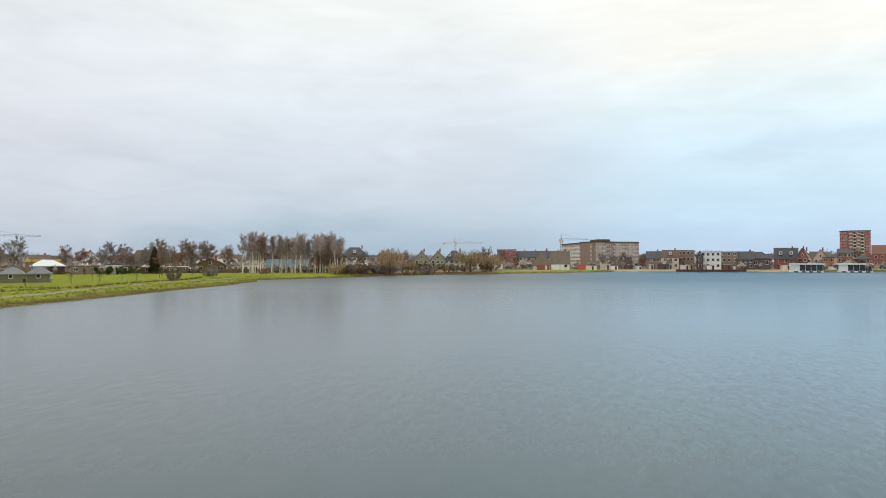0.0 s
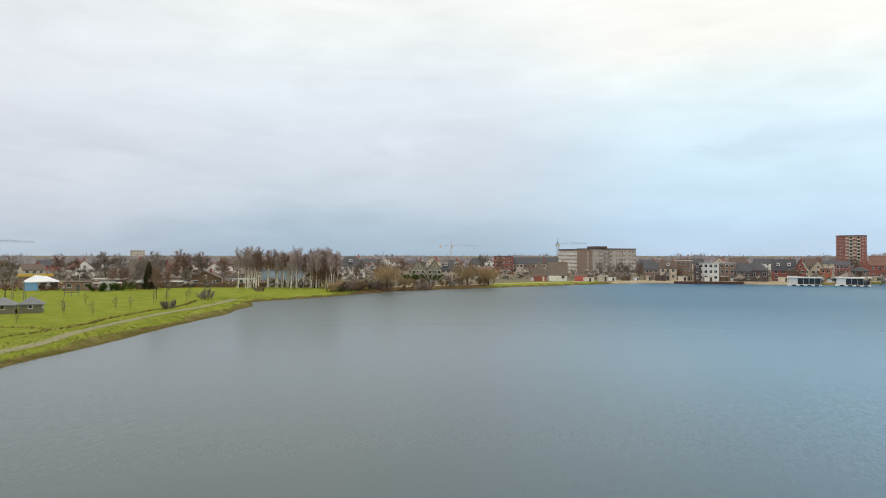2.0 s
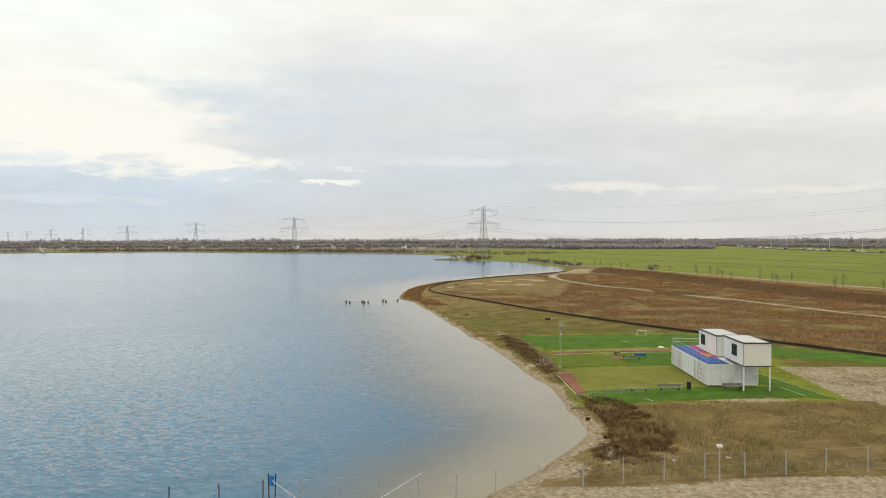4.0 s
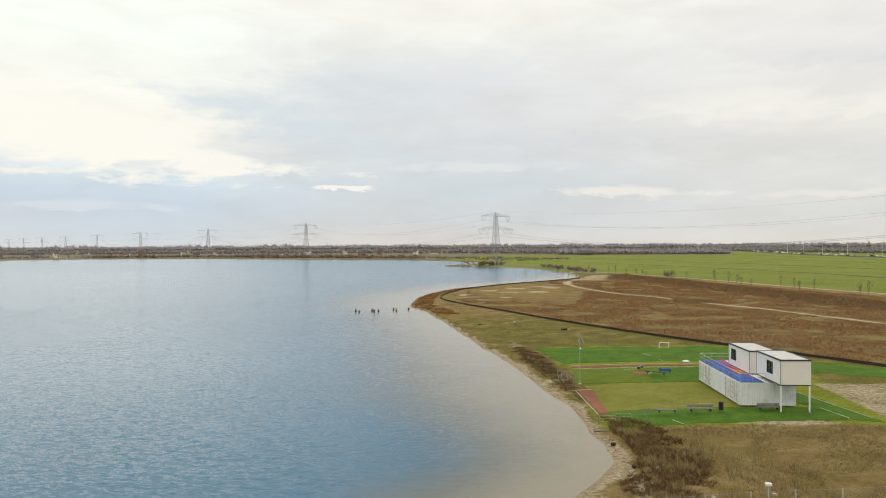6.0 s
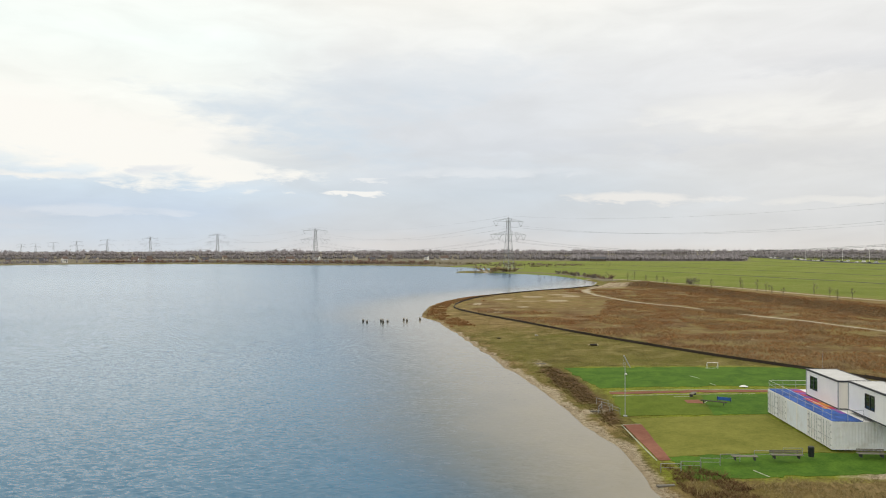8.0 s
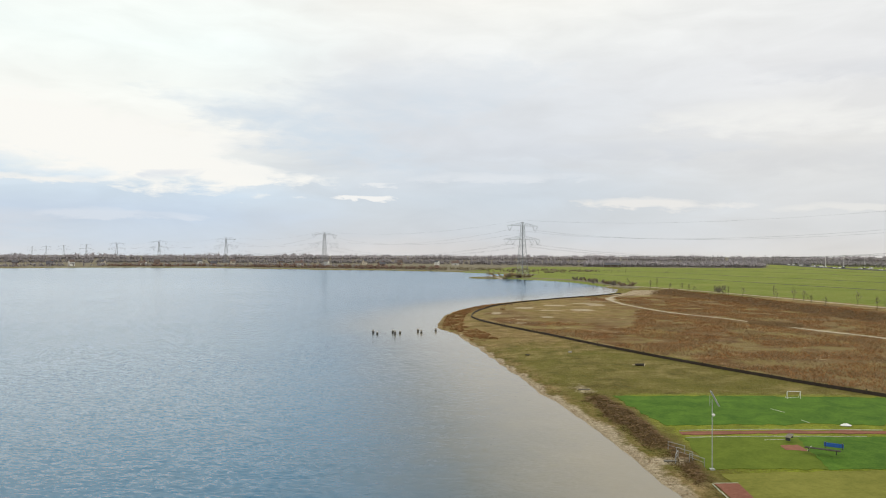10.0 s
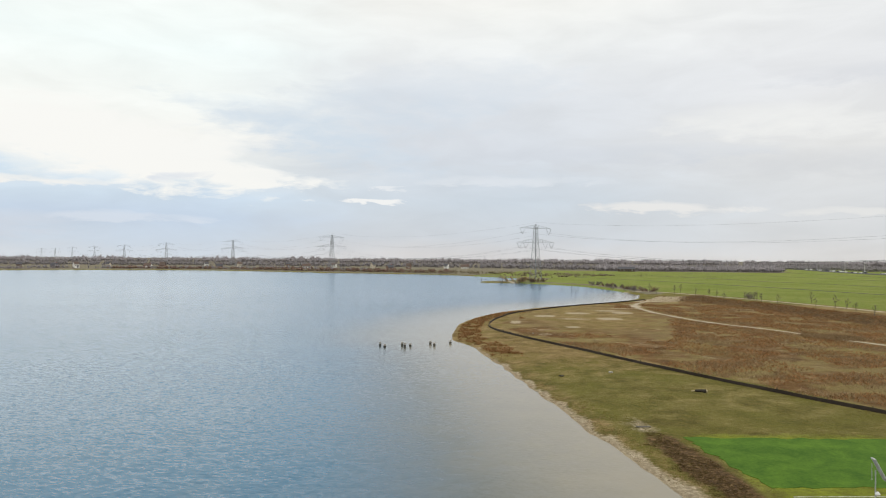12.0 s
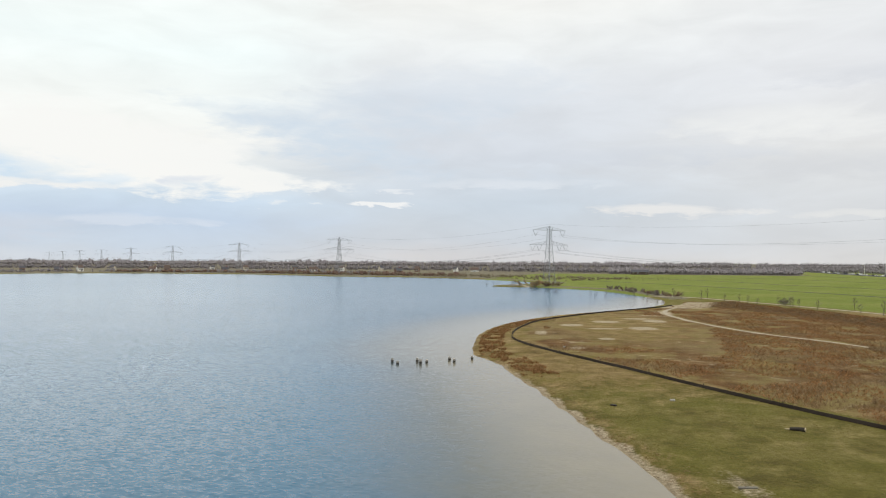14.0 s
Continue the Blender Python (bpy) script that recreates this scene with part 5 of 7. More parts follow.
# ---------------------------------------------------------------- the power line
def pylon(at):
    p = thing("lattice_pylon", "grey steel lattice pylon with two crossarms", "pylon", at, "pylons of the power line")
    grey = surface("pylon_steel", (0.30, 0.315, 0.33), 0.6, 0.2, 0.2, 0.5)
    body = Shape()

    def half(z):
        return np.interp(z, [0, 20, 33.5, 47, 50], [3.7, 2.5, 1.7, 1.2, 0.15])
    levels = [0, 6.5, 12.5, 17.5, 22, 26, 30, 33.5, 37, 40.5, 43.8, 47, 50]
    for a, b in zip(levels[:-1], levels[1:]):
        ha, hb = half(a), half(b)
        ca = [Vector((sx * ha, sy * ha, a)) for sx, sy in ((-1, -1), (1, -1), (1, 1), (-1, 1))]
        cb = [Vector((sx * hb, sy * hb, b)) for sx, sy in ((-1, -1), (1, -1), (1, 1), (-1, 1))]
        for i in range(4):
            j = (i + 1) % 4
            body.rod(ca[i], cb[i], 0.17, 0.15, 4)
            body.rod(ca[i], cb[j], 0.09, n=3)
            body.rod(ca[j], cb[i], 0.09, n=3)
            body.rod(cb[i], cb[j], 0.09, n=3)
    part("lattice_body", body, grey, p)
    for z, reach, deep in ((46.2, 18.4, 3.4), (33.2, 21.8, 3.8)):
        for s in (-1, 1):
            arm = Shape()
            h = half(z)
            tip = Vector((s * reach, 0, z))
            roots = [Vector((s * h, -h, z)), Vector((s * h, h, z)), Vector((s * half(z + deep), 0, z + deep))]
            for r in roots:
                arm.rod(r, tip, 0.14, 0.10, 4)
            for k in range(1, 6):
                u, v = k / 6, (k - 0.5) / 6
                a, b, c = [r.lerp(tip, u) for r in roots]
                arm.rod(a, b, 0.07, n=3)
                arm.rod(a, c, 0.07, n=3)
                arm.rod(b, c, 0.07, n=3)
                arm.rod(roots[0].lerp(tip, v), c, 0.06, n=3)
            arm_ob = part("crossarm", arm, grey, p)
            for x in ((reach - 3.2,) if z > 40 else (reach - 3.2, reach * 0.52)):
                v = Shape()
                for dx in (-3.0, 3.0):
                    v.rod((s * x + dx, 0, z - 0.2), (s * x, 0, z - 5.2), 0.11, n=4)
                part("insulator", v, surface("insulator_glass", (0.14, 0.16, 0.16), 0.4), arm_ob, "hanging V of glass insulators")
    return p


TOWERS = [(264, 325), (2, 620), (-260, 915), (-524, 1210), (-800, 1490), (-1075, 1780), (-1350, 2070), (-1625, 2360), (-1900, 2650), (-2175, 2940)]
turn = math.degrees(math.atan2(590, -524)) - 90
TALL = Matrix.Diagonal((1, 1, 0.968, 1))
first = pylon(pose(*TOWERS[0], 1.0, 0, 0, turn) @ TALL)
for x, y in TOWERS[1:]:
    copy_thing(first, pose(x, y, 1.0, 0, 0, turn) @ TALL)


def cables():
    c = thing("power_cables", "thin dark power cables sagging between pylons", "power cables", (0, 0, 0))
    mat = surface("cable_metal", (0.16, 0.165, 0.17), 0.6, 0.2, 0.1)
    side = Vector((math.cos(radians(turn)), math.sin(radians(turn)), 0))
    for (ax, ay), (bx, by) in zip(TOWERS[:5], TOWERS[1:6]):
        for off, z in ((-15.2, 39.6), (15.2, 39.6), (-18.6, 27.0), (-11.3, 27.0), (11.3, 27.0), (18.6, 27.0), (0, 48.4)):
            s, n = Shape(), 14
            a, b = Vector((ax, ay, z + 1)) + side * off, Vector((bx, by, z + 1)) + side * off
            sag = 11 if z < 48 else 8
            pts = [a.lerp(b, k / n) - Vector((0, 0, sag * 4 * (k / n) * (1 - k / n))) for k in range(n + 1)]
            r = 0.042 if z < 48 else 0.03
            s.v = [tuple(p + side * (r * math.cos(w)) + Vector((0, 0, r * math.sin(w)))) for p in pts for w in (0.5, 2.6, 4.7)]
            s.f = [(3 * k + i, 3 * k + (i + 1) % 3, 3 * k + 3 + (i + 1) % 3, 3 * k + 3 + i) for k in range(n) for i in range(3)]
            part("cable", s, mat, c)


cables()

# ---------------------------------------------------------------- far shore, woods, field edge
def belt(name, label, line, depth, n, low, high, twig, seed, blades=16, w=0.75, wide=0.33, dense=True):
    """A wood or hedge seen far off: many ragged bare crowns as one mass."""
    rng = np.random.default_rng(seed)
    seg = np.linalg.norm(np.diff(line, axis=0), axis=1)
    cum = np.concatenate([[0], np.cumsum(seg)])
    u = rng.random(n) * cum[-1]
    i = np.clip(np.searchsorted(cum, u) - 1, 0, len(seg) - 1)
    f = ((u - cum[i]) / seg[i])[:, None]
    t = (line[i + 1] - line[i]) / seg[i][:, None]
    xy = line[i] * (1 - f) + line[i + 1] * f + np.stack([-t[:, 1], t[:, 0]], 1) * rng.uniform(0, depth, n)[:, None]
    lump = np.array([noise.noise((x * 0.012, y * 0.012, seed)) for x, y in xy])
    h = 0.78 * (low + (high - low) * rng.random(n) ** 1.6) * (1 + 0.45 * lump)
    r = h * wide * rng.uniform(0.8, 1.3, n)
    m = int(blades * 1.8)
    h2, r2, x2, y2 = (np.repeat(v, m) for v in (h, r, xy[:, 0], xy[:, 1]))
    # twigs spring from points inside a rounded crown and point outwards
    d = rng.normal(size=(n * m, 3))
    d /= np.linalg.norm(d, axis=1)[:, None]
    q = rng.random(n * m) ** 0.4
    mid = 0.5 * h2
    base = np.stack([x2 + d[:, 0] * r2 * q, y2 + d[:, 1] * r2 * q, 0.9 + mid + d[:, 2] * 0.36 * h2 * q], 1)
    # a third of them is undergrowth near the ground
    low_growth = np.arange(n * m) % 3 == 0
    base[low_growth, 2] = 0.6 + 0.42 * h2[low_growth] * rng.random(low_growth.sum())
    base[low_growth, :2] += rng.normal(0, 0.5, (low_growth.sum(), 2)) * r2[low_growth, None]
    out = d * 0.7 + rng.normal(0, 0.7, (n * m, 3)) + (0, 0, 0.1)
    out /= np.linalg.norm(out, axis=1)[:, None]
    tip = base + out * (r2 * rng.uniform(0.25, 0.55, n * m))[:, None]
    stem = np.arange(n * m) % m < 1
    base[stem] = np.stack([x2, y2, np.full(n * m, 0.3)], 1)[stem]
    tip[stem] = (base + np.stack([rng.normal(0, 0.5, n * m), rng.normal(0, 0.5, n * m), h2 * 0.85], 1))[stem]
    # the close-grown middle of each crown, uneven and eight-sided
    six = np.array([(1, 0, 0), (0, 1, 0), (-1, 0, 0), (0, -1, 0), (0, 0, 1), (0, 0, -1)], float)
    corner = six[None] * rng.uniform(0.65, 1.15, (n, 6, 1)) + rng.normal(0, 0.12, (n, 6, 3))
    corner = corner * np.stack([0.8 * r, 0.8 * r, 0.36 * h], 1)[:, None] + np.stack([xy[:, 0], xy[:, 1], 0.8 + 0.42 * h], 1)[:, None]
    sides = np.array([(0, 1, 4), (1, 2, 4), (2, 3, 4), (3, 0, 4), (1, 0, 5), (2, 1, 5), (3, 2, 5), (0, 3, 5)])
    core = corner[:, sides].reshape(-1, 3, 3)
    ob = part(name, slivers(name, base, tip, w * 0.72 * rng.uniform(0.5, 1.3, n * m), rng, core if dense else None), twig)
    return tagged(ob, label, "woodland", kind="stuff")


def line_of(*pts):
    return np.array(pts, float)


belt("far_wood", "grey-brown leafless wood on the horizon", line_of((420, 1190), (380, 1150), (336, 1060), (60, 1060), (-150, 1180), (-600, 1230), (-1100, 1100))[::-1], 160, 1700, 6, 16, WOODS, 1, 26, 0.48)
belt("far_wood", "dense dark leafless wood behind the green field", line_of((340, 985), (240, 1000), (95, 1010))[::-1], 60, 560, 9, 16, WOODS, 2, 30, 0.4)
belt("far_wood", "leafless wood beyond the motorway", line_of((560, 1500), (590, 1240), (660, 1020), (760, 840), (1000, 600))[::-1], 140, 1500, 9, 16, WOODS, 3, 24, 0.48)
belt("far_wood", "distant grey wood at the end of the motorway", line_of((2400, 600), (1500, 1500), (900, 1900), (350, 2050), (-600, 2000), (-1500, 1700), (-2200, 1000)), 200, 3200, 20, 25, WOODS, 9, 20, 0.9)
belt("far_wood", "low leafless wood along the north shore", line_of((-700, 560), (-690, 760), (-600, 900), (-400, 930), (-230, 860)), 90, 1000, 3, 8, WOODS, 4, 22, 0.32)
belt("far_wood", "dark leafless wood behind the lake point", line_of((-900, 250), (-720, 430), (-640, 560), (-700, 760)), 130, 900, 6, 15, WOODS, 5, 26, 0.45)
belt("shore_scrub", "straw and green scrub on the north shore", line_of((-420, 900), (-270, 850), (-170, 815), (-60, 740), (20, 660)), 110, 900, 1.5, 4.5, WOODS_GREEN, 6, 12, 0.35, 0.6)
belt("shore_scrub", "brown bushes along the north shore", line_of((-560, 885), (-420, 905), (-235, 830), (-100, 790)), 60, 520, 3, 8, TWIG_RED, 7, 14, 0.4, 0.45)
belt("young_trees", "rows of young bare trees in the northern field", line_of((-160, 880), (-20, 800), (60, 720), (120, 640)), 120, 300, 2.5, 5.5, WOODS_GREEN, 8, 8, 0.16, 0.28, False)

bush("willow_bush", "brown leafless willow bush on the spit", 31, 21.0, 4.6, TWIG_WILLOW, (-14, 546, 0.6), 4800, 0.1, 0.055)
bush("willow_bush", "brown leafless willow bush on the spit", 32, 12.0, 4.2, TWIG_RED, (2, 538, 0.6), 2800, 0.1, 0.05)
for k, (x, y) in enumerate(((33, 492), (38, 472), (43, 455), (47, 440), (51, 424), (53, 408))):
    bush("shore_bush", "low brown leafless bush on the cove bank", 40 + k, 10.0, 3.2, TWIG_RED if k % 2 else TWIG, (x + 6, y, 0.5), 1700, 0.15, 0.045, "bushes on the cove bank")
bush("shore_bush", "thin leafless bush beside the gravel path", 50, 4.0, 3.4, TWIG, (92, 341, 1.0), 500, 0.0, 0.06)

# saplings along the gravel path
SAPLING = bare_tree("sapling", "young bare sapling tied to a stake", "sapling", 60, 4.4, 0.4, BARK, TWIG, 0.3, 6, 3, 0.012, 0.0, 0.6, (93, 336, 1.0), "saplings along the path")
part("stake", Shape().box((0.25, 0, 0.7), (0.08, 0.08, 1.5)), WOOD, SAPLING)
rng = random.Random(4)
for k in range(64):
    i = 6 + int(k / 56 * (len(PATHWAY) - 14)) if k < 56 else rng.randint(3, 24)
    t = PATHWAY[i + 1] - PATHWAY[i]
    t = t / np.linalg.norm(t)
    o = -rng.choice((4.0, 4.5, 9.0, 16.0)) if k % 5 else 3.0
    x, y = PATHWAY[i] + np.array([-t[1], t[0]]) * o
    copy_thing(SAPLING, pose(x, y, level(x, y), 0, 0, rng.uniform(0, 360)) @ Matrix.Diagonal((1, 1, rng.uniform(0.75, 1.25), 1)))


def ditch(line, label):
    ribbon("ditch", line, 5.5, surface("dark_ditch", (0.065, 0.075, 0.03), 0.9, vary=0.3), label, "ditch", 0.03, 0.3)


ditch(spline([(40, 680), (90, 600), (145, 488), (168, 424), (185, 381), (197, 323), (215, 240)], 12), "dark narrow field ditch")
ditch(spline([(56, 860), (150, 712), (184, 603), (214, 551), (254, 430), (290, 320)], 14), "dark narrow field ditch")
ditch(spline([(338, 980), (349, 907), (362, 768), (371, 645), (385, 520)], 14), "dark field ditch beside the motorway")
ditch(spline([(190, 900), (262, 760), (300, 640), (330, 520)], 14), "dark narrow field ditch")


# ---------------------------------------------------------------- the motorway
ASPHALT = surface("asphalt", (0.06, 0.06, 0.062), 0.85, vary=0.2, scale=0.3, fine=6)
ribbon("road", spline([(500, 1500), (467, 1245), (444, 1110), (425, 954), (424, 850), (432, 760), (450, 640), (490, 500)], 20), 24, ASPHALT, "grey motorway beyond the green field", "road", 0.5)
GLASS = glass()


def vehicle(at, paint, van=False):
    l, w, h = (5.6, 2.0, 2.3) if van else (4.3, 1.75, 1.45)
    v = thing("van" if van else "car", ("white delivery van" if van else "small passenger car") + " standing on the motorway", "van" if van else "car", at, "vehicles on the motorway")
    body = Shape()
    prof = [(0, 0.35), (l, 0.35), (l, h * 0.62), (l * 0.8, h * 0.66), (l * 0.66, h), (l * 0.12, h), (0, h * 0.66)] if not van else [(0, 0.4), (l, 0.4), (l, 1.2), (l * 0.86, 1.35), (l * 0.74, h), (0, h)]
    n = len(prof)
    body.add([(x - l / 2, s * w / 2 * (0.88 if z > h * 0.8 else 1), z) for s in (-1, 1) for x, z in prof],
             [tuple(range(n)), tuple(range(2 * n - 1, n - 1, -1))] + [(i, n + i, n + (i + 1) % n, (i + 1) % n) for i in range(n)])
    part("body", body, paint, v)
    part("windscreen", Shape().box((l * 0.24, 0, h * 0.82), (0.5, w * 0.8, h * 0.22)), GLASS, v)
    for s in (-1, 1):
        part("side_window", Shape().box((-l * 0.05, s * w * 0.455, h * 0.82), (l * 0.4, 0.06, h * 0.2)), GLASS, v)
        for x in (-l * 0.3, l * 0.32):
            part("wheel", Shape().rod((x, s * w * 0.42, 0.33), (x, s * w * 0.5, 0.33), 0.33, n=10), BLACK, v)
    return v


PAINTS = [WHITE, surface("silver_paint", (0.5, 0.5, 0.5), 0.35, 0.5, 0.05), surface("dark_car_paint", (0.04, 0.045, 0.06), 0.3, 0.0, 0.05), WHITE]
rng = random.Random(9)
for k in range(40):
    y = 700 + k * 13.5 + rng.uniform(-5, 5)
    x = float(np.interp(y, [640, 760, 850, 954, 1110, 1245], [450, 432, 424, 425, 444, 467])) + rng.choice((-8, -4.5, 4.5, 8))
    vehicle(pose(x, y, 1.6, 0, 0, 95 if k % 2 else -85), PAINTS[k % 4], k % 3 == 0)


def street_lamp(at, first=None):
    if first:
        return copy_thing(first, at)
    s = thing("street_lamp", "tall grey motorway lamp post", "street lamp", at, "lamp posts of the motorway")
    part("pole", Shape().rod((0, 0, 0), (0, 0, 15), 0.26, 0.18, 6), WHITE, s)
    part("arm", Shape().rod((0, 0, 15), (2.4, 0, 15.4), 0.1, n=5), GREY_STEEL, s)
    part("lamp_head", Shape().box((2.8, 0, 15.4), (1.1, 0.4, 0.2)), WHITE, s)
    return s


post = street_lamp(pose(452, 735, 1.3))
for x, y in ((445, 800), (440, 868), (440, 935), (448, 1010), (462, 1100)):
    street_lamp(pose(x, y, 1.3), post)

# ---------------------------------------------------------------- the town across the lake
def brick(name, base, vary=0.2):
    return surface(name, base, 0.85, vary=vary, scale=0.5, fine=7, spread=0.06)


RED_BRICK, DARK_BRICK = brick("red_brick", (0.315, 0.112, 0.090)), brick("dark_brick", (0.115, 0.085, 0.078))
BROWN_BRICK, ORANGE_BRICK = brick("brown_brick", (0.255, 0.175, 0.135)), brick("orange_brick", (0.46, 0.17, 0.10))
RENDER_WHITE, RENDER_CREAM = brick("white_render", (0.82, 0.81, 0.77), 0.1), brick("cream_render", (0.60, 0.53, 0.43), 0.15)
YELLOW_BRICK = brick("yellow_brick", (0.55, 0.49, 0.30), 0.15)
GREY_GREEN = brick("pale_grey_green_boards", (0.31, 0.29, 0.21), 0.25)
GREEN_WOOD = brick("grey_green_boards", (0.17, 0.165, 0.11), 0.25)
BROWN_WOOD = brick("brown_boards", (0.15, 0.10, 0.065), 0.3)
SLATE, TILE_RED = brick("dark_slate", (0.088, 0.088, 0.100)), brick("red_roof_tile", (0.21, 0.115, 0.092))
TILE_BROWN, THATCH = brick("brown_roof_tile", (0.135, 0.100, 0.085)), brick("thatch", (0.145, 0.118, 0.094), 0.3)
HUT_ROOF = brick("grey_shingles", (0.19, 0.20, 0.215))
FRAME_WHITE = surface("white_frame_paint", (0.82, 0.82, 0.8), 0.5, vary=0.1)
WINDOWS = {}


def window_meshes(w, h, t=0.09):
    key = (round(w, 2), round(h, 2), t)
    if key not in WINDOWS:
        f = Shape().box((-w / 2 + t / 2, 0, 0), (t, 0.14, h)).box((w / 2 - t / 2, 0, 0), (t, 0.14, h)).box((0, 0, h / 2 - t / 2), (w - 2 * t, 0.14, t)).box((0, 0, -h / 2 + t / 2), (w - 2 * t, 0.14, t))
        if w > 1.1:
            f.box((0, 0, 0), (t * 0.8, 0.1, h - 2 * t))
        fm, pm = f.mesh("window"), Shape().box((0, 0.02, 0), (w - 2 * t, 0.03, h - 2 * t)).mesh("pane")
        fm.materials.append(FRAME_WHITE)
        pm.materials.append(GLASS)
        WINDOWS[key] = (fm, pm)
    return WINDOWS[key]


def add_window(parent, x, y, z, w, h, turn=0.0, t=0.09):
    fm, pm = window_meshes(w, h, t)
    win = part("window", fm, None, parent, at=pose(x, y, z, 0, 0, turn))
    part("pane", pm, None, win)


def window_grid(parent, a, b, z0, storeys, step, cols, w, h, skip=None, t=0.09):
    """Windows in rows along the wall from plan point a to b; the wall looks to the right of that way."""
    a, b = Vector(a), Vector(b)
    d = b - a
    turn = math.degrees(math.atan2(d.y, d.x))
    out = Vector((d.y, -d.x)).normalized() * 0.03
    for j in range(storeys):
        for i in range(cols):
            if skip and skip(i, j):
                continue
            p = a + d * ((i + 0.5) / cols) + out
            add_window(parent, p.x, p.y, z0 + j * step, w, h, turn, t)


def house(name, label, at, w, d, eave, ridge, wall, roof, style="side", cols=3, storeys=2, door=True, chimney=True, dormers=0, group="", win=(1.5, 1.45)):
    """Front looks towards -y; style side: ridge along the front; front: gable towards the front; hip; flat."""
    h = thing(name, label, "house", at, group)
    body = Shape()
    x, y = w / 2, d / 2
    if style == "flat":
        body.box((0, 0, eave / 2 - 0.3), (w, d, eave + 0.6))
        part("wall", body, wall, h)
        part("roof", Shape().box((0, 0, eave + 0.12), (w + 0.5, d + 0.5, 0.24), 0, 0.05), roof, h)
    else:
        top = ridge - 0.12
        if style == "front":
            vs = [(-x, -y, -0.6), (x, -y, -0.6), (x, -y, eave), (0, -y, top), (-x, -y, eave), (-x, y, -0.6), (x, y, -0.6), (x, y, eave), (0, y, top), (-x, y, eave)]
        else:
            vs = [(-x, -y, -0.6), (-x, y, -0.6), (-x, y, eave), (-x, 0, top if style == "side" else eave), (-x, -y, eave),
                  (x, -y, -0.6), (x, y, -0.6), (x, y, eave), (x, 0, top if style == "side" else eave), (x, -y, eave)]
        fs = [(0, 1, 2, 3, 4), (9, 8, 7, 6, 5), (0, 5, 6, 1), (1, 6, 7, 2), (4, 9, 5, 0)]
        body.add(vs, fs)
        part("wall", body, wall, h)
        r, o, k = Shape(), 0.35, 0.22
        slope = (ridge - eave) / (x if style == "front" else y)
        if style == "hip":
            q = min(x, y) * 0.95
            lo = [(-x - o, -y - o, eave - o * slope), (x + o, -y - o, eave - o * slope), (x + o, y + o, eave - o * slope), (-x - o, y + o, eave - o * slope)]
            hi = [(-x + q, 0, ridge), (x - q, 0, ridge)] if x - q > 0.05 else [(-0.05, 0, ridge), (0.05, 0, ridge)]
            r.add(lo + hi + [(a, b, c - k) for a, b, c in lo], [(0, 1, 5, 4), (1, 2, 5), (2, 3, 4, 5), (3, 0, 4), (6, 7, 1, 0), (7, 8, 2, 1), (8, 9, 3, 2), (9, 6, 0, 3), (9, 8, 7, 6)])
            part("roof", r, roof, h)
        else:
            for s in (-1, 1):
                r = Shape()
                if style == "side":
                    p = [(-x - o, s * (y + o), eave - o * slope), (x + o, s * (y + o), eave - o * slope), (x + o, 0, ridge), (-x - o, 0, ridge)]
                else:
                    p = [(s * (x + o), -y - o, eave - o * slope), (s * (x + o), y + o, eave - o * slope), (0, y + o, ridge), (0, -y - o, ridge)]
                r.add(p + [(a, b, c + k) for a, b, c in p], [(0, 1, 2, 3), (7, 6, 5, 4), (0, 4, 5, 1), (1, 5, 6, 2), (2, 6, 7, 3), (3, 7, 4, 0)])
                part("roof_slope", r, roof, h)
        if chimney:
            part("chimney", Shape().box((x * 0.55 if style != "front" else x * 0.3, 0.2, ridge + 0.2), (0.8, 0.8, 1.8)), RED_BRICK, h)
    step = (eave - 0.3) / storeys if storeys else 1
    window_grid(h, (-x + 0.4, -y), (x - 0.4, -y), 0.4 + step * 0.55, storeys, step, cols, *win, skip=(lambda i, j: j == 0 and i == cols // 2) if door else None)
    side = max(2, int(d / 3.2))
    window_grid(h, (x, -y + 0.5), (x, y - 0.5), 0.4 + step * 0.55, storeys, step, side, 1.2, 1.3)
    if style == "front" and ridge - eave > 2:
        add_window(h, 0, -y - 0.03, eave + (ridge - eave) * 0.3, 1.1, 1.3)
    if door:
        part("door", Shape().box((0 if cols % 2 else w / cols / 2, -y - 0.03, 1.05), (1.0, 0.1, 2.1)), surface("dark_door", (0.05, 0.06, 0.07), 0.5), h)
    for k in range(dormers):
        dx = (k + 0.5) / dormers * w * 0.9 - w * 0.45
        dm = part("dormer", Shape().box((dx, -y * 0.55, (eave + ridge) / 2 + 0.2), (1.7, y * 0.8, 1.5)), FRAME_WHITE, h)
        fm, pm = window_meshes(1.2, 1.0)
        part("dormer_window", pm, None, dm, at=(dx, -y * 0.96, (eave + ridge) / 2 + 0.25))
    return h


def spot(x, y, turn, z=None):
    return pose(x, y, level(x, y) if z is None else z, 0, 0, turn)


GH = "houses along the lake"


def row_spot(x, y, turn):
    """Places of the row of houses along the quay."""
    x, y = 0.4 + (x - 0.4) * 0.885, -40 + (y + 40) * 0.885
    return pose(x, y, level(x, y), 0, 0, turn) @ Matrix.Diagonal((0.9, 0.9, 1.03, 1))


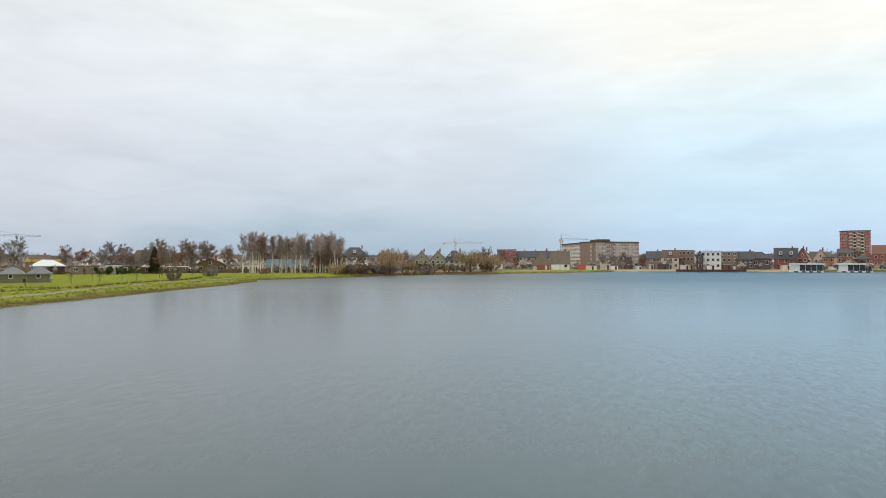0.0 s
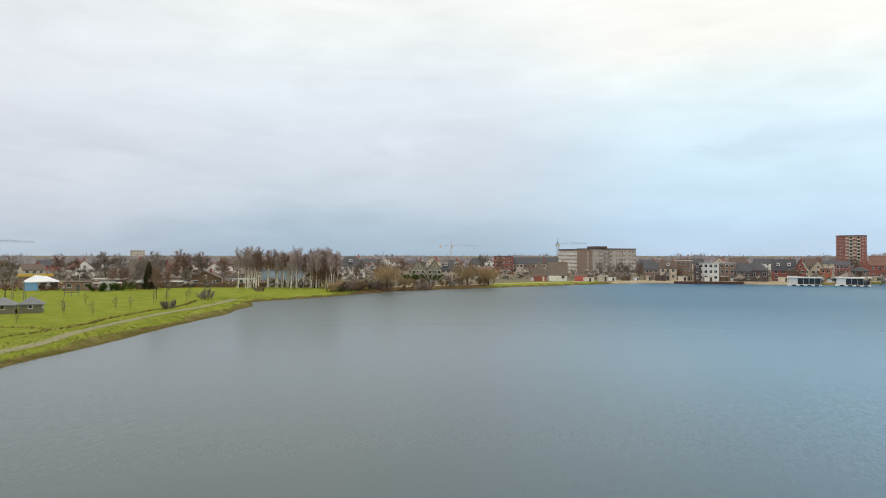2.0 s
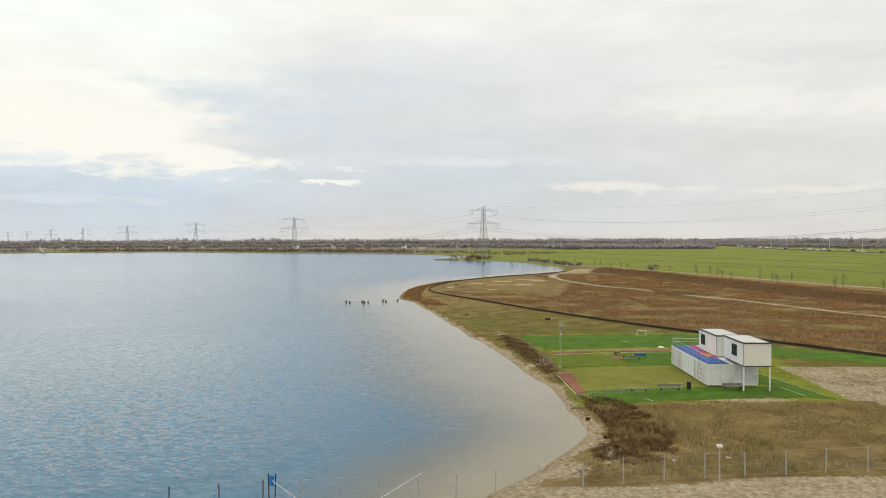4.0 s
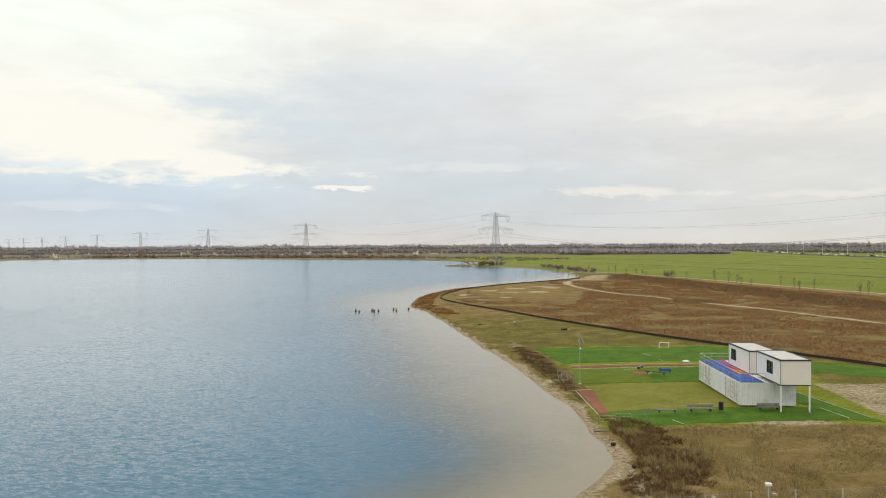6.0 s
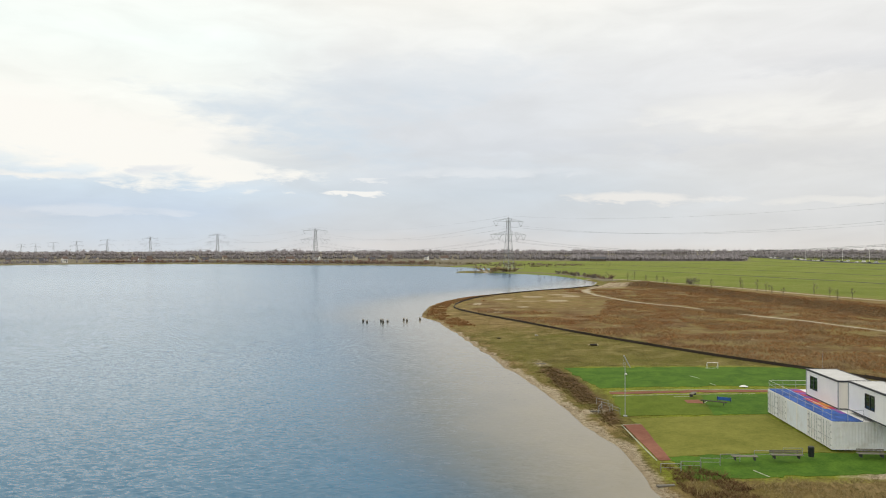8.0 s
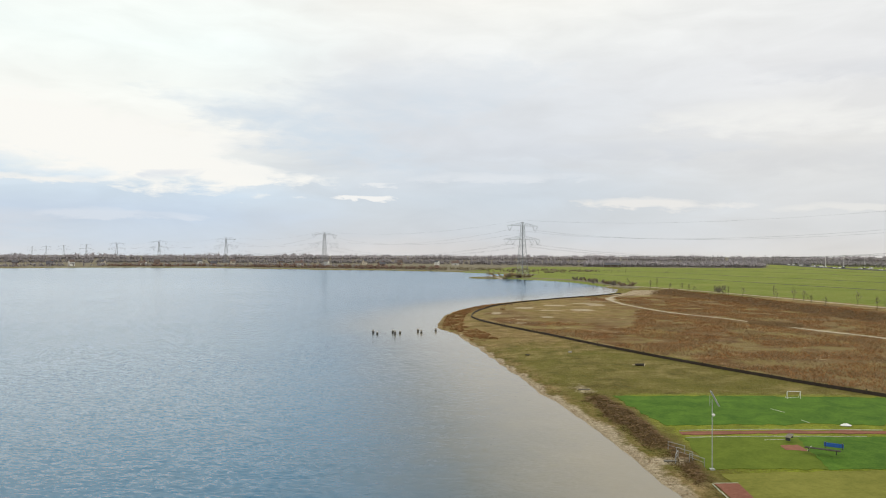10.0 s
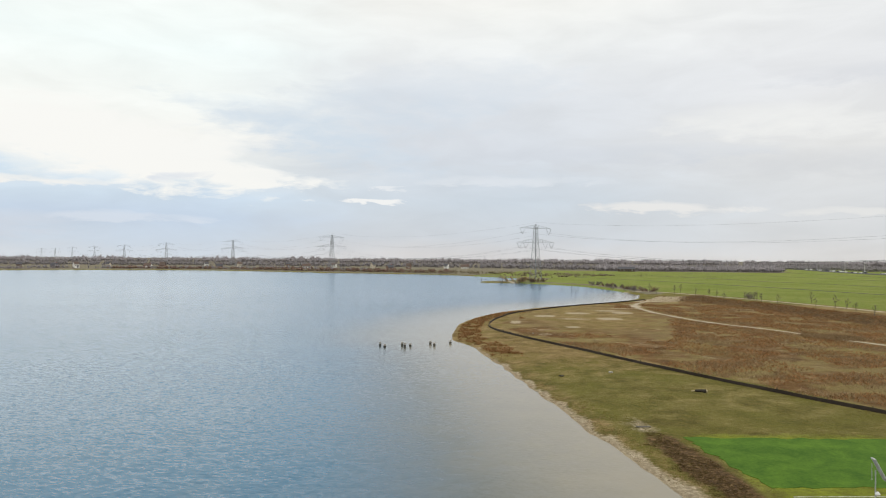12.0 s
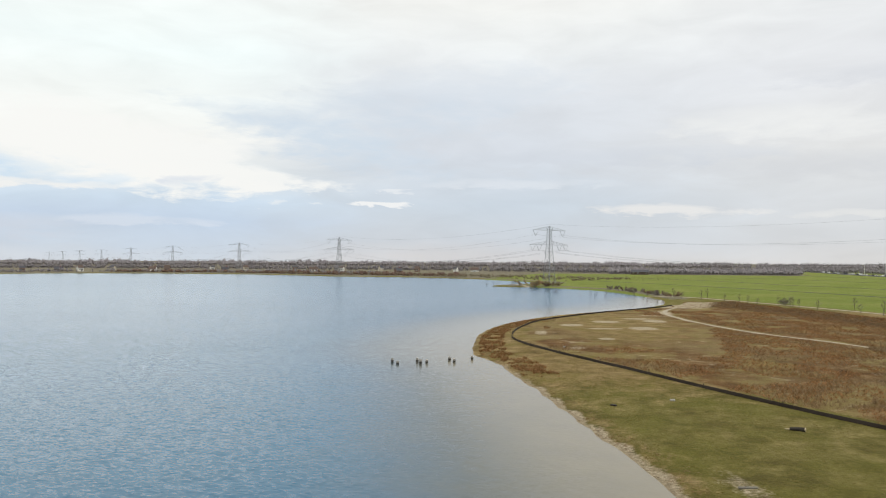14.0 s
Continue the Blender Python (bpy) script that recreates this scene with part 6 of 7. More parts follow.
house("villa", "white villa with dark hipped roof among trees", spot(-372, -140, 105), 15, 10, 7.2, 12.2, RENDER_WHITE, SLATE, "hip", 5, 2, dormers=1)
for x, y in ((-370, -102), (-371.5, -93.5)):
    house("gabled_house", "grey-green boarded house with steep front gable", spot(x, y, 99), 8.2, 11, 5.0, 10.2, GREY_GREEN, SLATE, "front", 3, 2, group="twin gabled houses")
house("house", "cream house with dark mansard roof", spot(-384, -86, 97), 12, 10, 5.0, 10.4, RENDER_CREAM, SLATE, "hip", 4, 2, dormers=2)
house("pavilion", "low white pavilion with red upper roof", spot(-384, -66, 94), 14, 9, 3.6, 6.4, RENDER_WHITE, TILE_RED, "hip", 4, 1, chimney=False, win=(2.0, 1.8))
house("apartment_house", "red-brown brick block with flat roof", spot(-479, -61, 93), 13, 12, 12.0, 12, RED_BRICK, SLATE, "flat", 5, 4, chimney=False)
for k in range(4):
    house("terraced_house", "brown terraced house with pale upper band", spot(-480 + k * 0.6, -51 + k * 7.7, 90), 7.7, 10, 7.0, 11.0, BROWN_BRICK if k % 2 else RENDER_CREAM, SLATE, "side", 3, 2, group="terrace behind the lake")
house("barn_house", "white-walled house with steep brown thatch roof", spot(-355, -37.5, 89), 8.5, 10, 2.8, 9.8, RENDER_WHITE, THATCH, "hip", 2, 1)
house("barn_house", "white-walled house with broad brown thatch roof", spot(-356, -28.5, 88), 9.5, 10, 3.2, 9.2, RENDER_WHITE, THATCH, "side", 3, 1)
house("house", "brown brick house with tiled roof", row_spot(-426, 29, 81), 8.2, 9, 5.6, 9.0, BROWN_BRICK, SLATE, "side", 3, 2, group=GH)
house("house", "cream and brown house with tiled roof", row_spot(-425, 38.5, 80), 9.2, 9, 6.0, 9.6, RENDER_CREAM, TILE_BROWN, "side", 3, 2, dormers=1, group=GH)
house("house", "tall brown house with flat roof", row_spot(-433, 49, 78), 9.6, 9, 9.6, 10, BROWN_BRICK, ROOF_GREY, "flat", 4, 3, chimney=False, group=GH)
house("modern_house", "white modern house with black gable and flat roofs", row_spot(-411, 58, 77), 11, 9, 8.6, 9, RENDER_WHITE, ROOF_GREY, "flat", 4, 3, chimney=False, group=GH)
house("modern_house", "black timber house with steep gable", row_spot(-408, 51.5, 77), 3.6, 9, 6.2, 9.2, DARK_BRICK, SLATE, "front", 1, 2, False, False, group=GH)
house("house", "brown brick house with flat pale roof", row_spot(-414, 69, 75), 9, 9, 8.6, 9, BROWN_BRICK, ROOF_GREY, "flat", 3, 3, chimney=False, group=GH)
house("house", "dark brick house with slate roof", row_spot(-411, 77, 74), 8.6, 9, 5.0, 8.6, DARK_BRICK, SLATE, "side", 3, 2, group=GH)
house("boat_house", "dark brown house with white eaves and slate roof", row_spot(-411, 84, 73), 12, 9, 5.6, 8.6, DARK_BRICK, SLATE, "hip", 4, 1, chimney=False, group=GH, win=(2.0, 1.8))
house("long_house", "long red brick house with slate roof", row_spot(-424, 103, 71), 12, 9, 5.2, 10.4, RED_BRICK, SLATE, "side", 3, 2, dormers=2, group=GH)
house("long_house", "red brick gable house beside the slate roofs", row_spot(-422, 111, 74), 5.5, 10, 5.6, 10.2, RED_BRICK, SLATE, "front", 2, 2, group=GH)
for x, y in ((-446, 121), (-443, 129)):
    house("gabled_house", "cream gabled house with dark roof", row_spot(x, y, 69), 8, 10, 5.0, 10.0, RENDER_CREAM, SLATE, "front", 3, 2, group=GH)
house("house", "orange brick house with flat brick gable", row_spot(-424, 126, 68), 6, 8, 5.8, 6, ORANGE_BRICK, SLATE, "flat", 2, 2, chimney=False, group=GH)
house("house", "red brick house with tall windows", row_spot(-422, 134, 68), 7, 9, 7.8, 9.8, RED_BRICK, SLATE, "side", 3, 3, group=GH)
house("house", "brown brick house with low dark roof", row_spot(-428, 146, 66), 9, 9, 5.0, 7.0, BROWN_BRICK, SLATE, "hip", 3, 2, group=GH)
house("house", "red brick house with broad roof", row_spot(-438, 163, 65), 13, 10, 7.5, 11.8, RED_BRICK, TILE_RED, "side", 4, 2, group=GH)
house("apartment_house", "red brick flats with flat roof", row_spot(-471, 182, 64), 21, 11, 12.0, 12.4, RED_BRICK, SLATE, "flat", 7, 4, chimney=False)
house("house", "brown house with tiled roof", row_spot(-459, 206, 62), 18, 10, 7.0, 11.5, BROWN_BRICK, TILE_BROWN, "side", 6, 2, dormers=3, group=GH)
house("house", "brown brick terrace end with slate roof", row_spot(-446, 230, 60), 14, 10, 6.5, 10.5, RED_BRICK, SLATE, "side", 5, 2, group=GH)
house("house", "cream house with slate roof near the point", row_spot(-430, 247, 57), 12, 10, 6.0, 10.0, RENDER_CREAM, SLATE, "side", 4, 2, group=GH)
house("apartment_house", "yellow brick lakeside flats with open floors", spot(-377, 233, 54), 21, 14, 12.8, 14, YELLOW_BRICK, SLATE, "flat", 7, 4, chimney=False, win=(2.0, 1.6))
house("apartment_house", "small dark penthouse floor on lakeside flats", spot(-378, 232, 54, 14.05), 11, 8, 2.4, 2, DARK_BRICK, SLATE, "flat", 4, 1, False, False)
house("apartment_house", "pale lower flats at the lake point", spot(-390, 283, 50), 24, 12, 11.0, 11, RENDER_CREAM, ROOF_GREY, "flat", 8, 4, chimney=False, win=(2.0, 1.6))
# behind the left meadow
house("chalet", "brown wooden chalet with wide low gable", spot(-281, -179, 112), 13, 10, 3.0, 6.0, BROWN_WOOD, TILE_BROWN, "front", 3, 1, True, True, win=(2.2, 1.2))
house("farmhouse", "tall brown thatched farmhouse roof behind trees", spot(-343, -248, 150), 10, 12, 3.0, 10.6, BROWN_BRICK, THATCH, "front", 3, 1)
house("garden_shed", "grey flat-roofed garden shed", spot(-238, -208, 125), 9.5, 5, 3.0, 3.1, BROWN_BRICK, TILE_BROWN, "flat", 3, 1, True, False)
house("garden_shed", "white garden shed with dark roof edge", spot(-239, -197, 124), 5.5, 4, 3.5, 3.6, RENDER_WHITE, SLATE, "flat", 2, 1, True, False)
house("garden_shed", "low dark shed with pale roof", spot(-252, -189, 122), 8, 5, 2.6, 3.2, BROWN_WOOD, ROOF_GREY, "side", 2, 1, True, False)
house("garden_shed", "small pale shed beside the bare tree", spot(-206, -222, 129), 6, 5, 3.2, 4.6, RENDER_CREAM, TILE_RED, "side", 2, 1, True, False)
house("house", "white garden wall house behind birches", spot(-290, -165, 113), 7, 5, 2.6, 3, RENDER_WHITE, ROOF_GREY, "flat", 3, 1, False, False)
house("hall", "low hall with pale blue glass front", spot(-322, -160, 110), 20, 12, 5.8, 8, surface("pale_blue_cladding", (0.30, 0.38, 0.44), 0.35, vary=0.3, scale=0.3), SLATE, "flat", 0, 0, False, False)
rng = random.Random(21)
for k in range(44):
    a = 131 - k * 1.5 + rng.uniform(-0.6, 0.6)
    dd = rng.uniform(400, 640) if a > 112 else rng.uniform(540, 700)
    x, y = -dd * math.sin(radians(a)), -40 + dd * math.cos(radians(a))
    wall, word = ((RENDER_WHITE, "white"), (BROWN_BRICK, "brown brick"), (RENDER_CREAM, "cream"), (RED_BRICK, "red brick"), (RENDER_WHITE, "white"))[k % 5]
    house("far_house", word + " house with pitched roof far behind", spot(x, y, a + rng.uniform(-25, 25)), rng.uniform(9, 15), 9, rng.uniform(5, 6.5), rng.uniform(8, 10.5),
          wall, (SLATE, TILE_RED, TILE_BROWN)[k % 3], ("side", "front", "side")[k % 3], 3, 2, group="houses far behind")


def hut(x, y, wide, turn):
    h = house("hut", "small grey-green hut with pyramid shingle roof", spot(x, y, turn), wide, wide, 2.3, 3.7, GREEN_WOOD, HUT_ROOF, "hip", 1, 1, False, False, group="huts on the meadow", win=(0.9, 1.0))
    return h


hut(-139.6, -163.6, 4.8, 122)
hut(-143.0, -159.4, 4.8, 122)
hut(-146.4, -155.2, 4.6, 122)


def block(name, label, a, b, deep, floors, step, cols, wall, z=1.0, win=(1.8, 1.5), band=None, cap=SLATE):
    """A long building whose front wall runs from a to b; the outside is to the right."""
    a, b = Vector((*a, z)), Vector((*b, z))
    d = b - a
    turn = math.degrees(math.atan2(d.y, d.x))
    o = thing(name, label, "building", pose(a.x, a.y, z, 0, 0, turn))
    L, H = d.length, floors * step + 0.6
    part("wall", Shape().box((L / 2, deep / 2, H / 2 - 0.3), (L, deep, H + 0.6)), wall, o)
    part("roof", Shape().box((L / 2, deep / 2, H + 0.25), (L + 0.6, deep + 0.6, 0.5)), cap, o)
    window_grid(o, (0.3, 0), (L - 0.3, 0), step * 0.55, floors, step, cols, *win, t=0.26)
    window_grid(o, (L, 0.5), (L, deep - 0.5), step * 0.55, floors, step, max(2, int(deep / 3)), *win, t=0.26)
    for j in range(floors):
        part("floor_band", Shape().box((L / 2, -0.1, j * step + 0.15), (L - 0.02, 0.22, 0.34 if band is None else 1.0)), band or FRAME_WHITE, o, "pale floor band")
    return o


OFFICE_WALL = brick("dark_office_frame", (0.295, 0.220, 0.180))
PALE_BAND = surface("pale_concrete_band", (0.74, 0.67, 0.57), 0.8, vary=0.15)
block("office_building", "six-storey brown office wing with square windows", (-468, -2), (-489, 29), 16, 6, 2.7, 13, OFFICE_WALL, win=(1.9, 1.7), band=None)
block("office_building", "long office wing with pale horizontal bands", (-541, -21.5), (-470.5, -4.2), 15, 6, 2.68, 22, OFFICE_WALL, win=(2.4, 1.5), band=PALE_BAND)
pent = thing("roof_plant_room", "brown plant room on the office roof", "plant room", pose(-478, 2, 18.3, 0, 0, 20))
part("box", Shape().box((0, 0, 0.7), (14, 8, 1.4), 0, 0.1), DARK_BRICK, pent)


def tower_block(x, y, turn):
    t = thing("tower_block", "tall red brick tower block with many balconies", "building", spot(x, y, turn))
    H, w = 29.2, 11.5
    ring = [(-w, -4), (-w + 6, -w + 1), (w - 4, -w + 1), (w, -5), (w, w), (-w, w)]
    n = len(ring)
    part("wall", Shape().add([(a, b, z) for z in (-1, H) for a, b in ring], [(i, (i + 1) % n, n + (i + 1) % n, n + i) for i in range(n)] + [tuple(range(n, 2 * n)), tuple(range(n - 1, -1, -1))]), RED_BRICK, t)
    part("roof", Shape().add([(a * 1.03, b * 1.03, z) for z in (H, H + 0.5) for a, b in ring], [(i, (i + 1) % n, n + (i + 1) % n, n + i) for i in range(n)] + [tuple(range(n, 2 * n)), tuple(range(n - 1, -1, -1))]), SLATE, t)
    for i, cols in ((0, 3), (1, 5), (2, 2)):
        window_grid(t, ring[i], ring[i + 1], 2.0, 10, 2.85, cols, 1.5, 1.6)
    a, b = Vector(ring[1]), Vector(ring[2])
    for k in (0.40, 0.84):
        p = a.lerp(b, k)
        bay = part("stair_bay", Shape().box((p.x, p.y - 0.25, H / 2), (2.4, 0.5, H - 1)), PALE_BAND, t, "pale vertical bay")
        for j in range(10):
            part("bay_pane", Shape().box((p.x, p.y - 0.53, j * 2.85 + 2.0), (1.9, 0.06, 1.9)), GLASS, bay)
    for j in range(10):
        for k in (0.18, 0.62):
            p = a.lerp(b, k)
            bal = part("balcony", Shape().box((p.x, p.y - 0.6, j * 2.85 + 0.9), (2.6, 1.2, 0.18)), PALE_BAND, t)
            part("balustrade", Shape().box((p.x, p.y - 1.17, j * 2.85 + 1.45), (2.6, 0.06, 0.9)), RENDER_CREAM, bal)


tower_block(-644, 233, 67)
house("apartment_house", "pale beige flats on the far skyline", spot(-770, -506, 121), 16, 14, 17.5, 18, RENDER_CREAM, ROOF_GREY, "flat", 5, 6, chimney=False)


def houseboat(x, y, turn):
    b = thing("houseboat", "white flat-roofed houseboat with wide dark windows", "houseboat", pose(x, y, 0, 0, 0, turn) @ Matrix.Diagonal((1, 1, 1.22, 1)), "houseboats at the quay")
    part("hull", Shape().box((0, 0, 0.1), (14, 5.4, 1.0), 0, 0.4), RENDER_WHITE, b, "white floating hull")
    for hx, hw in ((-4.2, 1.8), (-1.0, 1.6), (2.0, 1.6), (5.0, 1.6)):
        part("hull_window", Shape().box((hx, -2.72, 0.25), (hw, 0.08, 0.45)), GLASS, b)
    part("cabin_wall", Shape().box((-4.6, 0, 1.75), (3.6, 5.0, 2.3)), RENDER_WHITE, b)
    part("glass_front", Shape().box((2.0, 0, 1.75), (9.4, 4.6, 2.3)), GLASS, b, "wide dark glass front")
    for px in (-2.7, -0.4, 1.9, 4.2, 6.6):
        part("mullion", Shape().box((px, -2.32, 1.75), (0.12, 0.1, 2.3)), FRAME_WHITE, b)
    part("roof", Shape().box((0, 0, 3.12), (14.4, 5.8, 0.45), 0, 0.08), RENDER_WHITE, b, "flat white roof")


houseboat(-338, 83, 70)
houseboat(-336, 103, 67)
houseboat(-351, 154, 61)
quay = thing("quay_wall", "dark red-brown timber quay wall at the water", "quay", (0, 0, 0))
RUST_WOOD = surface("red_brown_timber", (0.11, 0.05, 0.04), 0.85, vary=0.3)
for k in range(14):
    a, b = Vector((-353.6 + k * 0.25, 28.0 + k * 2.3, 0)), Vector((-353.35 + k * 0.25, 30.25 + k * 2.3, 0))
    m = (a + b) / 2
    part("plank_panel", Shape().box((m.x, m.y, 0.2), (0.25, 2.26, 1.9)), RUST_WOOD, quay)


def crane(x, y, high, reach, back, turn, colour, label):
    c = thing("tower_crane", label, "crane", spot(x, y, turn))
    m = Shape()
    for k in range(int(high / 2.4)):
        z0, z1 = k * 2.4, (k + 1) * 2.4
        cs = [(-0.8, -0.8), (0.8, -0.8), (0.8, 0.8), (-0.8, 0.8)]
        for i in range(4):
            (ax, ay), (bx, by) = cs[i], cs[(i + 1) % 4]
            m.rod((ax, ay, z0), (ax, ay, z1), 0.12, n=4)
            m.rod((ax, ay, z0), (bx, by, z1), 0.07, n=3)
    part("mast", m, colour, c)
    j = Shape()
    for a, b in ((0, reach), (0, -back)):
        for s in (-0.6, 0.6):
            j.rod((a, s, high), (b, s, high), 0.1, n=3)
        j.rod((a, 0, high + 1.3), (b, 0, high + 0.6), 0.1, n=3)
        n = max(2, int(abs(b) / 2.5))
        for k in range(n):
            u = b * k / n
            j.rod((u, -0.6, high), (u + b / n / 2, 0, high + 1.1), 0.06, n=3)
            j.rod((u, 0.6, high), (u + b / n / 2, 0, high + 1.1), 0.06, n=3)
    part("jib", j, colour, c)
    part("cab", Shape().box((1.0, 1.0, high - 1.2), (1.5, 1.4, 1.8)), WHITE, c)
    part("tower_head", Shape().rod((0, 0, high), (0, 0, high + 5), 0.5, 0.15, 4), colour, c)
    part("stay", Shape().rod((0, 0, high + 5), (reach * 0.7, 0, high + 0.9), 0.05, n=3), colour, c)
    part("counterweight", Shape().box((-back + 1, 0, high - 0.8), (2, 1.2, 1.8)), PALE_BAND, c)


ORANGE_STEEL, GREY_CRANE = surface("orange_crane_paint", (0.50, 0.36, 0.27), 0.5), surface("grey_crane_paint", (0.18, 0.22, 0.26), 0.5)
crane(-645, -117, 21, 26, 11, 95, ORANGE_STEEL, "orange tower crane over the roofs")
crane(-599, -20, 22, 24, 2, 80, GREY_CRANE, "grey luffing crane behind the office")
crane(-386, -384, 21, 34, 8, 132, GREY_CRANE, "grey tower crane far behind the gardens")

# marquee and building-site boxes
mq = thing("marquee", "white party tent with a blue side wall", "marquee", spot(-238, -223, 127))
part("side_wall", Shape().box((-3.2, 0, 1.6), (4.6, 7, 3.2)), surface("blue_tarpaulin", (0.22, 0.42, 0.72), 0.5, vary=0.15), mq, "pale blue side wall")
# solid dark block: the shade inside the tent's open side, put in as colour
part("side_wall", Shape().box((2.8, 0.6, 1.6), (5.4, 5.6, 3.2)), DARK_BRICK, mq, "dark block as the shaded open side")
part("canopy", Shape().add([(-6, -4, 3.2), (6, -4, 3.2), (6, 4, 3.2), (-6, 4, 3.2), (-2, 0, 5.6), (2, 0, 5.2), (-6, -4, 3.0), (6, -4, 3.0), (6, 4, 3.0), (-6, 4, 3.0)],
                           [(0, 1, 5, 4), (1, 2, 5), (2, 3, 4, 5), (3, 0, 4), (6, 7, 1, 0), (7, 8, 2, 1), (8, 9, 3, 2), (9, 6, 0, 3), (9, 8, 7, 6)]), surface("white_canvas", (0.7, 0.72, 0.75), 0.7, vary=0.1), mq)
yb = thing("market_hall", "low hall with yellow fascia behind the tent", "hall", spot(-252, -236, 127))
part("wall", Shape().box((0, 0, 2.2), (12, 8, 5.0)), BROWN_BRICK, yb)
part("fascia", Shape().box((0, -4.1, 5.2), (12.4, 0.4, 0.9)), surface("yellow_fascia", (0.6, 0.42, 0.05), 0.5, vary=0.15), yb, "bright yellow fascia")
for k, (x, y, m, lab) in enumerate(((-349, -37, RED_BRICK, "red site container on the shore"), (-350, -30, RENDER_WHITE, "white site container on the shore"), (-352, -17, surface("pale_red_paint", (0.5, 0.12, 0.1), 0.6), "faded red site container on the shore"))):
    sc = thing("site_container", lab, "site container", spot(x, y, 88), "site containers on the shore")
    part("body", Shape().box((0, 0, 1.3), (6.0, 2.4, 2.6), 0, 0.06), m, sc)
    part("door", Shape().box((1.5, -1.23, 1.2), (0.9, 0.06, 2.1)), PALE_BAND, sc)
ribbon("quay_path", spline([(-276, -101), (-303, -72), (-338, -30), (-362, 4), (-363, 30), (-358, 60), (-354, 96), (-371, 131), (-379, 170), (-371, 210), (-385, 277)], 6), 4.0, PALE, "pale lakeside path before the houses", "path", 0.05, 0.3)
ribbon("bank_path", spline([(-70, -113), (-84, -113.5), (-98, -115), (-112, -119), (-144, -123.5), (-173, -125), (-200, -130)], 4), 2.4, surface("worn_path_grass", (0.225, 0.212, 0.115), 0.9, vary=0.3, scale=0.6, fine=6), "worn grass path along the lake bank", "path", 0.04, 0.3)


def board_fence(a, b, high, label):
    f = thing("board_fence", label, "fence", (0, 0, 0))
    a, b = Vector(a), Vector(b)
    n = int((b - a).length / 2)
    for k in range(n):
        p, q = a.lerp(b, k / n), a.lerp(b, (k + 1) / n)
        m = (p + q) / 2
        part("panel", Shape().box((m.x, m.y, level(m.x, m.y) + high / 2), (1.96, 0.08, high), math.atan2(q.y - p.y, q.x - p.x)), BROWN_WOOD, f)


board_fence((-262, -200), (-268, -160), 1.5, "dark brown board fence behind the meadow")
board_fence((-268, -159), (-281, -128), 1.6, "dark brown board fence behind the birches")

# goal frame, swing frame and fence posts on the meadow
fr = thing("climbing_frame", "grey wooden climbing frame on the meadow", "play frame", spot(-205, -187, 125))
for x in (-2, 0, 2):
    for y in (-0.8, 0.8):
        part("post", Shape().box((x, y, 1.3), (0.16, 0.16, 2.8)), WOOD, fr)
for z in (1.2, 2.6):
    for y in (-0.8, 0.8):
        part("beam", Shape().box((0, y, z), (4.4, 0.14, 0.16)), WOOD, fr)
sw = thing("swing_frame", "tall pale pole frame like a swing", "swing", spot(-188, -192, 127))
for x in (-1.6, 1.6):
    for y in (-1.2, 1.2):
        part("leg", Shape().rod((x + 0.2 * y, y, -0.2), (x * 0.8, 0, 6.4), 0.1, n=5), WOOD, sw)
part("beam", Shape().rod((-1.6, 0, 6.3), (1.6, 0, 6.3), 0.12, n=6), WOOD, sw)

# ---------------------------------------------------------------- town trees
def stand(tree, x, y, size, seed, stretch=1.0):
    return copy_thing(tree, pose(x, y, level(x, y), 0, 0, seed * 77 % 360) @ Matrix.Diagonal((size, size, size * stretch, 1)))


OAK_A = bare_tree("bare_tree", "broad leafless tree with rounded brown crown", "tree", 71, 14, 0.6, BARK, TWIG, 0.2, 13, 12, 0.04, 0.05, 1.0, spot(-317, -249, 0), "bare trees behind the gardens")
OAK_B = bare_tree("bare_tree", "leafless tree with dense reddish twigs", "tree", 72, 13, 0.55, BARK, TWIG_RED, 0.2, 12, 12, 0.04, 0.05, 0.9, spot(-292, -194, 0), "bare trees behind the gardens")
OAK_C = bare_tree("bare_tree", "open leafless tree with crooked limbs", "tree", 73, 12.5, 0.5, BARK, TWIG, 0.2, 10, 10, 0.036, 0, 1.0, spot(-196, -203, 0), "bare trees behind the gardens")
BIRCH_A = bare_tree("birch", "tall white-stemmed birch with purple-brown twigs", "birch", 81, 17.5, 0.45, BIRCH_BARK, TWIG_BIRCH, 0.30, 16, 7, 0.022, 0.0, 0.40, spot(-259, -155, 0), "birch grove by the inlet", 0.19)
BIRCH_B = bare_tree("birch", "tall white-stemmed birch with purple-brown twigs", "birch", 82, 17.5, 0.45, BIRCH_BARK, TWIG_BIRCH, 0.30, 16, 7, 0.022, 0.0, 0.38, spot(-260, -151.5, 0), "birch grove by the inlet", 0.20)
BIRCH_C = bare_tree("birch", "slanting white-stemmed birch with reddish twigs", "birch", 83, 16.5, 0.45, BIRCH_BARK, TWIG_RED, 0.42, 12, 7, 0.022, 0.0, 0.42, spot(-262, -148, 0), "birch grove by the inlet", 0.18)
rng = random.Random(33)
for k in range(46):
    u = (k + rng.uniform(-0.3, 0.3)) / 46
    if 0.17 < u < 0.2:
        continue
    x, y = -259 - 6 * u - rng.uniform(0, 13), -154 + 36 * u
    tree = copy_thing((BIRCH_A, BIRCH_B, BIRCH_C)[k % 3], spot(x, y, rng.uniform(0, 360)) @ pose(0, 0, 0, rng.gauss(0, 2), rng.gauss(0, 2), 0) @ Matrix.Diagonal((0.85, 0.85, rng.uniform(0.86, 1.06), 1)))
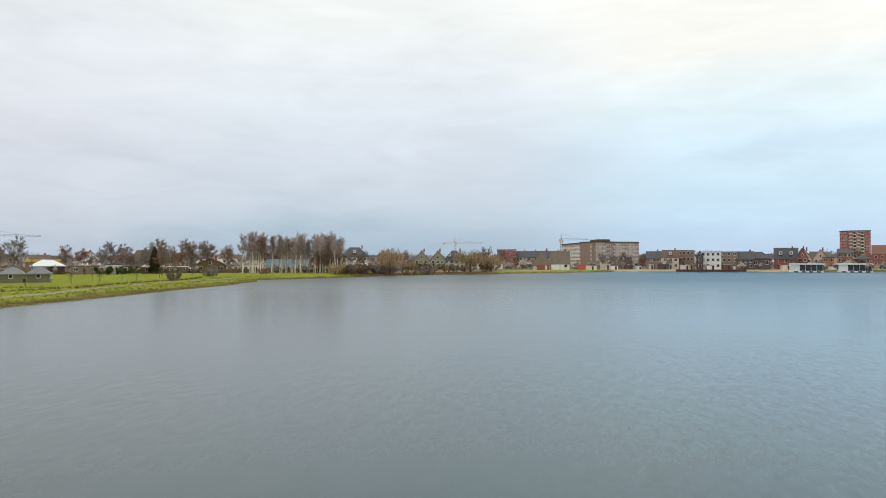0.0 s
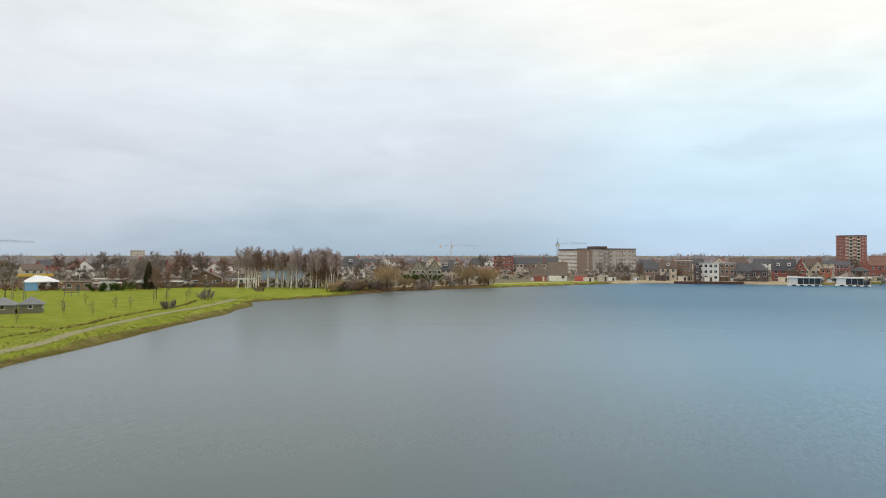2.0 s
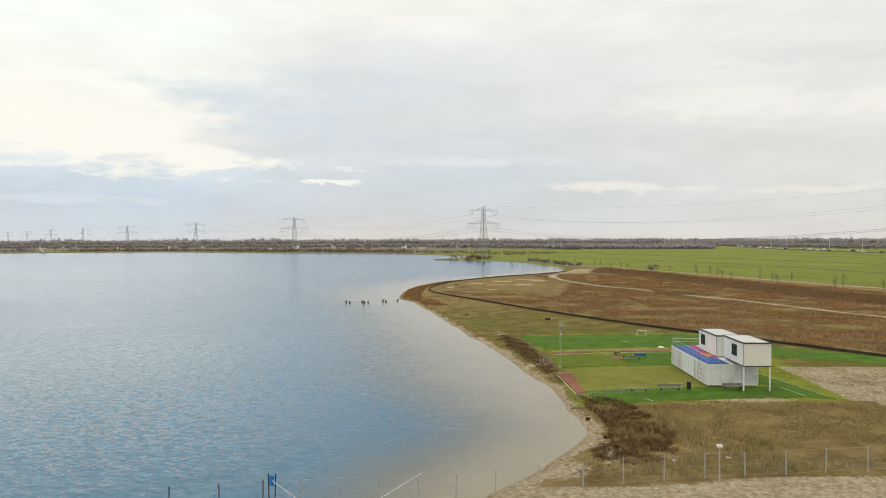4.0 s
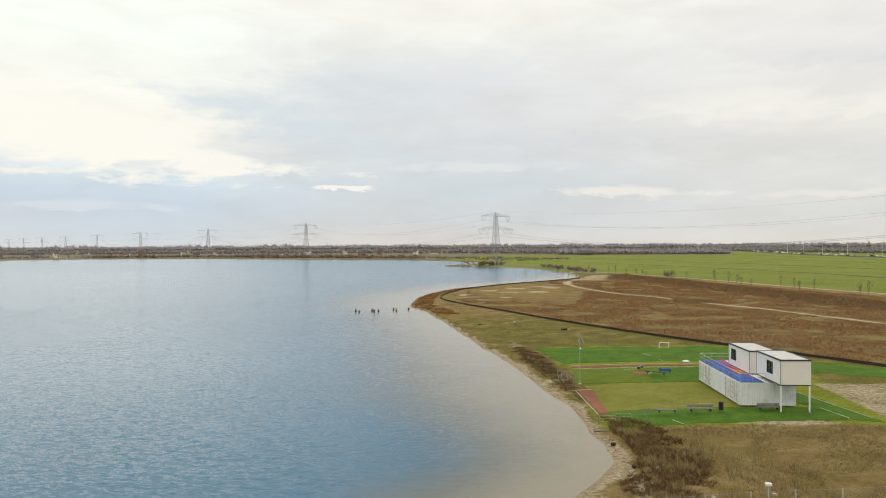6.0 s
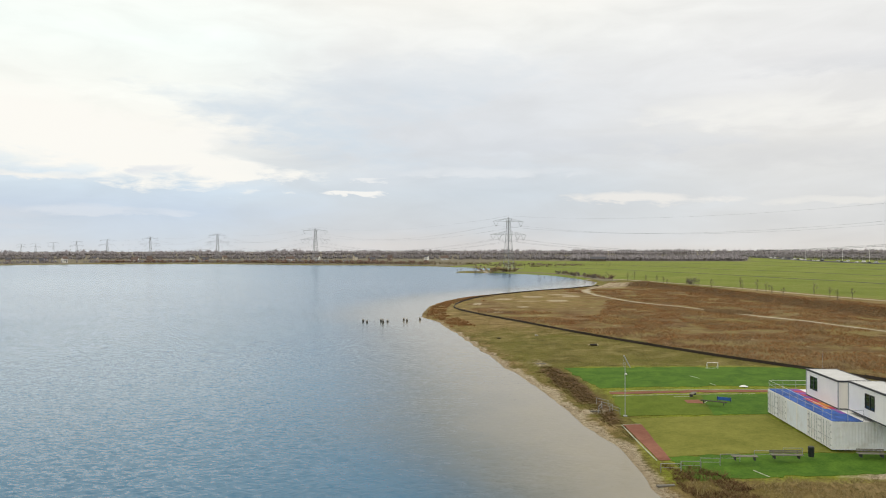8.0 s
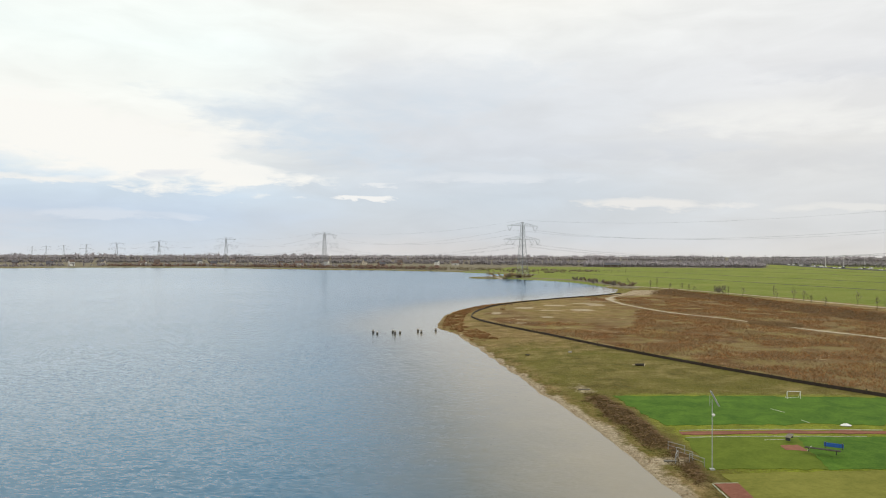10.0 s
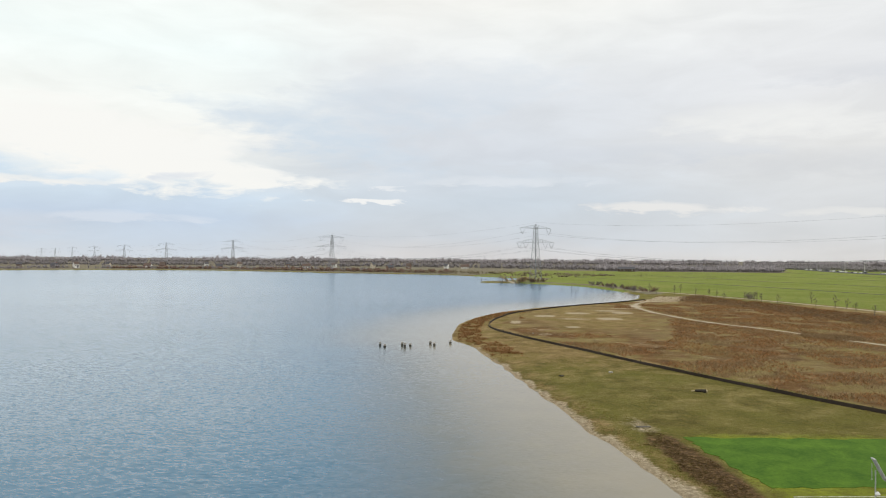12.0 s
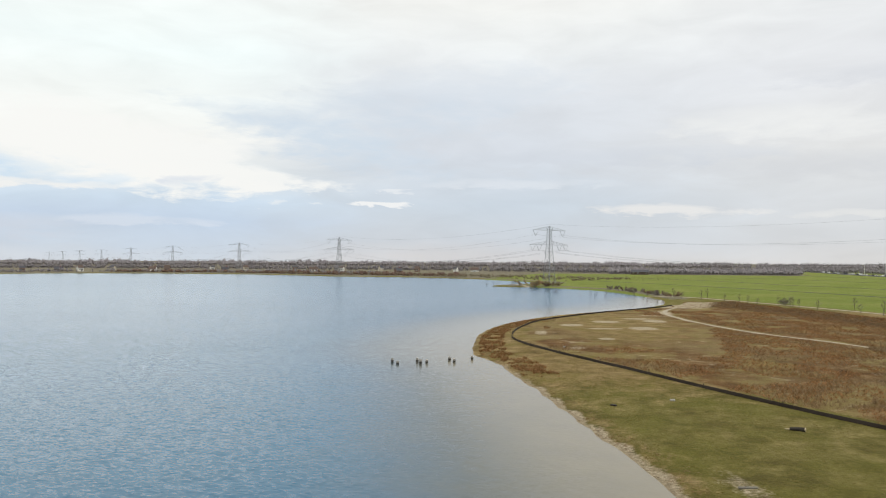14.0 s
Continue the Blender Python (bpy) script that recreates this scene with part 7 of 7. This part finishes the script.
for k in range(9):
    stand(OAK_B, -264 - rng.uniform(0, 18), -129 + k * 1.1 + rng.uniform(-1, 1), rng.uniform(0.55, 0.85), k, 1.0)
for k, (x, y, s) in enumerate(((-338, -289, 1.0), (-326, -272, 0.85), (-320, -243, 1.05), (-330, -262, 0.8), (-308, -194, 1.05), (-299, -180, 0.9), (-286, -212, 0.75), (-270, -215, 0.6), (-262, -222, 0.65),
                               (-300, -230, 0.7), (-320, -215, 0.7), (-245, -250, 0.8), (-230, -238, 0.7), (-222, -246, 0.8), (-352, -205, 0.85), (-345, -180, 0.8), (-330, -170, 0.8), (-390, -150, 0.8),
                               (-395, -128, 0.75), (-388, -115, 0.8), (-345, -118, 0.6), (-352, -130, 0.7), (-398, -75, 0.7), (-405, -52, 0.6), (-432, -72, 0.9), (-436, -62, 0.85), (-400, 12, 0.45), (-406, 22, 0.5), (-380, -28, 0.35),
                               (-412, 240, 0.7), (-404, 296, 0.9), (-408, 304, 1.0), (-416, 312, 1.0), (-420, 322, 0.95), (-440, 200, 0.7), (-410, 214, 0.6), (-455, 155, 0.8), (-300, -118, 0.6), (-310, -125, 0.65))):
    stand((OAK_A, OAK_B, OAK_C)[k % 3] if k % 5 else OAK_B, x, y, s, k)
for k, (x, y) in enumerate(((-404, 6), (-412, 14), (-436, 20), (-443, 28), (-450, 36), (-420, 2), (-428, 12))):
    stand(OAK_A if k % 2 else OAK_C, x + 6, y - 4, 0.62, k + 3)

for k, (x, y) in enumerate(((-193.7, -151.6), (-197.5, -150.4), (-222, -168))):
    copy_thing(OAK_B, spot(x, y, 40 * k) @ Matrix.Diagonal((0.42, 0.42, 0.8 - 0.1 * k, 1)))
CON = thing("conifer", "dark conifer with pointed top", "conifer", spot(-245, -184, 0) @ Matrix.Diagonal((1.25, 1.25, 0.96, 1)))
cs, cn = Shape(), Shape()
cs.rod((0, 0, -0.2), (0, 0, 9.5), 0.22, 0.05, 6)
rng = random.Random(3)
for k in range(1600):
    z = rng.uniform(0.6, 10.6)
    r = 2.6 * (1 - (z / 11.2) ** 1.9) ** 0.9 * rng.uniform(0.55, 1.0)
    a = rng.uniform(0, 6.28)
    p = Vector((math.cos(a) * r, math.sin(a) * r, z))
    cn.sliver(Vector((p.x * 0.5, p.y * 0.5, z + 0.2)), p + Vector((0, 0, -0.3)), 0.16)
part("trunk", cs, BARK, CON)
part("foliage", cn, TWIG_DARK, CON)


def weeping_willow(seed, x, y, wide, high, label):
    rng = random.Random(seed)
    w = thing("weeping_willow", label, "willow", spot(x, y, 0))
    tr, tw = Shape(), Shape()
    tr.rod((0, 0, -0.5), (0.1, 0, high * 0.4), high * 0.05, high * 0.035, 7)
    for k in range(16):
        a = k * 2.4
        e = Vector((math.cos(a) * wide * rng.uniform(0.25, 0.42), math.sin(a) * wide * rng.uniform(0.25, 0.42), high * rng.uniform(0.62, 0.95)))
        bough = Shape().rod((0.1, 0, high * 0.35), e, high * 0.02, high * 0.006, 4)
        part("bough", bough, BARK, w)
        for j in range(100):
            q = Vector((0.1, 0, high * 0.4)).lerp(e, rng.uniform(0.3, 1.0)) + Vector((rng.gauss(0, 0.09) * wide, rng.gauss(0, 0.09) * wide, rng.gauss(0, 0.05) * high))
            q.z = min(q.z, high)
            drop = rng.uniform(0.25, 0.75) * q.z
            tw.sliver(q, q + Vector((q.x * 0.12, q.y * 0.12, -drop)), 0.042)
    part("trunk", tr, BARK, w)
    part("crown", tw, TWIG_WILLOW, w)


weeping_willow(1, -266, -97, 13, 11.0, "large golden-brown weeping willow at the shore")
weeping_willow(2, -301, -69, 15, 10.2, "broad golden-brown weeping willow at the shore")
weeping_willow(6, -277, -92, 7, 4.6, "low spreading brown willow at the shore")
weeping_willow(4, -305, -60, 12, 8.6, "smaller golden-brown willow at the shore")
for k, (x, y, w, h, m) in enumerate(((-242, -112, 7, 4.6, TWIG_WILLOW), (-247, -108, 6, 4.2, TWIG), (-256, -106, 6, 3.6, TWIG_RED), (-264, -104, 6, 3.4, TWIG), (-274, -101, 6, 3.6, TWIG_RED), (-284, -97, 6, 3.0, TWIG),
                                     (-295, -90, 6, 3.6, TWIG_RED), (-303, -86, 5, 3.2, TWIG), (-332, -76, 5, 3.0, TWIG_RED), (-160, -129, 3, 2.4, TWIG), (-196, -137, 4, 3.2, TWIG), (-238, -138, 4, 2.4, TWIG_RED))):
    bush("shore_bush", "leafless brown bush at the lake edge", 90 + k, w, h, m, spot(x, y, 0), 620, 0.1, 0.09, "bushes at the town shore")
for k, (x, y, w, h) in enumerate(((-232, -196, 6, 3.2), (-238, -190, 7, 3.6), (-340, -100, 9, 4.0), (-345, -92, 9, 3.6), (-286, -140, 6, 2.6), (-290, -150, 6, 2.6))):
    bush("evergreen_bush", "dark evergreen garden bush", 120 + k, w, h, EVERGREEN, spot(x, y, 0), 900, 0.2, 0.16, "evergreen bushes in gardens")
# staked saplings and hedge lines on the meadow
for k, (x, y) in enumerate(((-123, -140), (-138, -141), (-142, -137), (-160, -143), (-160, -139), (-181, -145), (-184, -143), (-188, -139), (-203, -146), (-207, -143), (-150, -150), (-170, -158))):
    copy_thing(SAPLING, spot(x, y, k * 50) @ Matrix.Diagonal((0.7, 0.7, 0.75, 1)))
HEDGE = [(x, y) for x, y in spline([(-96, -126), (-104, -125), (-113, -125), (-122, -125), (-134, -128), (-152, -130), (-170, -131), (-188, -136)], 0.35)]
rng = random.Random(12)
scatter_tufts("hedge_row", "low brown hedge along the meadow ditch", "hedge", [(x + rng.gauss(0, 0.35), y + rng.gauss(0, 0.35)) for x, y in HEDGE], BRUSH, 0.6, 7, 0.035, 0.5, 31)
HEDGE2 = [(x, y) for x, y in spline([(-106, -152), (-112, -142), (-116, -134), (-114, -127)], 0.35)]
scatter_tufts("hedge_row", "low brown ditch hedge on the meadow", "hedge", [(x + rng.gauss(0, 0.3), y + rng.gauss(0, 0.3)) for x, y in HEDGE2], BRUSH, 0.5, 7, 0.035, 0.5, 32)
scatter_tufts("bank_grass", "coarse green grass on the lake bank", "grass", spots_in(-215, -60, -160, -105, 6000, lambda x, y: (shore_distance(x, y) > 0.3) & (shore_distance(x, y) < 12), 41), twig_material("meadow_tussock", (0.13, 0.17, 0.025), (0.30, 0.31, 0.08)), 0.22, 7, 0.06, 0.9, 33)
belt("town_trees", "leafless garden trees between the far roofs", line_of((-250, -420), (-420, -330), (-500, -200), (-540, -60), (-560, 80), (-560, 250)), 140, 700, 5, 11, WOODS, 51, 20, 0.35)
belt("town_trees", "leafless trees behind the gardens", line_of((-150, -330), (-260, -290), (-350, -220), (-410, -160)), 90, 420, 4, 9, TWIG, 52, 26, 0.14)
belt("garden_shrubs", "tangled brown shrubs in the back gardens", line_of((-150, -262), (-225, -232), (-262, -212), (-278, -190), (-300, -172)), 45, 330, 1.5, 5, TWIG_RED, 55, 24, 0.09, 0.5)
belt("garden_shrubs", "brown shrubs between the lakeside houses", line_of((-330, -140), (-345, -90), (-365, -40), (-385, 20), (-385, 80), (-395, 150), (-392, 220)), 50, 420, 1.5, 5.5, TWIG, 56, 24, 0.1, 0.5)
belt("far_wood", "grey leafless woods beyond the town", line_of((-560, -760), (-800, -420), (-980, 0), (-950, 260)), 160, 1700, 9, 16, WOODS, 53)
belt("shore_scrub", "low brown scrub below the lakeside houses", line_of((-392, 310), (-381, 277), (-367, 210), (-375, 170), (-367, 131)), 8, 120, 0.8, 2.2, TWIG_RED, 54, 10, 0.12, 0.6)

# far farmhouses on the north side
rng = random.Random(77)
for k, a in enumerate((35, 29, 24, 17.5, 11, 5.0)):
    dd = rng.uniform(1040, 1160)
    x, y = -dd * math.sin(radians(a)), -20 + dd * math.cos(radians(a))
    house("farmhouse", ("white" if k % 2 else "pale brick") + " farmhouse among the far trees", spot(x, y, a + rng.uniform(-30, 30)), rng.uniform(8, 13), 7, 3.2, 6.6, RENDER_WHITE if k % 2 else BROWN_BRICK, (SLATE, TILE_BROWN)[k % 2], "side", 3, 1, group="farms on the north side")
for k in range(11):
    a, dd = 7 + k * 3.0 + rng.uniform(-0.8, 0.8), rng.uniform(1090, 1230)
    while shore_distance(np.array([-dd * math.sin(radians(a))]), np.array([-20 + dd * math.cos(radians(a))]))[0] < 60:
        dd += 25
    x, y = -dd * math.sin(radians(a)), -20 + dd * math.cos(radians(a))
    house("farmhouse", ("white", "pale brick", "cream")[k % 3] + " house among the trees of the north side", spot(x, y, a + rng.uniform(-40, 40)), rng.uniform(5, 7), 6, rng.uniform(4.2, 5.5), rng.uniform(7.5, 9),
          (RENDER_WHITE, BROWN_BRICK, RENDER_CREAM)[k % 3], (SLATE, TILE_BROWN)[k % 2], "side", 3, 1, False, False, group="farms on the north side")
house("barn", "long dark barn at the field edge", spot(131, 985, -8), 22, 10, 3.5, 6.5, DARK_BRICK, SLATE, "side", 4, 1, True, False)


# brushwood under the willows
rng = random.Random(51)
for k in range(26):
    u = k / 25
    p = np.array([-238, -113.0]) * (1 - u) + np.array([-309, -58.0]) * u if k % 2 else np.array([-246, -108.0]) + np.array([-26, 12.0]) * (k / 26)
    x, y = p[0] + rng.uniform(-5, 2), p[1] - rng.uniform(0, 5)
    bush("shore_bush", "low dark leafless brush under the willows", 200 + k, rng.uniform(4, 7), rng.uniform(2.2, 4.4), (TWIG_RED, TWIG, BRUSH)[k % 3], spot(x, y, 0), 420, 0.15, 0.08, "brush under the willows")

# sheds, site boxes and small trees between the row of houses and the water
SITE = [PALE_BAND, RENDER_CREAM, RENDER_WHITE, BROWN_WOOD, PANEL_BLUE, RENDER_CREAM, DARK_BRICK]
for k in range(24):
    y = -14 + k * 6.6 + rng.uniform(-2, 2)
    x = float(np.interp(y, [-20, 10, 30, 60, 98, 131, 170], [-335, -356, -358, -353, -350, -368, -376])) - rng.uniform(5, 13)
    w, h = rng.uniform(2.2, 5.5), rng.uniform(1.5, 3.0)
    sc = thing("site_shed", ("pale", "beige", "white", "brown", "bluish", "cream", "dark")[k % 7] + " low shed on the lakeside building site", "shed", spot(x, y, 90 + rng.uniform(-20, 20)), "sheds on the building site")
    part("body", Shape().box((0, 0, h / 2 - 0.1), (w, 2.4, h + 0.2), 0, 0.05), SITE[k % 7], sc)
    part("roof", Shape().box((0, 0, h + 0.06), (w + 0.3, 2.8, 0.12)), (SLATE, ROOF_GREY, TILE_BROWN)[k % 3], sc)
    part("door", Shape().box((w * 0.2, -1.22, h * 0.42), (0.9, 0.06, h * 0.8)), DARK_TRIM, sc)
for k in range(30):
    y = -10 + k * 6.2 + rng.uniform(-3, 3)
    x = float(np.interp(y, [-20, 10, 30, 60, 98, 131, 170], [-335, -356, -358, -353, -350, -368, -376])) - rng.uniform(9, 20)
    stand((OAK_A, OAK_B, OAK_C)[k % 3], x, y, rng.uniform(0.26, 0.48), k)


def arc(radius, a0, a1):
    return np.array([(-radius * math.sin(radians(a)), -40 + radius * math.cos(radians(a))) for a in np.linspace(a0, a1, 14)])


belt("town_trees", "leafless trees among the far roofs", arc(560, 62, 140), 200, 520, 5, 9, TWIG, 61, 30, 0.13, 0.42)
belt("town_trees", "leafless brown trees behind the gardens", arc(400, 106, 140), 120, 150, 4, 8, TWIG, 62, 20, 0.2, 0.45)
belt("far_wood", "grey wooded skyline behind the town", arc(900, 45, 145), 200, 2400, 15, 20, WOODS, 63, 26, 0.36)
belt("garden_shrubs", "brown leafless garden shrubs and hedges", line_of((-228, -214), (-250, -206), (-268, -190), (-276, -160), (-284, -128)), 60, 240, 1.4, 4.2, TWIG_RED, 64, 18, 0.11, 0.5)
belt("garden_shrubs", "dark leafless brush between the sheds", line_of((-214, -226), (-240, -214), (-262, -198), (-270, -170)), 40, 170, 1.0, 2.8, BRUSH, 65, 18, 0.10, 0.6)
for k, (x, y, w, turn_, m, rf) in enumerate(((-246, -203, 12, 124, BROWN_WOOD, PALE_BAND), (-256, -214, 15, 126, RENDER_CREAM, TILE_BROWN), (-268, -206, 11, 120, BROWN_WOOD, SLATE), (-276, -190, 9, 118, RENDER_WHITE, SLATE),
                                            (-262, -184, 8, 118, BROWN_WOOD, RENDER_WHITE), (-284, -224, 14, 128, RENDER_CREAM, ROOF_GREY), (-298, -206, 12, 122, BROWN_BRICK, TILE_RED), (-306, -176, 10, 115, RENDER_WHITE, SLATE))):
    house("garden_shed", ("brown" if m in (BROWN_WOOD, BROWN_BRICK) else "pale") + " low garden building with flat roof", spot(x, y, turn_), w, 5, 2.3 + 0.15 * (k % 3), 3, m, rf, "flat", 3, 1, True, False, group="garden sheds", win=(1.3, 0.9))
for k, (x, y, sz) in enumerate(((-282, -205, 1.0), (-300, -190, 1.1), (-316, -208, 1.15), (-256, -190, 0.55), (-262, -178, 0.6), (-248, -196, 0.6), (-243, -188, 0.5), (-330, -228, 1.0))):
    stand((OAK_A, OAK_C, OAK_B)[k % 3], x, y, sz, k + 11)
